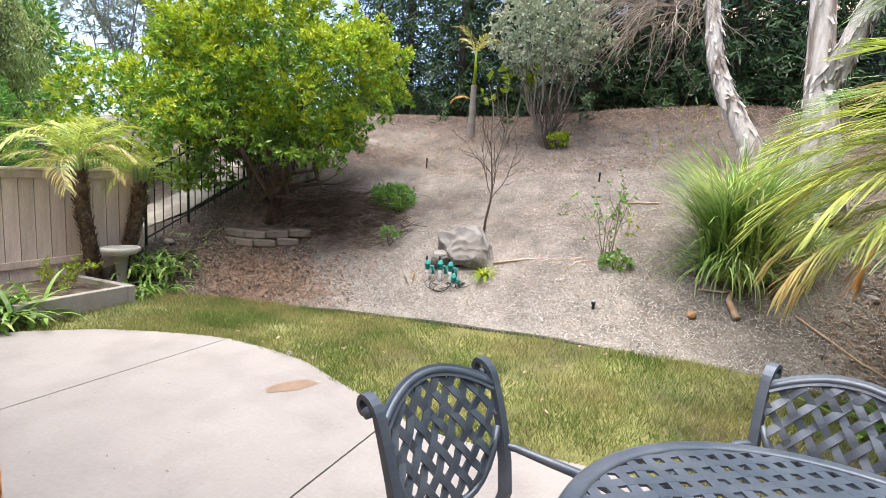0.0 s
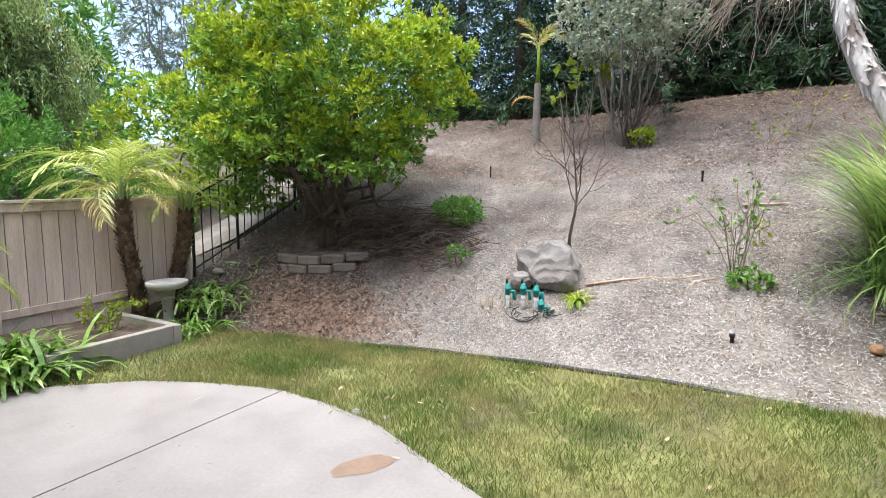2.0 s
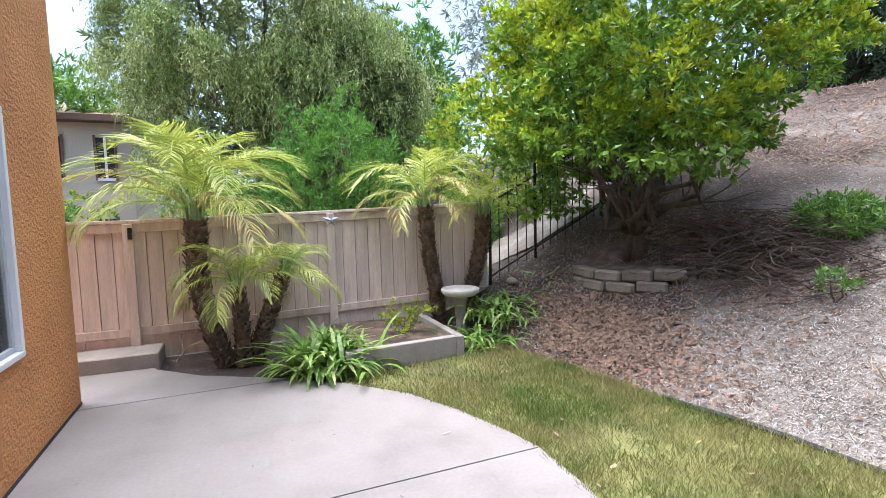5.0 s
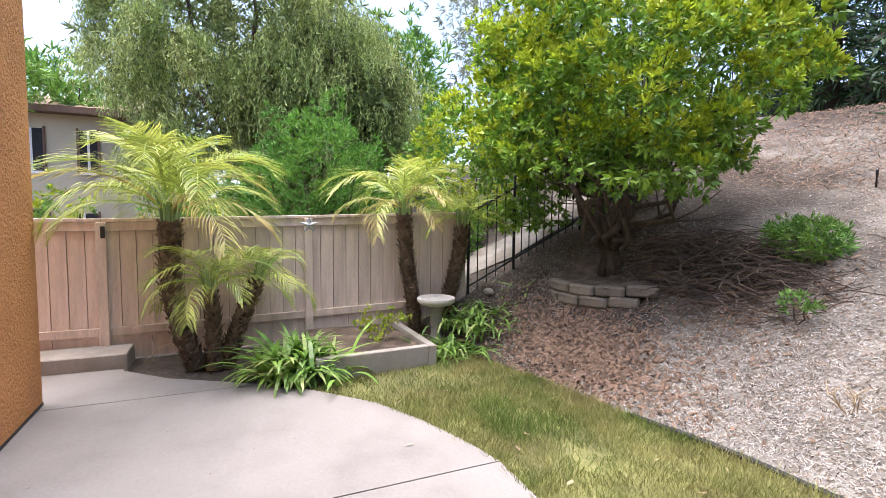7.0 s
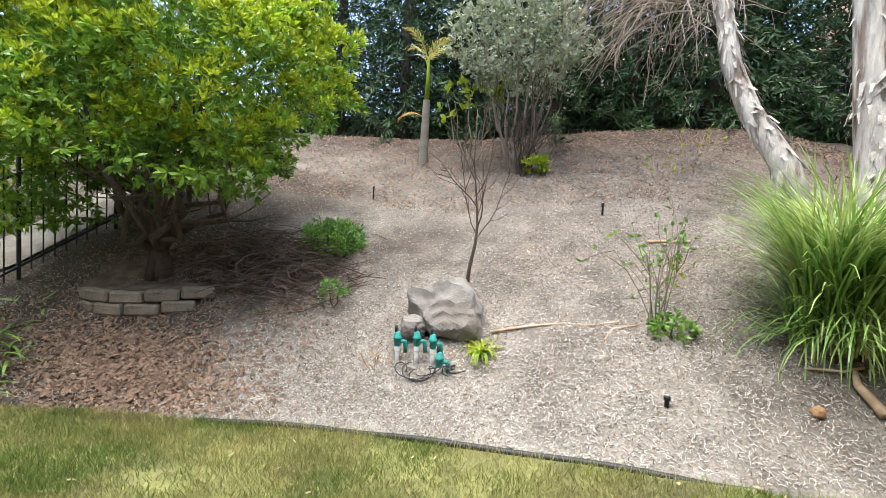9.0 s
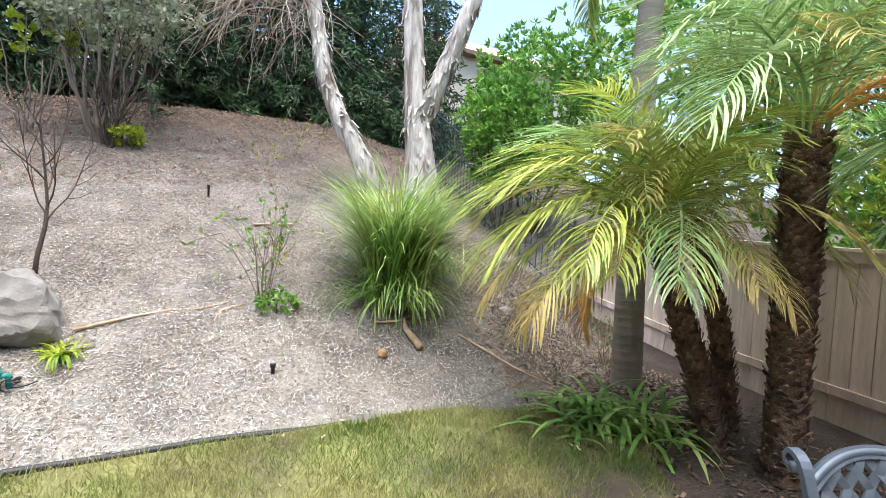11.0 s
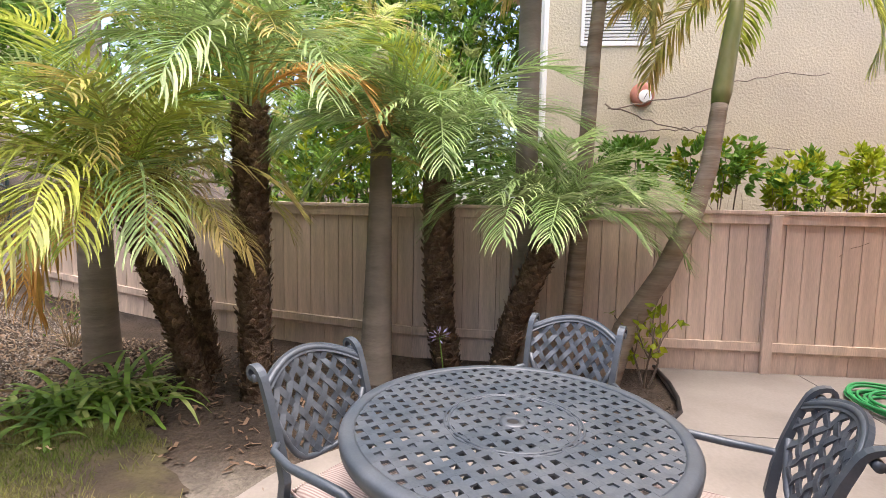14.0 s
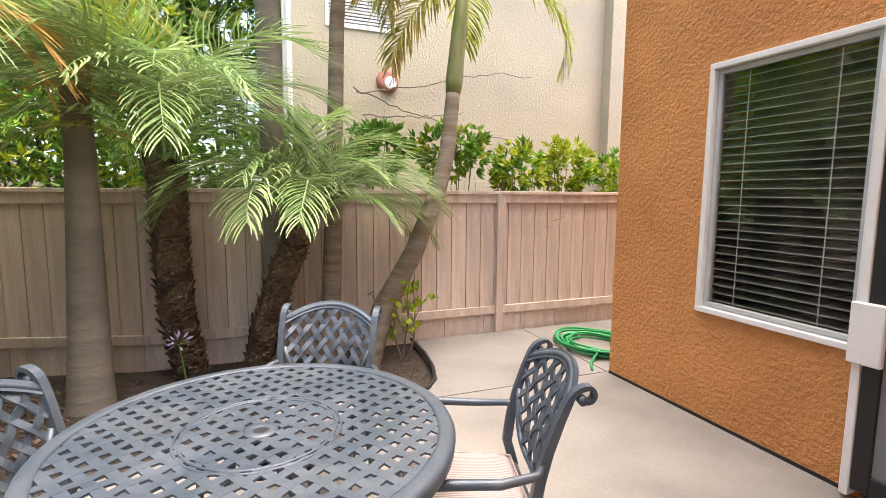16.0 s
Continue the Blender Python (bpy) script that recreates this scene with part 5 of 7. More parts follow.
# ---- planting: the bank and terrace ----
citrus_tree()
for _x, _y, _h, _s, _k in ((-5.2, 12.0, 6.5, 1.8, 1), (-3.6, 11.7, 6.0, 1.9, 2), (-2.2, 12.6, 6.8, 2.0, 3), (-0.6, 11.9, 6.2, 1.9, 4), (0.8, 12.2, 6.6, 1.8, 5), (2.1, 11.8, 6.0, 1.7, 6),
                           (3.4, 13.0, 6.5, 1.8, 7), (-6.9, 13.2, 7.0, 2.0, 8), (0.1, 13.8, 7.0, 2.0, 9), (-4.4, 13.9, 7.4, 2.1, 10), (5.6, 13.6, 6.0, 1.7, 12), (1.5, 13.0, 6.6, 1.9, 13), (2.9, 12.6, 6.4, 1.9, 14), (-1.4, 13.0, 6.8, 1.9, 15), (4.6, 12.9, 6.2, 1.7, 16), (-3.0, 13.4, 6.8, 2.0, 17)):
    conifer("tall dark green conifer with drooping branches", _x, _y, _h, _s, 60 + _k)
leafy_bush("silver_shrub", "silvery grey-leaved shrub on bare twiggy stems", "shrub", (-0.98, 9.45, 4.3), (1.0, 0.9, 0.85), 900, 7, 0.085, 0.045, M_SILVER, 71, 14, 0.35, 0.35, 1.1, stem_mat=M_TWIG)
twig_bush("bare_shrub", "tangle of leafless grey stems under the silver shrub", -0.86, 9.35, 1.5, 0.75, 72, M_BARK, 16, 2, 0.012)


def bare_sapling(x, y):
    rng = np.random.default_rng(73)
    root = thing("bare_sapling", "leafless dark sapling behind the boulder", "sapling", m=Matrix.Translation((x, y, gz(x, y))))
    trunk = [Vector((0, 0, -0.06)), Vector((0.02, 0, 0.2)), Vector((0.07, 0, 0.45)), Vector((0.08, 0.02, 0.62)), Vector((0.06, 0.02, 0.9)), Vector((0.03, 0.0, 1.25)), Vector((0.04, 0.0, 1.75))]
    put("trunk", mesh_of("trunk", *tube(trunk, [0.022, 0.018, 0.016, 0.013, 0.009, 0.007, 0.004], 8), M_BARK, True), root)
    for k in range(9):
        f = 2.2 + 3.0 * k / 8
        p0 = trunk[int(f)].lerp(trunk[int(f) + 1], f % 1)
        a = k * 2.4 + 0.5
        d = Vector((math.cos(a) * 0.62, math.sin(a) * 0.5, 0.8)).normalized()
        L = 0.75 - 0.05 * k
        tw, pts = [], [p0]
        for j in range(6):
            d = (d + Vector(rng.normal(0, 0.12, 3)) + Vector((0, 0, 0.06))).normalized()
            pts.append(pts[-1] + d * L / 6)
            if j > 0:
                e = (d + Vector(rng.normal(0, 0.5, 3))).normalized()
                q = pts[-1] + e * rng.uniform(0.08, 0.2)
                tw.append(tube([pts[-1], q, q + (e + Vector((0, 0, 0.5))).normalized() * 0.1], [0.0045, 0.0035, 0.002], 4))
        put("branch", mesh_of("branch", *join_tubes([tube(pts, [0.007, 0.0065, 0.006, 0.005, 0.004, 0.003, 0.002], 5)] + tw), M_BARK), root)


bare_sapling(-1.09, 6.88)
twig_bush("rose_bush", "thin upright rose stems with few green leaves", 0.57, 6.34, 1.25, 0.28, 74, M_TWIG, 9, 1, 0.006, M_STRAP, 130, leaf_len=0.05)
leafy_bush("rose_suckers", "low green shoots at the foot of the rose", "plant", (0.66, 6.27, 0.80), (0.17, 0.13, 0.09), 45, 6, 0.05, 0.03, M_STRAP, 75, 3)
leafy_bush("ground_cover", "low green shrub beside the leaf litter", "shrub", (-2.78, 7.3, 1.30), (0.36, 0.3, 0.24), 330, 8, 0.07, 0.016, M_GREEN, 76, 5, 0.3, 0.4)
leafy_bush("weed", "small green weed on the mulch", "plant", (-2.33, 6.5, 0.84), (0.14, 0.08, 0.08), 26, 6, 0.055, 0.02, M_GREEN, 77, 2)
leafy_bush("weed", "lime green leaves at the foot of the silver shrub", "plant", (-0.68, 9.3, 2.42), (0.18, 0.12, 0.1), 26, 6, 0.08, 0.06, M_LIME, 78, 2)
leafy_bush("vine", "yellow-green heart-leaved vine on bare stems", "plant", (-1.75, 9.6, 3.55), (0.6, 0.25, 0.35), 26, 5, 0.10, 0.085, M_LIME, 79, 5, 0.5, 0.3, stem_mat=M_TWIG)
strap_clump(-0.78, 6.09, 55, 0.22, 80, "small lime green sedge beside the boulder", M_LIME, 0.014, name="sedge", spread=0.03, group="")
strap_clump(1.8, 6.4, 1300, 1.55, 81, "large fountain of long green grass blades", M_PAMPAS, 0.011, name="grass_clump", spread=0.10, group="", stiff=1.95, bend=1.35)
strap_clump(1.8, 6.36, 420, 0.8, 83, "drooping outer blades round the foot of the grass", M_PAMPAS, 0.011, name="grass_clump", spread=0.13, group="", stiff=1.15, bend=2.1)
strap_clump(2.35, 6.9, 260, 1.0, 82, "thin pale grass clump behind the large one", M_PAMPAS, 0.009, name="grass_clump", spread=0.2, group="", stiff=0.95)


def young_palm(x, y):
    z = gz(x, y)
    root = thing("young_palm", "young grey-trunked palm with yellowing fronds", "palm tree", m=Matrix.Translation((x, y, z)))
    put("trunk", mesh_of("trunk", *ring_trunk([Vector((0, 0, -0.05)), Vector((0.01, 0, 0.5)), Vector((0.02, 0, 1.0))], 0.085, 0.055, 0.06), M_KING, True), root)
    put("crownshaft", mesh_of("crownshaft", *tube([(0.02, 0, 1.0), (0.03, 0, 1.35), (0.03, 0, 1.7)], [0.045, 0.03, 0.018], 8), M_LIME, True), root)
    for az, el, sc, k, z0 in ((150, 70, 0.8, "y", 1.5), (60, 55, 0.8, "k", 1.6), (200, 35, 0.7, "o", 0.7), (330, 60, 0.6, "k", 1.6), (250, 62, 0.7, "y", 1.65)):
        put("frond", FR[k, 0], root, Matrix.Translation((0.02, 0, z0)) @ Matrix.Rotation(radians(az), 4, "Z") @ Matrix.Rotation(radians(-el), 4, "Y") @ Matrix.Scale(sc, 4))


young_palm(-2.54, 9.84)


def paperbark(name_label, trunks, seed, twigs=()):
    rng = np.random.default_rng(seed)
    b = Vector(trunks[0][0][0])
    root = thing("paperbark_tree", name_label, "tree", "paperbark trees", Matrix.Translation(b))
    for pts, rad in trunks:
        P = [Vector(p) - b for p in pts]
        V, F = tube(P, rad, 14)
        V = [v + Vector([0.016 * noise.noise((v.x * 9 + i, v.y * 9, v.z * 3)) for i in range(3)]) for v in V]
        put("trunk", mesh_of("trunk", V, F, M_PAPER, True), root)
        # curls of peeling bark
        Q = []
        for _ in range(210):
            k = int(rng.integers(0, len(P) - 1))
            c = P[k].lerp(P[k + 1], rng.uniform())
            d = (P[k + 1] - P[k]).normalized()
            a = rng.uniform(0, 6.28)
            u = d.orthogonal().normalized()
            o = u * math.cos(a) + d.cross(u) * math.sin(a)
            tn = d.cross(o)
            w, h = rng.uniform(0.01, 0.035), rng.uniform(0.04, 0.18)
            p0 = c + o * rad[k] * 1.0
            p1 = c + o * (rad[k] + rng.uniform(0.01, 0.05)) - d * h
            p1 = p1 + tn * rng.uniform(-0.04, 0.04)
            Q.append([p0 - tn * w, p0 + tn * w, p1 + tn * w * 0.5, p1 - tn * w * 0.5])
        tagged(put("peeling_bark", quads_mesh("peeling_bark", np.array([[tuple(v) for v in q] for q in Q]), M_PAPER), root), kind="stuff")
    tb = []
    for c, n, L in twigs:
        c = Vector(c) - b
        for _ in range(n):
            p = c + Vector(rng.normal(0, 0.25, 3))
            d = Vector((rng.normal(-0.5, 0.5), rng.normal(-0.2, 0.5), rng.normal(0.1, 0.3))).normalized()
            pts = [p]
            for k in range(6):
                d = (d + Vector((rng.normal(0, 0.22), rng.normal(0, 0.22), -0.22))).normalized()
                pts.append(pts[-1] + d * L / 6)
                if k in (2, 3, 4):
                    e = (d + Vector(rng.normal(0, 0.6, 3))).normalized()
                    tb.append(tube([pts[-1], pts[-1] + e * 0.12, pts[-1] + e * 0.22 + Vector((0, 0, -0.05))], [0.005, 0.004, 0.002], 4, False))
            tb.append(tube(pts, [0.011, 0.009, 0.008, 0.006, 0.005, 0.004, 0.003], 4, False))
    if tb:
        tagged(put("dead_twig", mesh_of("dead_twig", *join_tubes(tb), M_DEADTWIG), root, None, "pale dead hanging twigs"), kind="stuff")
    return root, b


_r, _b = paperbark("leaning pale paperbark trunk with dead hanging twigs", [([(2.2, 8.1, gz(2.2, 8.1) - 0.1), (2.04, 8.2, 2.25), (1.72, 8.4, 2.9), (1.55, 8.55, 3.45), (1.42, 8.7, 4.4), (1.3, 8.8, 5.4)], [0.15, 0.135, 0.12, 0.11, 0.095, 0.08])], 90,
                   [((1.05, 8.9, 4.6), 70, 1.2), ((0.65, 9.0, 4.7), 45, 1.1), ((1.5, 8.9, 5.0), 40, 1.3)])
_r2, _b2 = paperbark("forked white paperbark tree with peeling bark", [([(2.75, 7.75, gz(2.75, 7.75) - 0.1), (2.72, 7.85, 2.1), (2.66, 7.95, 2.85), (2.62, 8.0, 3.4), (2.55, 8.05, 4.6), (2.5, 8.1, 6.0)], [0.30, 0.21, 0.165, 0.14, 0.12, 0.08]),
                                                                     ([(2.66, 7.93, 2.75), (2.85, 7.8, 3.3), (3.05, 7.6, 4.0), (3.4, 7.35, 5.2)], [0.13, 0.12, 0.11, 0.08])], 91)

# ---- planting: palms by the east fence ----
feather_palm([(3.44, 4.08, -0.06), (3.36, 4.24, 0.6), (3.3, 4.42, 1.1), (3.25, 4.5, 1.45)], 0.095, 0.085, 22, 1.5, "feather palm with leaning brown trunk and yellowing low fronds", 101, 0.5, 0.0, low=14, main="l",
             extra=((180, 66, 1.7, "g"), (205, 58, 1.7, "y"), (165, 56, 1.7, "l"), (235, 55, 1.6, "l"), (190, 74, 1.7, "l"), (186, 18, 1.8, "o"), (176, 30, 1.8, "l"), (200, 32, 1.7, "l"), (168, 12, 1.7, "y"),
                    (192, 10, 1.7, "y"), (180, 4, 1.6, "y"), (150, 26, 1.7, "l"), (225, 34, 1.6, "g"), (178, 46, 1.8, "l"), (160, 42, 1.8, "l"), (205, 22, 1.5, "l"), (245, 20, 1.4, "y"), (262, 12, 1.3, "y"), (172, -2, 1.6, "o")))
feather_palm([(3.95, 4.3, -0.06), (4.03, 4.5, 0.8), (4.05, 4.75, 1.5), (4.05, 4.85, 1.75)], 0.085, 0.08, 18, 1.35, "slim feather palm with leaning dark trunk", 102, 0.3, low=30, extra=((230, 18, 1.4, "y"), (270, 30, 1.4, "y")))
feather_palm([(3.46, 3.64, -0.06), (3.44, 3.64, 0.8), (3.42, 3.64, 1.6), (3.42, 3.64, 2.2)], 0.11, 0.125, 26, 1.55, "tall feather palm with shaggy dark brown trunk and dead orange fronds", 103, 0.1, 0.0, low=34,
             extra=((190, 60, 1.4, "g"), (170, 50, 1.4, "g"), (210, 45, 1.4, "y"), (230, 62, 1.4, "g"), (150, 52, 1.2, "y"), (262, 40, 1.7, "o"), (284, 46, 1.7, "o"), (274, 34, 1.5, "o"), (140, 30, 1.0, "y")))
feather_palm([(4.42, 2.2, -0.06), (4.39, 2.3, 0.5), (4.38, 2.32, 1.1), (4.38, 2.33, 1.72)], 0.12, 0.135, 24, 1.6, "feather palm with thick shaggy trunk and silvery green fronds", 104, 0.05, 0.0, low=40,
             extra=((138, 36, 1.5, "g"), (120, 50, 1.6, "g"), (132, 66, 1.6, "y"), (116, 70, 1.5, "o"), (150, 60, 1.5, "g"), (170, 58, 1.5, "g"), (190, 62, 1.5, "g"), (215, 60, 1.4, "g"), (235, 50, 1.5, "g"), (250, 40, 1.5, "g"), (160, 76, 1.6, "l"), (128, 28, 1.3, "y")))
feather_palm([(4.36, 1.72, -0.06), (4.3, 1.62, 0.45), (4.24, 1.46, 0.9), (4.2, 1.34, 1.2)], 0.11, 0.11, 24, 1.25, "short feather palm with red-brown leaning trunk", 105, 0.0, low=36, extra=((240, 58, 1.3, "g"), (260, 48, 1.4, "g"), (275, 34, 1.4, "g"), (285, 48, 1.4, "g"), (268, 60, 1.4, "g")))
king_palm([(4.02, 2.82, -0.06), (4.08, 2.82, 0.5), (4.18, 2.82, 1.72), (4.22, 2.84, 2.35)], 0.16, 0.085, "grey smooth-trunked palm against the fence", 111, None, True, 4, 0.7, 85)
king_palm([(4.0, 5.41, 0.0), (4.0, 5.45, 1.3), (4.05, 5.5, 3.2), (4.1, 5.5, 4.4)], 0.16, 0.12, "grey smooth-trunked palm behind the clump", 112, None, True, 7, 1.5)
king_palm([(4.5, 1.52, -0.06), (4.5, 1.52, 1.3), (4.5, 1.54, 3.1), (4.5, 1.54, 4.6)], 0.11, 0.095, "tall grey smooth palm trunk by the fence post", 113, None, True, 7, 1.4)
king_palm([(4.45, 1.12, -0.06), (4.45, 1.06, 0.6), (4.45, 1.02, 1.6), (4.45, 0.98, 2.9), (4.45, 0.95, 3.3)], 0.105, 0.06, "slim brown ringed palm by the fence", 114, M_KINGT, True, 8, 1.4, 40)
king_palm([(4.25, 0.78, -0.06), (4.3, 0.62, 0.45), (4.32, 0.32, 0.95), (4.4, 0.06, 1.5), (4.45, -0.06, 1.9), (4.52, -0.14, 2.45)], 0.12, 0.068, "leaning ringed palm with green crownshaft", 115, M_KINGT, True, 9, 1.5, 48, 1.25)
strap_clump(2.9, 4.68, 170, 0.60, 120, "wide clump of green strap leaves at the lawn edge", width=0.03, spread=0.2)
strap_clump(3.2, 4.5, 70, 0.55, 121, "green strap leaves at the palm's foot", width=0.028, spread=0.12)
strap_clump(-4.6, 2.93, 330, 0.60, 122, "dense clump of green strap leaves at the patio edge", width=0.034, spread=0.15, stiff=1.3, bend=1.55)
strap_clump(-4.75, 4.62, 150, 0.48, 123, "green strap leaves at the planter corner", width=0.022, spread=0.17)
strap_clump(-4.95, 4.95, 150, 0.48, 124, "green strap leaves beside the bird bath", width=0.022, spread=0.2)
strap_clump(-5.0, 5.2, 90, 0.34, 125, "green strap leaves under the iron fence", width=0.022, spread=0.2)

# ---- planting: palms by the west fence ----
feather_palm([(-5.25, 2.06, -0.03), (-5.28, 1.93, 0.4), (-5.3, 1.84, 0.85), (-5.3, 1.86, 1.42)], 0.085, 0.095, 26, 1.3, "feather palm with curved brown trunk and pale green fronds", 131, 0.25, high=86, low=14, main="l")
feather_palm([(-5.18, 2.22, -0.03), (-5.2, 2.22, 0.4), (-5.22, 2.2, 0.72)], 0.075, 0.065, 15, 0.85, "small feather palm with drooping fronds", 132, 0.1, low=8, high=70, main="l")
feather_palm([(-5.22, 2.32, -0.03), (-5.25, 2.45, 0.4), (-5.28, 2.63, 0.82)], 0.075, 0.07, 12, 0.72, "small leaning feather palm", 133, 0.3, low=8, high=70, main="l")
feather_palm([(-5.42, 4.42, 0.0), (-5.42, 4.38, 0.5), (-5.42, 4.3, 1.0), (-5.42, 4.27, 1.5)], 0.075, 0.08, 22, 1.05, "feather palm with slender trunk over the bird bath", 134, 0.35, low=8, main="l")
feather_palm([(-5.4, 4.78, 0.0), (-5.4, 4.84, 0.5), (-5.4, 4.98, 1.0), (-5.4, 5.02, 1.35)], 0.075, 0.08, 12, 0.75, "slender feather palm at the fence end", 135, 0.2, low=8, main="l")

# ---- planting beyond the fences ----
weeping_tree("large weeping tree with hanging grey-green foliage", (-13.6, 2.9, -0.05), (-13.4, 2.9, 5.2), (4.0, 3.7, 3.5), 7600, 140)
weeping_tree("weeping tree with pale hanging foliage", (-11.6, 4.6, -0.05), (-11.5, 4.4, 4.0), (2.0, 2.2, 1.9), 3000, 141, (0.5, 1.2))
leafy_bush("juniper", "rounded bright green feathery shrub behind the fence", "shrub", (-8.0, 3.7, 1.75), (1.1, 1.2, 1.45), 1900, 10, 0.10, 0.02, M_JUNIPER, 142, 5, 0.45, 0.6, 0.6, up=0.8)
leafy_bush("shrub", "dark green shrub behind the fence", "shrub", (-7.8, 2.2, 1.15), (0.7, 0.8, 0.85), 600, 8, 0.12, 0.03, M_GREEN, 143, 5, 0.35, 0.5)
leafy_bush("shrub", "yellow-green leafy shrub beyond the fence", "shrub", (-7.9, 6.3, 2.4), (1.2, 1.1, 1.25), 1100, 9, 0.10, 0.035, M_CITRUS_Y, 144, 6, 0.35, 0.5, mat2=M_GREEN, frac2=0.45)
leafy_bush("shrub", "dark green shrub behind the iron fence", "shrub", (-7.0, 5.5, 0.95), (0.5, 0.7, 0.75), 520, 8, 0.09, 0.03, M_GREEN, 145, 5, 0.3, 0.5)
leafy_bush("tree", "airy mid-green tree with fine layered foliage", "tree", (-13.5, 6.9, 4.6), (1.7, 1.5, 2.1), 800, 10, 0.24, 0.05, M_GREEN, 146, 9, 0.6, 0.3, 0.8, up=0.1)
leafy_bush("tree", "tall grey-green gum tree with pale limbs", "tree", (-20.0, 14.6, 9.8), (3.2, 3.0, 5.2), 1000, 9, 0.32, 0.06, M_GRAYTREE, 147, 14, 0.7, 0.3, 0.9, up=-0.4, stem_mat=M_KING)
leafy_bush("tree", "tall grey-green gum tree with drooping leaves", "tree", (-15.0, 16.6, 8.5), (3.0, 3.0, 4.5), 900, 9, 0.30, 0.06, M_GRAYTREE, 148, 12, 0.7, 0.3, 0.9, up=-0.4, stem_mat=M_KING)
leafy_bush("tree", "round green tree beyond the bank", "tree", (-10.5, 10.6, 3.4), (1.9, 1.8, 1.8), 1200, 9, 0.17, 0.06, M_GREEN, 149, 7, 0.4, 0.5)
leafy_bush("tree", "green tree far behind the fence", "tree", (-19.0, 6.5, 3.4), (4.0, 4.0, 2.9), 1500, 9, 0.32, 0.09, M_GREEN, 150, 8, 0.5, 0.5)
leafy_bush("shrub", "thin pale green shrub by the neighbour's house", "shrub", (-10.0, -0.4, 1.2), (0.7, 0.7, 0.8), 170, 8, 0.10, 0.05, M_LIME, 151, 6, 0.5, 0.3, mat2=M_GREEN, frac2=0.5)
leafy_bush("tree", "fine-leaved green tree above the neighbour's roof", "tree", (-19.0, -2.5, 5.0), (2.6, 2.0, 1.0), 520, 10, 0.28, 0.06, M_GREEN, 152, 8, 0.6, 0.3, 0.8)
leafy_bush("shrub", "large green shrub by the iron fence", "shrub", (5.0, 9.3, 3.2), (0.75, 0.8, 1.1), 620, 9, 0.12, 0.05, M_GREEN, 153, 6, 0.35, 0.4, mat2=M_JUNIPER, frac2=0.5)
leafy_bush("shrub", "dense green shrub beyond the iron fence", "shrub", (6.3, 10.0, 4.0), (1.5, 1.4, 1.6), 1100, 9, 0.13, 0.05, M_GREEN, 154, 6, 0.4, 0.5)
leafy_bush("tree", "green tree behind the palms", "tree", (8.0, 8.2, 4.2), (1.9, 1.9, 2.4), 1300, 9, 0.16, 0.06, M_GREEN, 155, 7, 0.4, 0.5, mat2=M_WILLOW, frac2=0.3)
leafy_bush("shrub", "yellow-green shrub behind the fence", "shrub", (6.0, 3.6, 1.6), (0.6, 1.4, 0.75), 500, 8, 0.13, 0.03, M_LIME, 156, 5, 0.4, 0.4, mat2=M_GREEN, frac2=0.6)
leafy_bush("shrub", "dark leafy shrub behind the fence post", "shrub", (5.5, 1.6, 1.6), (0.45, 0.9, 0.6), 420, 8, 0.085, 0.04, M_GREEN, 157, 5, 0.35, 0.4)
leafy_bush("tree", "tall green tree behind the east fence", "tree", (7.6, 5.4, 3.6), (1.5, 1.6, 2.2), 1000, 9, 0.16, 0.05, M_GREEN, 158, 7, 0.45, 0.5, mat2=M_LIME, frac2=0.15)
for _k, (_y, _r, _z, _m2, _f) in enumerate(((0.35, 0.30, 1.95, M_GREEN, 0.0), (-0.55, 0.46, 2.02, M_LIME, 0.5), (-1.5, 0.36, 1.78, M_LIME, 0.75), (-2.2, 0.36, 1.84, M_LIME, 0.9), (-3.1, 0.4, 1.75, M_LIME, 0.6))):
    leafy_bush("hedge_shrub", "green and yellow umbrella-leaf shrub above the fence", "shrub", (5.55, _y, _z), (0.30, _r, 0.34), 105, 8, 0.115, 0.045, M_JUNIPER, 160 + _k, 8, 0.35, 0.5, 0.6, mat2=_m2, frac2=_f, stem_mat=M_TWIG, group="shrubs above the east fence")
twig_bush("twig_hedge", "bare grey twigs along the fence top", 5.5, -1.4, 1.9, 0.9, 170, M_TWIG, 18, 2, 0.008)
twig_bush("twig_hedge", "bare grey twigs along the fence top", 5.5, -2.5, 1.9, 0.9, 171, M_TWIG, 14, 2, 0.008)
twig_bush("sapling", "leaning sapling with lime yellow leaves in the bed", 4.2, 0.46, 1.15, 0.55, 172, M_TWIG, 3, 1, 0.011, M_LIME, 75, leaf_len=0.095)
leafy_bush("shrub", "tall green shrub behind the east fence", "shrub", (6.4, 3.3, 2.6), (0.8, 1.2, 1.2), 700, 8, 0.12, 0.045, M_GREEN, 180, 6, 0.45, 0.4, mat2=M_LIME, frac2=0.25)
leafy_bush("tree", "tall green tree behind the palms", "tree", (9.5, 4.6, 5.2), (1.8, 1.8, 2.2), 900, 9, 0.18, 0.06, M_GREEN, 181, 7, 0.5, 0.4, mat2=M_WILLOW, frac2=0.3)
leafy_bush("tree", "grey-green tree behind the tall palms", "tree", (8.6, 3.2, 4.2), (1.1, 1.3, 2.0), 900, 9, 0.15, 0.05, M_GREEN, 182, 7, 0.45, 0.4, mat2=M_WILLOW, frac2=0.4)
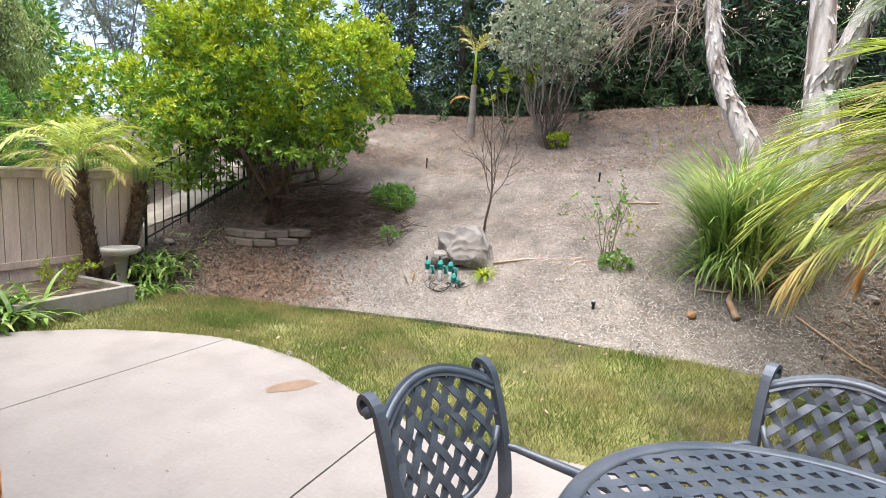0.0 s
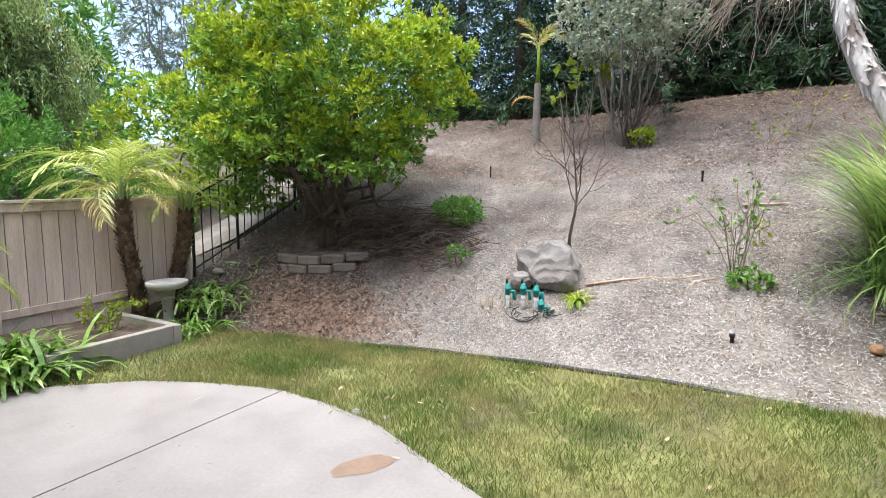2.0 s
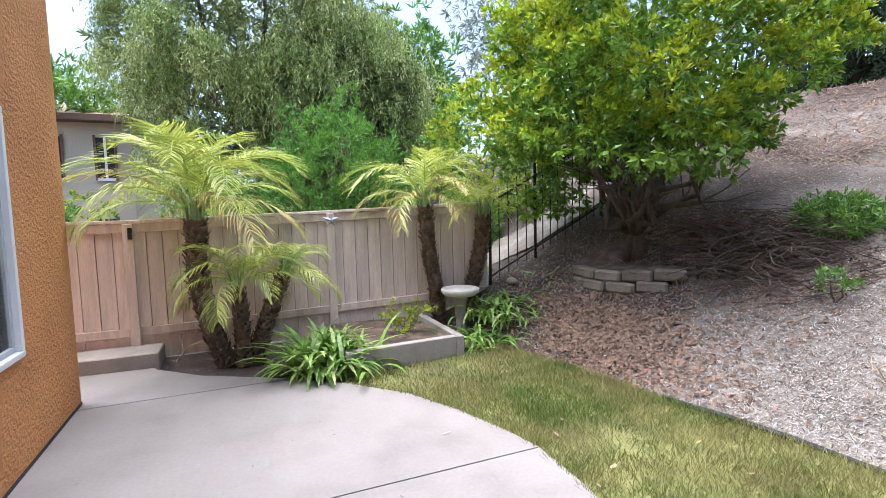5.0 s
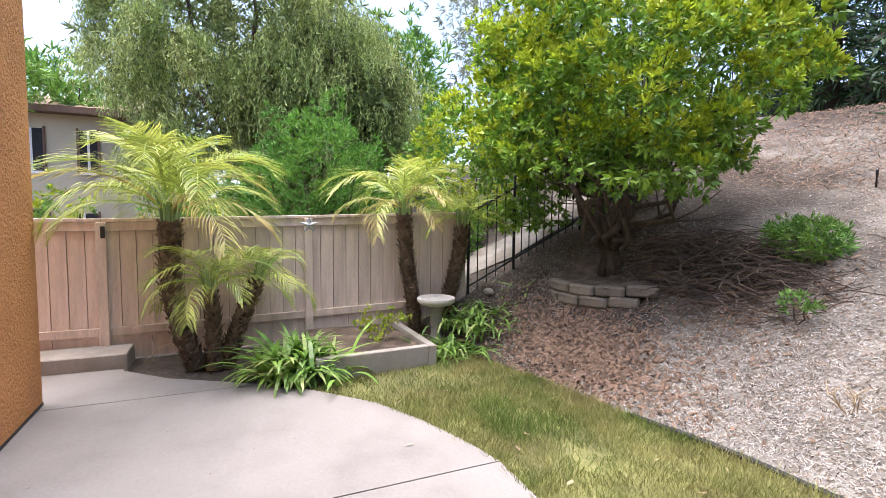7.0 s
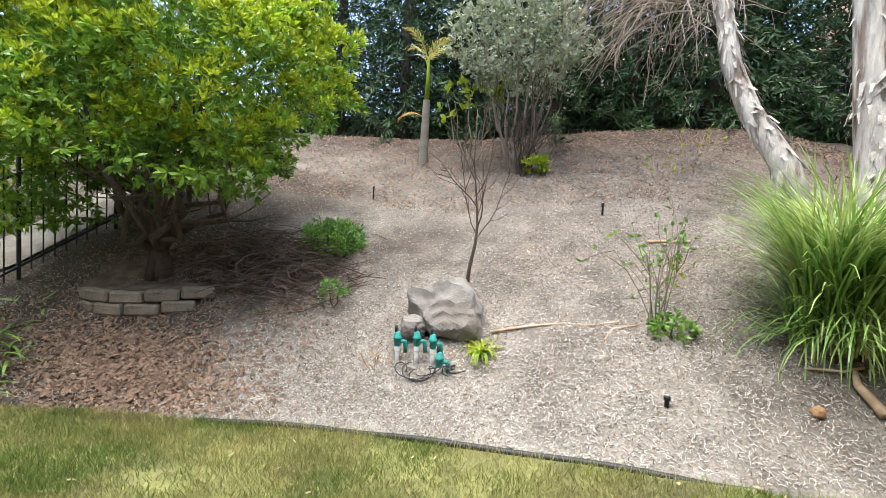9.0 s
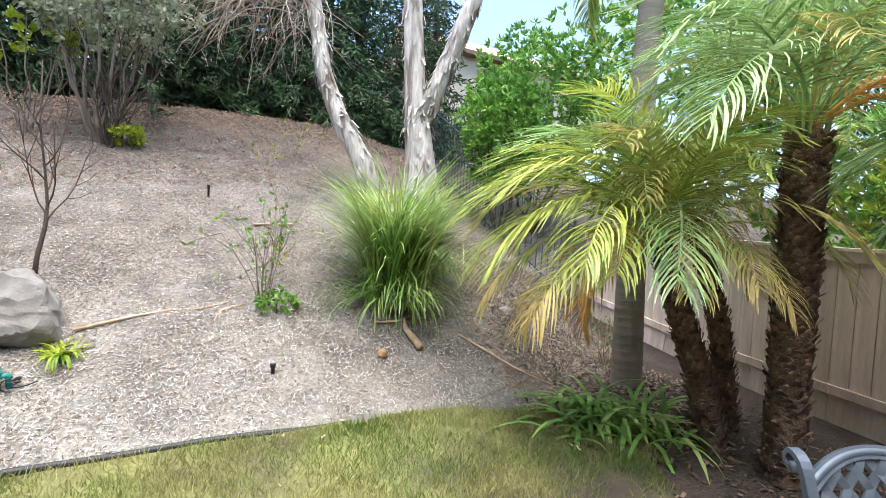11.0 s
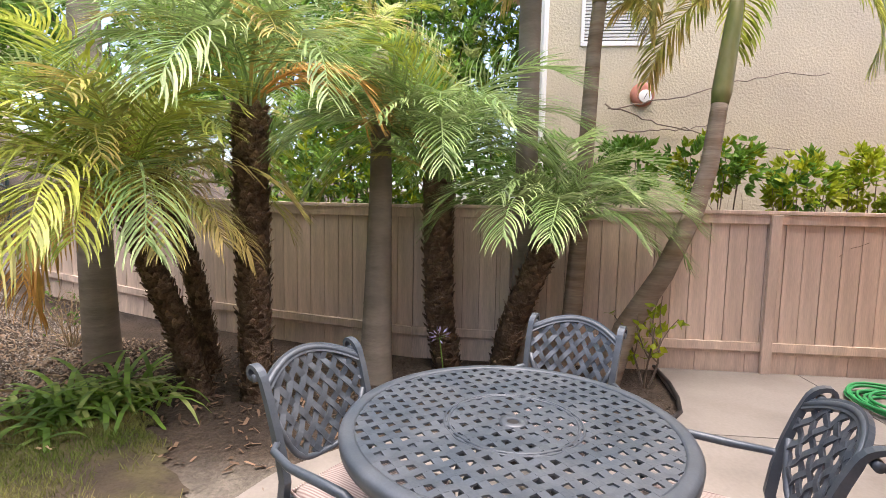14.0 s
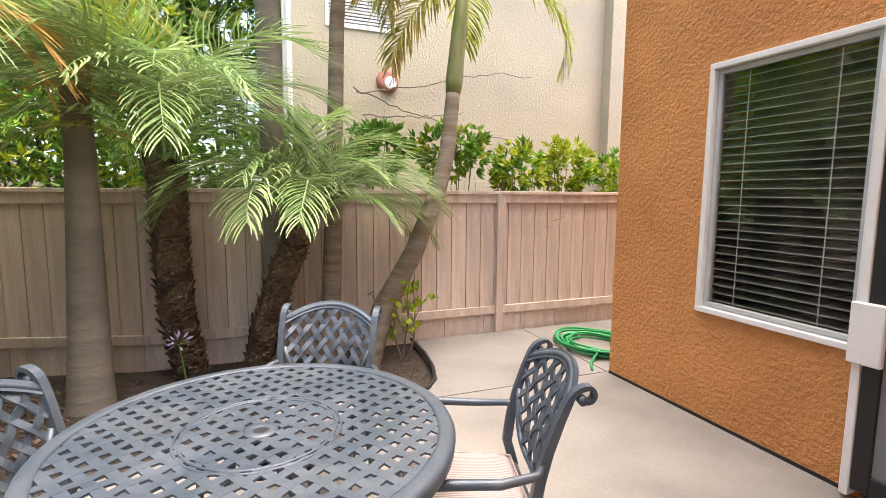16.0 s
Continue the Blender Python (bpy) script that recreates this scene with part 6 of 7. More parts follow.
leafy_bush("tree", "dense green tree beyond the palms", "tree", (9.2, 1.9, 4.6), (0.9, 0.95, 2.4), 900, 9, 0.15, 0.05, M_GREEN, 183, 7, 0.4, 0.4, mat2=M_LIME, frac2=0.25)
twig_bush("dry_shrub", "dry straw-coloured twiggy shrub at the fence end", 4.3, 6.0, 0.75, 0.6, 184, M_STRAW, 16, 2, 0.005, M_GREEN, 90, leaf_len=0.04)
twig_bush("dry_shrub", "dry twiggy weeds on the bank by the iron fence", 3.9, 6.9, 0.5, 0.6, 185, M_STRAW, 12, 1, 0.005, M_GREEN, 60, leaf_len=0.04)


# ---- the bank: stones, valves, edging, litter ----
def stone_mesh(name, size, seed, rough=0.18, sub=3, mat=None, flat=0.0):
    bm = bmesh.new()
    bmesh.ops.create_icosphere(bm, subdivisions=sub, radius=0.5)
    rr = random.Random(int(seed * 10))
    planes = [(Vector((rr.gauss(0, 1), rr.gauss(0, 1), rr.gauss(0, 1))).normalized(), rr.uniform(0.66, 0.9)) for _ in range(13)]
    for v in bm.verts:
        d = v.co.normalized()
        cut = min([1.0] + [o / d.dot(n) for n, o in planes if d.dot(n) > 0.05])
        k = 1 + rough * noise.noise(d * 1.7 + Vector((seed, 0, 0))) + rough * 0.5 * noise.noise(d * 4.0 + Vector((0, seed, 0)))
        # broad facets
        k *= 1 - 0.12 * abs(noise.noise(d * 2.6 + Vector((0, 0, seed))))
        v.co = d * 0.5 * k * cut
        v.co.x *= size[0]
        v.co.y *= size[1]
        v.co.z *= size[2]
        if flat:
            v.co.z = max(v.co.z, -size[2] * flat)
    return bm_mesh(name, bm, mat or M_ROCK, 2 < sub < 5)


def build_rock():
    z = gz(-1.16, 6.42)
    root = thing("boulder", "large weathered grey-brown boulder half sunk in mulch", "boulder", m=Matrix.Translation((-1.16, 6.42, z)))
    put("boulder_body", stone_mesh("boulder_body", (0.86, 0.7, 0.72), 4.2, 0.09, 5), root, Matrix.Translation((0.02, 0, 0.08)) @ Matrix.Rotation(0.3, 4, "Y"))
    put("boulder_chip", stone_mesh("boulder_chip", (0.27, 0.22, 0.25), 9.1, 0.1, 5), root, Matrix.Translation((-0.25, -0.22, -0.02)))
    tagged(put("stone", stone_mesh("stone", (0.17, 0.15, 0.13), 2.2, 0.15, 3, M_CONC2), None, Matrix.Translation((-5.25, 5.33, gz(-5.25, 5.33) + 0.05))), "smooth pale stone at the iron fence", "stone")
    for k, (x, y, s) in enumerate(((3.3, 6.6, 0.22), (3.0, 6.5, 0.16), (-1.72, 3.86, 0.14), (-1.5, 3.9, 0.1), (-1.3, 5.9, 0.09), (-0.98, 5.95, 0.08))):
        tagged(put("stone", stone_mesh("stone", (s, s * 0.8, s * 0.55), k + 3.3, 0.3, 2), None, Matrix.Translation((x, y, gz(x, y) + s * 0.12))), "small rough tan stone on the ground", "stone", "loose stones")


def build_valves():
    for k, (x, y, h) in enumerate(((-1.44, 5.93, 0.27), (-1.28, 5.95, 0.26), (-1.14, 5.94, 0.25), (-1.06, 5.86, 0.17))):
        z = gz(x, y)
        root = thing("sprinkler_valve", "teal plastic irrigation valve on a grey riser pipe", "valve", "irrigation valves", Matrix.Translation((x, y, z)))
        put("riser", mesh_of("riser", *tube([(0, 0, -0.05), (0, 0, h - 0.12)], 0.016, 10), M_PVC, True), root)
        put("collar", mesh_of("collar", *lathe([(0.019, h - 0.15), (0.023, h - 0.145), (0.023, h - 0.115), (0.019, h - 0.11)], 12), M_WHITE), root)
        prof = [(0.022, h - 0.11), (0.028, h - 0.10), (0.028, h - 0.055), (0.036, h - 0.05), (0.036, h - 0.034), (0.028, h - 0.028), (0.024, h + 0.0), (0.014, h + 0.01)]
        body = put("body", mesh_of("body", *lathe(prof, 16), M_VALVE, True), root)
        put("outlet", mesh_of("outlet", *tube([(0.0, 0, h - 0.07), (0.06, 0.02, h - 0.07), (0.065, 0.022, h - 0.16)], [0.02, 0.02, 0.018], 8), M_VALVE, True), body)
        put("solenoid", mesh_of("solenoid", *tube([(-0.012, 0, h + 0.005), (-0.012, 0, h + 0.06)], [0.013, 0.011], 8), M_RUBBER, True), body, None, "black solenoid cap")
    rng = np.random.default_rng(8)
    for k in range(6):
        cx, cy, r = -1.40 + 0.075 * k, 5.84 + rng.normal(0, 0.02), rng.uniform(0.045, 0.085)
        pts = []
        for j in range(14):
            a = 0.5 * j + k
            x, y = cx + r * math.cos(a) + 0.012 * j, cy + 0.6 * r * math.sin(a)
            pts.append((x, y, gz(x, y) + 0.02 + 0.035 * (1 + math.sin(a * 0.7 + k))))
        tagged(put("wire", mesh_of("wire", *tube(pts, 0.0045, 6), M_RUBBER, True)), "loose black valve wire", "wire", "valve wires")
    twig_bush("dry_shrub", "dry brown stems beside the valves", -1.62, 5.9, 0.3, 0.6, 201, M_STRAW, 9, 1, 0.005)


def build_edging():
    # the far end sinks under the mulch
    xs = np.linspace(-2.7, 1.5, 60)
    pts = [(x, float(y_edge(x)) - 0.012, float(z_edge(x)) + 0.028 + 0.006 * math.sin(x * 5) - 0.05 * max(0.0, (x + 0.1) / 1.6)) for x in xs]
    tagged(put("lawn_edging", mesh_of("lawn_edging", *tube(pts, 0.024, 8), M_RUBBER, True)), "black plastic edging along the lawn", "edging", kind="structure")
    pts = [(4.66, 0.235, 0.01), (4.2, 0.25, 0.012), (3.86, 0.30, 0.012), (3.58, 0.38, 0.012), (3.42, 0.5, 0.012), (3.27, 0.75, 0.012), (3.17, 1.1, 0.012), (3.12, 1.5, 0.012), (3.07, 2.1, 0.012)]
    tagged(put("bed_edging", mesh_of("bed_edging", *tube(pts, 0.018, 8), M_RUBBER, True)), "dark plastic edging of the palm bed", "edging", kind="structure")


def build_planter_ring():
    root = thing("planter_wall", "curved two-course dry wall of tan concrete blocks", "retaining wall")
    pts = [(-4.86, 6.2), (-4.82, 6.0), (-4.6, 5.88), (-4.33, 5.86), (-4.08, 5.92), (-3.9, 6.03), (-3.71, 6.17), (-3.5, 6.40)]
    P3 = [Vector((*q, 0)) for q in pts]
    pts = []
    for i in range(len(P3) - 1):
        a, b, c, d = P3[max(i - 1, 0)], P3[i], P3[i + 1], P3[min(i + 2, len(P3) - 1)]
        for f in (0.0, 0.25, 0.5, 0.75):
            q = 0.5 * (2 * b + (c - a) * f + (2 * a - 5 * b + 4 * c - d) * f * f + (3 * b - a - 3 * c + d) * f ** 3)
            pts.append((q.x, q.y))
    rng = random.Random(5)
    me = []
    for k in range(4):
        bm = box_bm(-0.15, 0.15, -0.075, 0.075, 0.0, 0.114, 0.02)
        for v in bm.verts:
            v.co += Vector([0.006 * noise.noise(v.co * 14 + Vector((k * 3, i, 0))) for i in range(3)])
        me.append(bm_mesh("block", bm, M_BLOCK))
    cum = [0]
    for a, b in zip(pts[:-1], pts[1:]):
        cum.append(cum[-1] + math.dist(a, b))
    for course in range(2):
        s = 0.12 + 0.153 * (course % 2)
        while s < cum[-1] - 0.05:
            k = max(i for i in range(len(pts) - 1) if cum[i] <= s)
            f = (s - cum[k]) / (cum[k + 1] - cum[k])
            x, y = [pts[k][i] + (pts[k + 1][i] - pts[k][i]) * f for i in (0, 1)]
            a = math.atan2(pts[k + 1][1] - pts[k][1], pts[k + 1][0] - pts[k][0])
            z0 = 0.535 + 0.10 * max(0, x + 4.1)
            put("block", me[rng.randrange(4)], root, Matrix.Translation((x, y + 0.02 * course, z0 + 0.117 * course)) @ Matrix.Rotation(a + rng.uniform(-0.025, 0.025), 4, "Z") @ Matrix.Rotation(rng.uniform(-0.015, 0.015), 4, "Y"))
            s += 0.306
    # earth held up behind the wall
    V, F = [], []
    for i in range(10):
        for j in range(8):
            x, y = -4.84 + 1.3 * i / 9, 5.9 + 0.9 * j / 7
            edge = np.interp(x, [p[0] for p in pts[8:]], [p[1] for p in pts[8:]])
            y = max(y, edge + 0.03)
            V.append((x, y, max(0.75 + 0.10 * (y - 5.8), gz(x, y) + 0.005) + 0.02 * noise.noise((x * 4, y * 4, 0))))
    F = [(i * 8 + j, (i + 1) * 8 + j, (i + 1) * 8 + j + 1, i * 8 + j + 1) for i in range(9) for j in range(7)]
    tagged(put("planter_soil", mesh_of("planter_soil", V, F, M_SOIL_D, True)), "dark earth and leaf litter round the tree", "soil", kind="structure")


M_SOIL_D = material("dark_bed_soil", (0.085, 0.062, 0.047), 0.95, var=0.4, scale=6, fine=45, bump=0.9, dist=0.03, second=(0.16, 0.12, 0.09), mixscale=5)


def flat_scatter(name, label, category, X, Y, length, width, mat, seed, tilt=0.25, lift=0.006, bend=False):
    rng = np.random.default_rng(seed)
    n = len(X)
    e = 0.05
    Z = ground_z(X, Y)
    N = unit(np.stack([-(ground_z(X + e, Y) - ground_z(X - e, Y)) / (2 * e), -(ground_z(X, Y + e) - ground_z(X, Y - e)) / (2 * e), np.ones(n)], 1))
    N = unit(N + rng.normal(0, tilt, (n, 3)))
    A = unit(np.cross(N, rng.normal(size=(n, 3))))
    B = np.cross(N, A)
    L = (length * rng.uniform(0.5, 1.5, n))[:, None] * 0.5
    W = (width * rng.uniform(0.6, 1.4, n))[:, None] * 0.5
    bumpz = np.array([0.05 * noise.noise((x * 0.9, y * 0.9, 0)) + 0.025 * noise.noise((x * 3.1, y * 3.1, 4)) for x, y in zip(X, Y)]) * np.clip((Y - y_edge(X)) * 2, 0, 1) * (Y > 4)
    P = np.stack([X, Y, Z + bumpz + lift + rng.uniform(0, 0.012, n)], 1)
    Q = np.stack([P - A * L - B * W * 0.6, P + A * L - B * W * 0.5, P + A * L * 0.9 + B * W, P - A * L * 0.8 + B * W], 1)
    tagged(put(name, quads_mesh(name, Q, mat)), label, category, kind="stuff")


def build_litter():
    rng = np.random.default_rng(21)
    # bark chips over the bank, thinning upward
    N = 620000
    X = rng.uniform(-5.6, 5.2, N)
    Y = rng.uniform(4.9, 11.2, N)
    d = Y - y_edge(X)
    patch = np.array([0.5 + 0.9 * noise.noise((x * 0.8, y * 0.8, 9.0)) for x, y in zip(X, Y)])
    p = np.clip(1.1 - 0.17 * d, 0.12, 1) * np.clip(1.15 - patch * 0.7, 0.25, 1)
    p *= 1 - 0.8 * np.exp(-(((X + 1.9) / 0.75) ** 2 + ((Y - 7.7) / 1.2) ** 2))
    p *= 1 - 0.6 * np.exp(-(((X - 0.1) / 0.5) ** 2 + ((Y - 6.65) / 0.35) ** 2))
    p *= np.where(X < -3.0, 0.35, 1.0)
    p *= np.where(X > 2.6, 0.35, 1.0)
    ok = (Y > lawn_top(X) + 0.02) & (rng.uniform(size=N) < p)
    X, Y = X[ok], Y[ok]
    d = Y - y_edge(X)
    pale = rng.uniform(size=len(X)) < np.clip(0.74 - 0.24 * d, 0.24, 0.74)
    order = np.argsort(~pale, kind="stable")
    X, Y = X[order], Y[order]
    c1 = int(pale.sum())
    c2 = c1 + int((len(X) - c1) * 0.62)
    flat_scatter("bark_chips", "pale shredded bark mulch on the bank", "mulch", X[:c1], Y[:c1], 0.025, 0.0050, M_CHIP, 22, 0.3)
    flat_scatter("brown_chips", "brown shredded bark mulch on the bank", "mulch", X[c1:c2], Y[c1:c2], 0.028, 0.0058, M_CHIP_D, 29, 0.3)
    flat_scatter("dark_chips", "dark shredded bark mulch on the bank", "mulch", X[c2:], Y[c2:], 0.026, 0.0052, M_BARK, 23, 0.3)
    # dry leaves below the tree and near the lawn
    n = 5200
    X = np.concatenate([rng.normal(-3.7, 0.55, n), rng.uniform(-5.2, -2.2, 1500), rng.uniform(2.4, 4.6, 900)])
    Y = np.concatenate([rng.normal(5.38, 0.28, n), rng.uniform(5.2, 7.4, 1500), rng.uniform(2.8, 6.4, 900)])
    ok = (Y > lawn_top(X) - 0.12 * rng.uniform(size=len(X))) | (X > 2.4)
    flat_scatter("leaf_litter", "red-brown dry leaves below the tree", "leaf litter", X[ok], Y[ok], 0.055, 0.022, M_LITTER, 24, 0.4, 0.01)
    # needles and brown crumbs along the terrace, dark litter round the tree
    n = 24000
    X, Y = rng.uniform(-5.0, 5.0, n), 11.3 - 2.9 * rng.uniform(size=n) ** 1.6
    flat_scatter("needle_litter", "red-brown conifer needles along the top of the bank", "leaf litter", X, Y, 0.07, 0.012, M_LITTER, 27, 0.3, 0.01)
    n = 4200
    X, Y = rng.normal(-3.45, 0.5, n), rng.normal(6.75, 0.26, n)
    flat_scatter("dark_litter", "dark brown dead leaves under the tree", "leaf litter", X, Y, 0.04, 0.014, M_TRUNK, 28, 0.5, 0.012)
    n = 7000
    X, Y = rng.uniform(2.5, 4.7, n), rng.uniform(4.6, 8.6, n)
    flat_scatter("bank_litter", "brown dead leaves and bark on the dark bank", "leaf litter", X, Y, 0.045, 0.016, M_CHIP_D, 30, 0.4, 0.012)
    n = 6000
    X, Y = rng.uniform(2.5, 4.65, n), rng.uniform(0.4, 5.6, n)
    ok = X > 3.1
    flat_scatter("bed_litter", "dark crumbs of bark and twigs in the palm bed", "mulch", X[ok], Y[ok], 0.035, 0.010, M_BARK, 25, 0.4, 0.008)
    # few leaves blown over the lawn and patio
    X, Y = rng.uniform(-4.0, 2.4, 45), rng.uniform(3.3, 5.2, 45)
    flat_scatter("blown_leaves", "few dry leaves on the lawn", "leaf litter", X, Y, 0.04, 0.016, M_STRAW, 26, 0.3, 0.045)
    X, Y = rng.uniform(-5.2, 2.8, 70), rng.uniform(1.1, 3.0, 70)
    Q = []
    for x, y in zip(X, Y):
        a = rng.uniform(0, 6.28)
        c, s = 0.016 * math.cos(a), 0.016 * math.sin(a)
        Q.append([(x - c, y - s, 0.004), (x + s * 0.3, y - c * 0.3, 0.004), (x + c, y + s, 0.007), (x - s * 0.3, y + c * 0.3, 0.004)])
    tagged(put("patio_debris", quads_mesh("patio_debris", np.array(Q), M_TWIG)), "tiny dry leaf bits on the patio", "debris", kind="stuff")


def stick(pts, r0, r1, label, mat, name="fallen_branch", group="fallen branches"):
    P = [(x, y, gz(x, y) + dz) for x, y, dz in pts]
    V, F = tube(P, np.linspace(r0, r1, len(P)), 8)
    V = [v + Vector((0, 0, 0.008 * noise.noise(v * 11))) for v in V]
    tagged(put(name, mesh_of(name, V, F, mat, True)), label, "branch", group)


def build_sticks():
    stick([(-0.74, 6.30, 0.02), (-0.4, 6.36, 0.03), (-0.14, 6.38, 0.03), (0.1, 6.36, 0.02), (0.3, 6.42, 0.02)], 0.013, 0.008, "long thin bleached branch on the mulch", M_WOOD)
    stick([(0.18, 6.2, 0.02), (0.25, 6.32, 0.03), (0.44, 6.37, 0.03)], 0.011, 0.006, "thin forked bleached branch", M_WOOD)
    stick([(0.63, 7.57, 0.02), (1.04, 7.61, 0.02)], 0.015, 0.01, "short pale branch on the bank", M_WOOD)
    stick([(1.8, 6.12, 0.04), (1.76, 5.98, 0.05), (1.82, 5.78, 0.04)], 0.016, 0.036, "curved pale bare log with cut end", M_WOOD)
    stick([(1.5, 6.1, 0.03), (1.72, 6.08, 0.05), (1.86, 6.14, 0.05)], 0.008, 0.012, "pale side branch of the log", M_WOOD)
    stick([(2.3, 5.95, 0.03), (2.7, 5.6, 0.03), (3.1, 5.3, 0.02)], 0.010, 0.006, "thin bleached branch beside the strap leaves", M_WOOD)
    tagged(put("stump", stone_mesh("stump", (0.09, 0.08, 0.085), 6.6, 0.2, 3, M_ORANGE), None, Matrix.Translation((1.45, 5.74, gz(1.45, 5.74) + 0.03))), "small orange-brown rotten stump", "stump")
    rng = np.random.default_rng(31)
    for k in range(44):
        x, y = rng.uniform(-3.75, -2.7), rng.uniform(6.4, 7.2)
        a = rng.uniform(0, 3.1)
        pts = [(x + 0.12 * j * math.cos(a + 0.25 * j), y + 0.12 * j * math.sin(a + 0.25 * j), 0.03 + 0.07 * math.sin(j * 0.9 + k)) for j in range(5)]
        stick(pts, 0.009, 0.004, "dead brown vine stem under the tree", M_TWIG, "dead_vine", "dead vines")
    tb = []
    for k in range(620):
        x, y = rng.normal(-3.3, 0.38), rng.normal(6.85, 0.24)
        lift = 0.34 * math.exp(-((x + 3.3) / 0.55) ** 2 - ((y - 6.85) / 0.4) ** 2)
        a, L = rng.uniform(0, 6.28), rng.uniform(0.10, 0.22)
        z = gz(x, y) + rng.uniform(0, 1) * lift
        tb.append(tube([(x + L * j * math.cos(a + 0.3 * j), y + L * j * math.sin(a + 0.3 * j), max(z + 0.08 * math.sin(0.8 * j + k), gz(x + L * j * math.cos(a + 0.3 * j), y + L * j * math.sin(a + 0.3 * j)) + 0.01)) for j in range(4)], [0.006, 0.005, 0.004, 0.002], 4, False))
    tagged(put("brush_pile", mesh_of("brush_pile", *join_tubes(tb), M_BRUSH)), "tangled dark dead brush under the tree", "brush", kind="stuff")
    for x, y, h, r in ((0.56, 5.66, 0.085, 0.022), (0.20, 8.13, 0.14, 0.017), (-2.84, 8.57, 0.17, 0.013)):
        z = gz(x, y)
        root = thing("sprinkler", "black pop-up sprinkler standing in mulch", "sprinkler", "sprinkler heads", Matrix.Translation((x, y, z)))
        put("body", mesh_of("body", *lathe([(r * 0.7, -0.05), (r * 0.7, h * 0.7), (r, h * 0.72), (r, h), (r * 0.8, h + 0.006)], 14), M_RUBBER, True), root)
        put("nozzle", mesh_of("nozzle", *lathe([(r * 0.4, h), (r * 0.4, h + 0.016)], 10), M_PVC), root)
    for x, y, h, k in ((0.9, 8.9, 0.75, 1), (1.35, 9.3, 0.9, 2), (0.75, 6.9, 0.5, 3)):
        twig_bush("dry_weed", "thin dry weed stalk on the bank", x, y, h, 0.25, 210 + k, M_STRAW, 3, 1, 0.004, M_LIME, 14, leaf_len=0.06)


# ---- west side: box, kerb, bird bath, ornament ----
def build_west_things():
    root = thing("planter_box", "low cast concrete planter box on the lawn edge", "planter")
    part("side", box_bm(-5.82, -4.41, 4.19, 4.27, -0.06, 0.20, 0.008), M_CONC2, root)
    bm = box_bm(-0.04, 0.04, -0.56, 0.56, -0.06, 0.20, 0.008)
    bmesh.ops.transform(bm, matrix=pose(-4.43, 3.63, 0, 0, 0, 3.5), verts=bm.verts)
    part("side", bm, M_CONC2, root)
    V = [(-5.8 + 1.35 * i / 7, 3.02 + 1.17 * j / 7, (-0.05 if j == 0 else 0.14) + 0.02 * noise.noise((i * 0.9, j * 0.9, 0))) for i in range(8) for j in range(8)]
    put("soil", mesh_of("soil", V, [(i * 8 + j, (i + 1) * 8 + j, (i + 1) * 8 + j + 1, i * 8 + j + 1) for i in range(7) for j in range(7)], M_SOIL_D, True), root)
    twig_bush("rose_bush", "thin rose bush with pale yellow-green leaves in the planter", -5.0, 3.85, 0.55, 0.5, 221, M_TWIG, 8, 1, 0.006, M_LIME, 260, z=0.14, leaf_len=0.05)
    k = thing("kerb", "raised concrete kerb block beside the patio", "kerb")
    part("kerb_block", box_bm(-5.86, -5.44, -2.0, 1.45, -0.06, 0.14, 0.01), M_CONC2, k)
    bx, by = -5.1, 4.55
    z = gz(bx, by)
    b = thing("bird_bath", "small pale cast stone bird bath on a turned pedestal", "bird bath", m=Matrix.Translation((bx, by, z)))
    put("pedestal", mesh_of("pedestal", *lathe([(0.11, -0.02), (0.11, 0.03), (0.075, 0.05), (0.055, 0.10), (0.06, 0.2), (0.07, 0.33), (0.085, 0.40), (0.10, 0.425)], 24), M_CONC2, True), b)
    put("basin", mesh_of("basin", *lathe([(0.09, 0.42), (0.17, 0.44), (0.215, 0.475), (0.222, 0.515), (0.205, 0.525), (0.185, 0.505), (0.10, 0.47), (0.01, 0.465)], 28), M_STONE_P, True), b)
    s = thing("star_ornament", "weathered tin star hung on the fence post", "ornament", m=Matrix.Translation((-5.83, 3.24, 1.37)))
    bm = bmesh.new()
    ring = []
    for i in range(10):
        r = 0.105 if i % 2 == 0 else 0.042
        a = math.pi / 2 + i * math.pi / 5
        ring.append(bm.verts.new((0, r * math.cos(a), r * math.sin(a))))
    apex, back = bm.verts.new((0.022, 0, 0)), bm.verts.new((-0.004, 0, 0))
    for i in range(10):
        bm.faces.new((ring[i], ring[(i + 1) % 10], apex))
        bm.faces.new((ring[(i + 1) % 10], ring[i], back))
    part("star", bm, M_TIN, s)
    h = thing("gate_latch", "small rusty latch on the fence post", "latch", m=Matrix.Translation((-5.81, 1.22, 1.30)))
    part("latch_plate", box_bm(0, 0.012, -0.02, 0.02, -0.06, 0.06, 0.002), M_RUBBER, h)
    stick([(-5.5, 1.6, 0.05), (-5.4, 1.72, 0.22), (-5.35, 1.9, 0.28), (-5.3, 2.0, 0.2)], 0.006, 0.004, "bent dry palm stalk", M_WOOD)


M_STONE_P = material("pale_cast_stone", (0.55, 0.52, 0.48), 0.85, var=0.15, scale=9, fine=60, bump=0.4, dist=0.005)


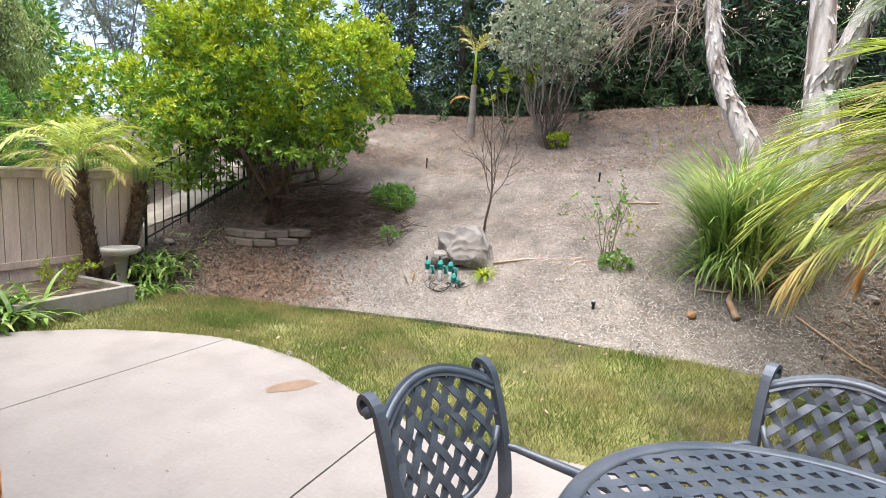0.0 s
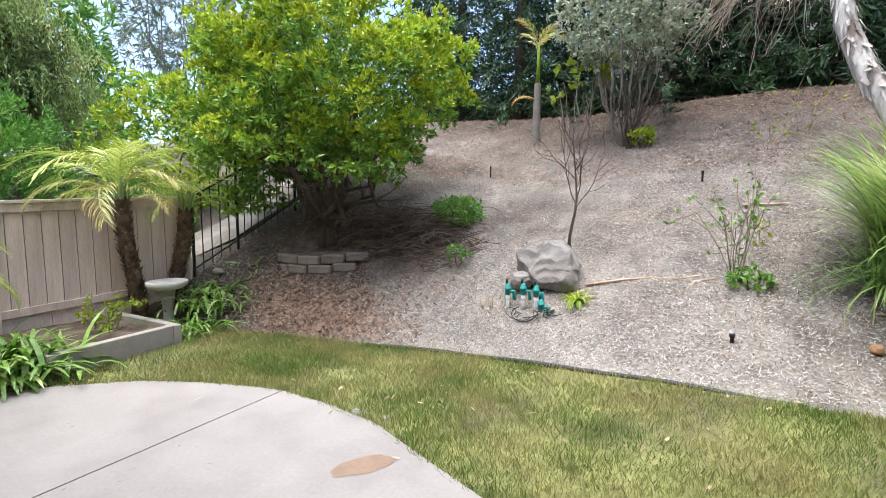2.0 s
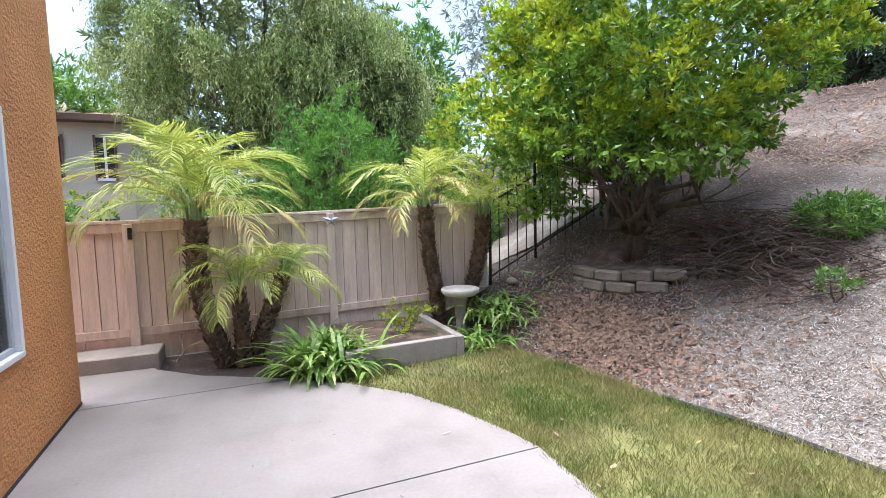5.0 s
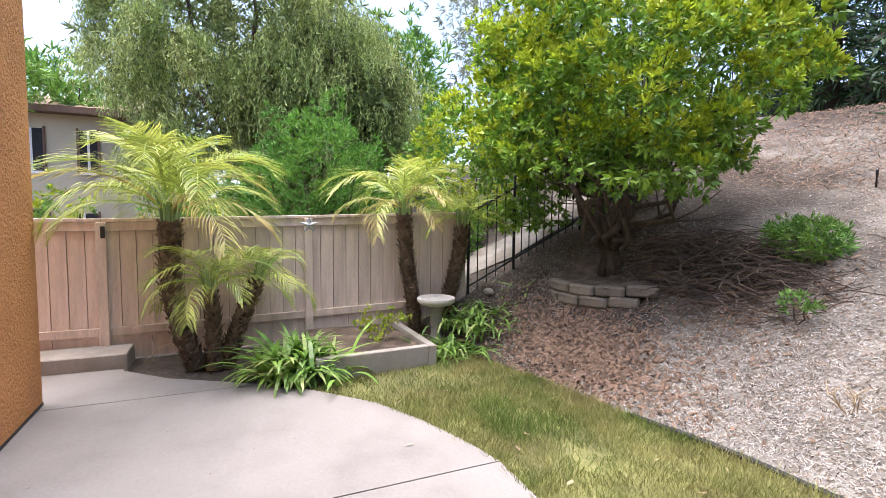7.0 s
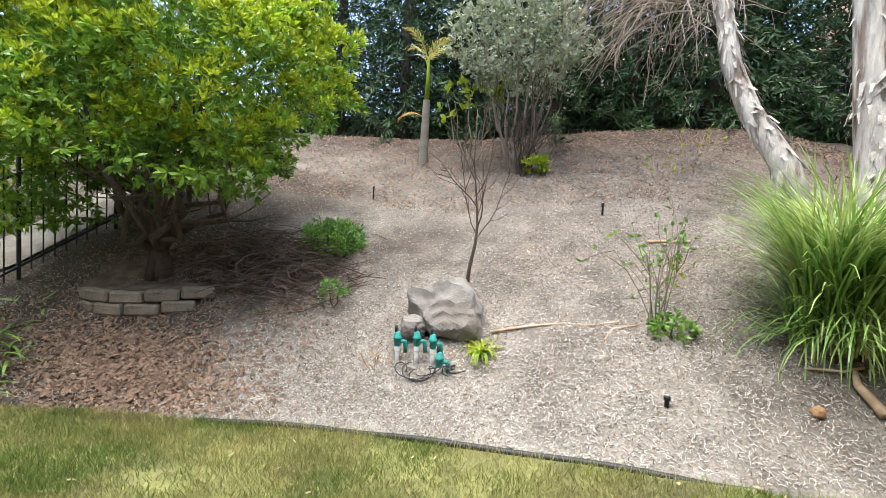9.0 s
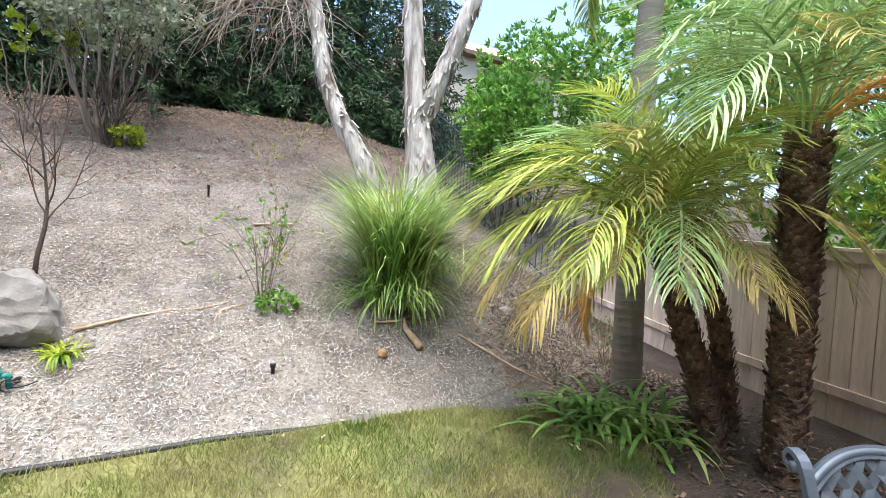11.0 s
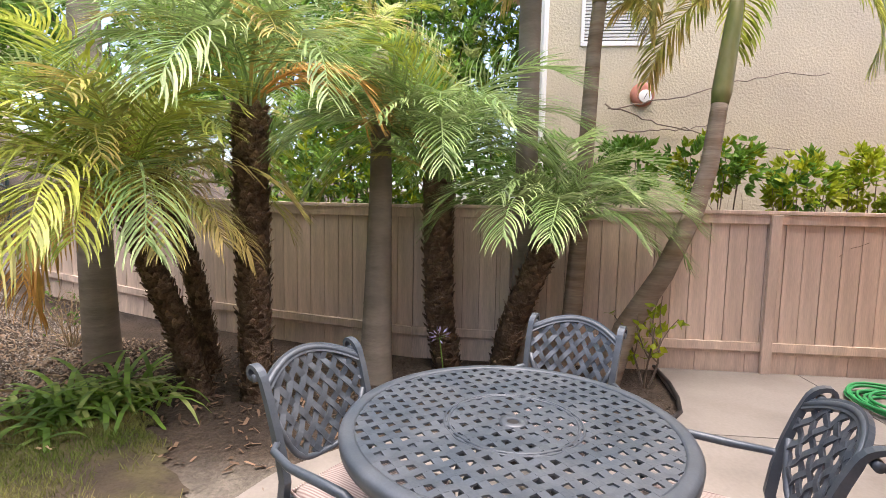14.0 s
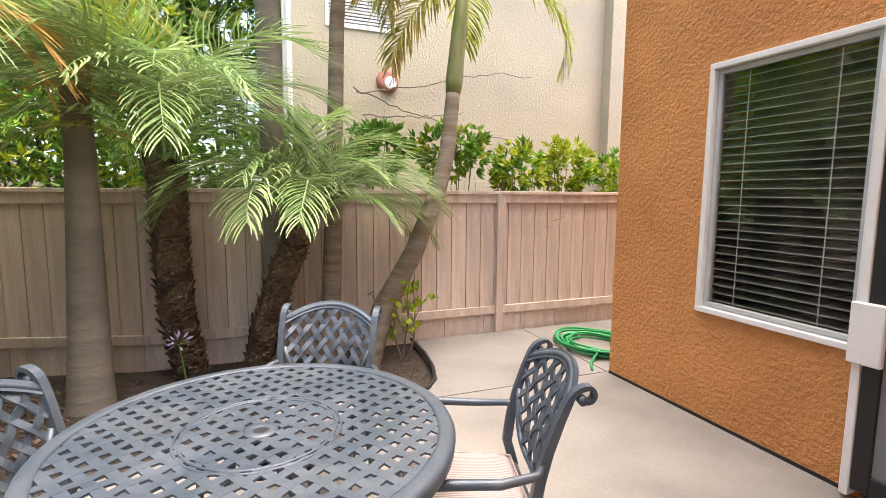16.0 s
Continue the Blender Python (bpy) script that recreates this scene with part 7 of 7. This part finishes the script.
# ---- east side: hose, flower, neighbour's wall ----
def build_east_things():
    rng = random.Random(3)
    root = thing("garden_hose", "coiled bright green garden hose on the patio", "hose")
    loops = []
    for k in range(9):
        r = 0.30 + 0.045 * (k % 4) + rng.uniform(-0.02, 0.02)
        ox, oy = rng.uniform(-0.06, 0.06), rng.uniform(-0.05, 0.05)
        z = 0.012 + 0.0085 * k
        loops += [(3.82 + ox + r * 1.05 * math.cos(a), -1.42 + oy + r * 0.85 * math.sin(a), z + 0.008 * math.sin(3 * a + k)) for a in np.linspace(0.3 * k, 0.3 * k + 2 * math.pi, 26)]
    loops += [(3.45, -1.05, 0.012), (3.3, -0.95, 0.012)]
    put("hose", mesh_of("hose", *tube(loops, 0.0115, 7), M_HOSE, True), root)
    st = thing("agapanthus_flower", "pale violet flower head on a thin green stalk", "flower", m=Matrix.Translation((4.0, 2.2, -0.03)))
    put("stalk", mesh_of("stalk", *tube([(0, 0, -0.02), (-0.02, 0.02, 0.2), (0.0, 0.05, 0.40)], [0.007, 0.006, 0.005], 6), M_STRAP), st)
    g = np.random.default_rng(7)
    D = unit(g.normal(size=(26, 3)) + np.array([0, 0, 0.4]))
    tagged(put("petals", quads_mesh("petals", leaf_quads(np.tile([0.0, 0.05, 0.41], (26, 1)) + D * 0.05, D, np.full(26, 0.05), np.full(26, 0.018), g), M_FLOWER), st), kind="stuff")
    put("pedicels", quads_mesh("pedicels", leaf_quads(np.tile([0.0, 0.05, 0.40], (26, 1)), D, np.full(26, 0.06), np.full(26, 0.004), g), M_STRAP), st)
    # neighbour's house beyond the east fence
    n = thing("neighbour_house", "cream stucco neighbouring house wall", "house")
    wall = bmesh.new()
    X0 = 7.2
    hy0, hy1, hz0, hz1 = -0.29, 0.62, 3.83, 5.0
    for y0, y1, z0, z1 in ((-4.05, hy0, -0.1, 7.5), (hy1, 1.12, -0.1, 7.5), (hy0, hy1, -0.1, hz0), (hy0, hy1, hz1, 7.5)):
        box_bm(X0, X0 + 0.25, y0, y1, z0, z1, bm=wall)
    part("wall", wall, M_CREAM, n)
    part("wall_bay", box_bm(X0 - 0.22, X0 + 0.25, -12.0, -4.05, -0.1, 7.5), M_CREAM, n)
    part("wall_return", box_bm(X0 + 0.25, X0 + 8.0, 0.92, 1.12, -0.1, 7.5), M_CREAM, n)
    part("corner_trim", box_bm(X0 - 0.03, X0 + 0.12, 1.12, 1.24, -0.1, 7.5, 0.005), M_WHITE, n, "white corner trim")
    part("downpipe", box_bm(X0 - 0.09, X0 - 0.032, 1.14, 1.2, -0.1, 7.5, 0.01), M_WHITE, n, "white downpipe")
    part("roof", box_bm(X0 - 0.5, X0 + 8.2, -12.2, 1.5, 7.5, 7.7, 0.02), M_TILE, n)
    w = put("window", bm_mesh("window", box_bm(X0 + 0.06, X0 + 0.07, hy0, hy1, hz0, hz1), M_DARK), n, None, "window with grey blinds")
    for b in ((hy0 - 0.05, hy1 + 0.05, hz0 - 0.05, hz0), (hy0 - 0.05, hy1 + 0.05, hz1, hz1 + 0.05), (hy0 - 0.05, hy0, hz0, hz1), (hy1, hy1 + 0.05, hz0, hz1)):
        put("frame", bm_mesh("frame", box_bm(X0 - 0.02, X0 + 0.06, b[0], b[1], b[2], b[3], 0.004), M_WHITE), w)
    sl = bm_mesh("slat", box_bm(X0 + 0.02, X0 + 0.05, hy0, hy1, 0, 0.03), M_BLIND)
    for k in range(25):
        put("slat", sl, w, Matrix.Translation((0, 0, hz0 + 0.045 * k)))
    gz_ = thing("wall_thermometer", "pink-rimmed round outdoor dial on the cream wall", "thermometer", m=Matrix.Translation((X0 - 0.002, -0.21, 3.11)) @ Matrix.Rotation(radians(-90), 4, "Y"))
    put("rim", mesh_of("rim", *lathe([(0.165, 0.0), (0.165, 0.03), (0.12, 0.06), (0.095, 0.062)], 28), M_PINK, True), gz_)
    put("dial", mesh_of("dial", *lathe([(0.09, 0.05), (0.09, 0.072), (0.08, 0.075)], 24), M_WHITE, True), gz_, Matrix.Translation((-0.03, -0.03, 0.0)))
    put("pointer", bm_mesh("pointer", box_bm(-0.004, 0.004, -0.05, 0.05, 0.076, 0.079), M_RUBBER), gz_, Matrix.Translation((-0.03, -0.03, 0.0)) @ Matrix.Rotation(1.1, 4, "Z"))
    # bare climber stems trained across the wall
    rk = np.random.default_rng(12)
    for k, pts in enumerate(([(7.1, 0.25, 2.9), (7.12, -0.6, 3.05), (7.12, -1.6, 3.32), (7.12, -2.6, 3.38)], [(7.1, 0.3, 2.95), (7.12, -0.5, 2.7), (7.12, -1.4, 2.45), (7.12, -2.2, 2.35)], [(7.1, 0.2, 2.6), (7.12, -0.8, 2.62), (7.12, -1.4, 2.72)])):
        P = np.array(pts)
        f = np.linspace(0, len(P) - 1, 24)
        P = np.stack([np.interp(f, range(len(P)), P[:, i]) for i in range(3)], 1) + rk.normal(0, 0.018, (24, 3)) * np.array([0, 1, 1])
        tagged(put("climber_stem", mesh_of("climber_stem", *tube([tuple(p) for p in P], np.linspace(0.011, 0.005, 24), 6), M_TWIG)), "thin bare climber stem against the cream wall", "stem", "climber stems")


def build_far():
    """Retaining wall on the terrace and houses in the distance."""
    wall = thing("terrace_wall", "dark brown block retaining wall behind the conifers", "wall", kind="structure")
    z0 = gz(0, 14.6)
    me = bm_mesh("block", box_bm(0.004, 0.396, 0, 0.2, 0.004, 0.196, 0.006), M_BLOCK_D)
    for r in range(5):
        for k in range(44):
            put("block", me, wall, Matrix.Translation((-9.0 + 0.4 * k + 0.2 * (r % 2), 14.6, z0 - 0.1 + 0.2 * r)))
    iron_fence("iron_fence_terrace", [(-9.0, 14.95), (-3.0, 14.95), (3.0, 14.95), (8.5, 14.95)], 2.1, M_IRON, "black bar fence above the terrace wall", 0.14)

    def house(name, label, x0, x1, y0, y1, z0, z1, wins, face, roof_h=1.3):
        h = thing(name, label, "house")
        part("wall", box_bm(x0, x1, y0, y1, z0, z1), M_CREAM, h)
        bm = bmesh.new()
        o = 0.5
        a = [bm.verts.new(p) for p in ((x0 - o, y0 - o, z1), (x1 + o, y0 - o, z1), (x1 + o, y1 + o, z1), (x0 - o, y1 + o, z1))]
        if face == "x":
            r = [bm.verts.new(((x0 + x1) / 2, y0 - o, z1 + roof_h)), bm.verts.new(((x0 + x1) / 2, y1 + o, z1 + roof_h))]
            fs = ((a[0], a[1], r[0]), (a[1], a[2], r[1], r[0]), (a[2], a[3], r[1]), (a[3], a[0], r[0], r[1]), (a[3], a[2], a[1], a[0]))
        else:
            r = [bm.verts.new((x0 - o, (y0 + y1) / 2, z1 + roof_h)), bm.verts.new((x1 + o, (y0 + y1) / 2, z1 + roof_h))]
            fs = ((a[0], a[1], r[1], r[0]), (a[1], a[2], r[1]), (a[2], a[3], r[0], r[1]), (a[3], a[0], r[0]), (a[3], a[2], a[1], a[0]))
        for f in fs:
            bm.faces.new(f)
        roof = part("roof", bm, M_TILE, h)
        fascia = box_bm(x0 - o, x1 + o, y0 - o, y1 + o, z1 - 0.18, z1 - 0.002)
        part("fascia", fascia, M_WOODEAVE, h)
        for f, u, v, w, hh in wins:
            if f == "x":
                win = put("window", bm_mesh("window", box_bm(x1, x1 + 0.02, u, u + w, v, v + hh), M_DARK), h)
                put("frame", bm_mesh("frame", box_bm(x1 + 0.02, x1 + 0.05, u - 0.06, u, v - 0.06, v + hh + 0.06), M_WOODEAVE), win)
                put("frame", bm_mesh("frame", box_bm(x1 + 0.02, x1 + 0.05, u + w, u + w + 0.06, v - 0.06, v + hh + 0.06), M_WOODEAVE), win)
                put("sill", bm_mesh("sill", box_bm(x1 + 0.02, x1 + 0.08, u, u + w, v - 0.08, v), M_WHITE), win)
                put("mullion", bm_mesh("mullion", box_bm(x1 + 0.02, x1 + 0.04, u + w / 2 - 0.03, u + w / 2 + 0.03, v, v + hh), M_WHITE), win)
            else:
                win = put("window", bm_mesh("window", box_bm(u, u + w, y0 - 0.02, y0, v, v + hh), M_DARK), h)
                put("frame", bm_mesh("frame", box_bm(u - 0.06, u + w + 0.06, y0 - 0.05, y0 - 0.02, v - 0.08, v), M_WHITE), win)
                put("mullion", bm_mesh("mullion", box_bm(u + w / 2 - 0.03, u + w / 2 + 0.03, y0 - 0.04, y0 - 0.02, v, v + hh), M_WHITE), win)
        return h

    house("house", "cream two-storey house with brown tiled roof beyond the west fence", -28, -17.5, -9.0, -0.6, -0.1, 4.4, (("x", -2.9, 2.6, 0.55, 1.2), ("x", -1.5, 2.6, 0.45, 1.2), ("x", -4.6, 2.7, 0.8, 1.3), ("x", -3.2, 0.3, 0.9, 1.2), ("x", -1.8, 0.3, 0.7, 1.1)), "x")
    house("house", "cream house with grey gable roof above the bank", 10, 19, 22, 30, 2.5, 9.5, (("y", 12, 7.2, 1.1, 1.2), ("y", 15.5, 7.2, 1.1, 1.2)), "y", 2.2)
    house("house", "cream house beyond the terrace fence", -3, 8, 24, 32, 2.5, 8.5, (("y", -1, 5.2, 1.4, 1.3), ("y", 3.5, 5.2, 1.4, 1.3)), "y", 2.0)
    # strip of pale gravel path on the far side of the iron fence
    V, F = [], []
    line = [(-5.95, 5.3), (-5.6, 5.9), (-5.5, 7.0), (-5.45, 9.0), (-5.5, 11.0)]
    for x, y in line:
        V += [(x - 0.8, y + 0.3, gz(x - 0.8, y + 0.3) + 0.03), (x - 0.06, y, gz(x - 0.06, y) + 0.03)]
    for k in range(len(line) - 1):
        F.append((2 * k, 2 * k + 1, 2 * k + 3, 2 * k + 2))
    tagged(put("path", mesh_of("path", V, F, M_GRIT)), "pale concrete path beyond the iron fence", "path", kind="structure")


M_GRIT = material("dusty_grit", (0.25, 0.23, 0.20), 0.95, var=0.3, scale=5, fine=60, bump=0.6, second=(0.19, 0.165, 0.135), mixscale=3)
M_BLOCK_D = material("dark_wall_block", (0.13, 0.10, 0.08), 0.95, var=0.3, scale=6, fine=40, bump=0.6, objrand=0.15)
M_WOODEAVE = material("brown_eave_paint", (0.16, 0.10, 0.07), 0.8, var=0.15, bump=0.1)

build_rock()
build_valves()
build_edging()
build_planter_ring()
build_litter()
build_sticks()
build_west_things()
build_east_things()
build_far()
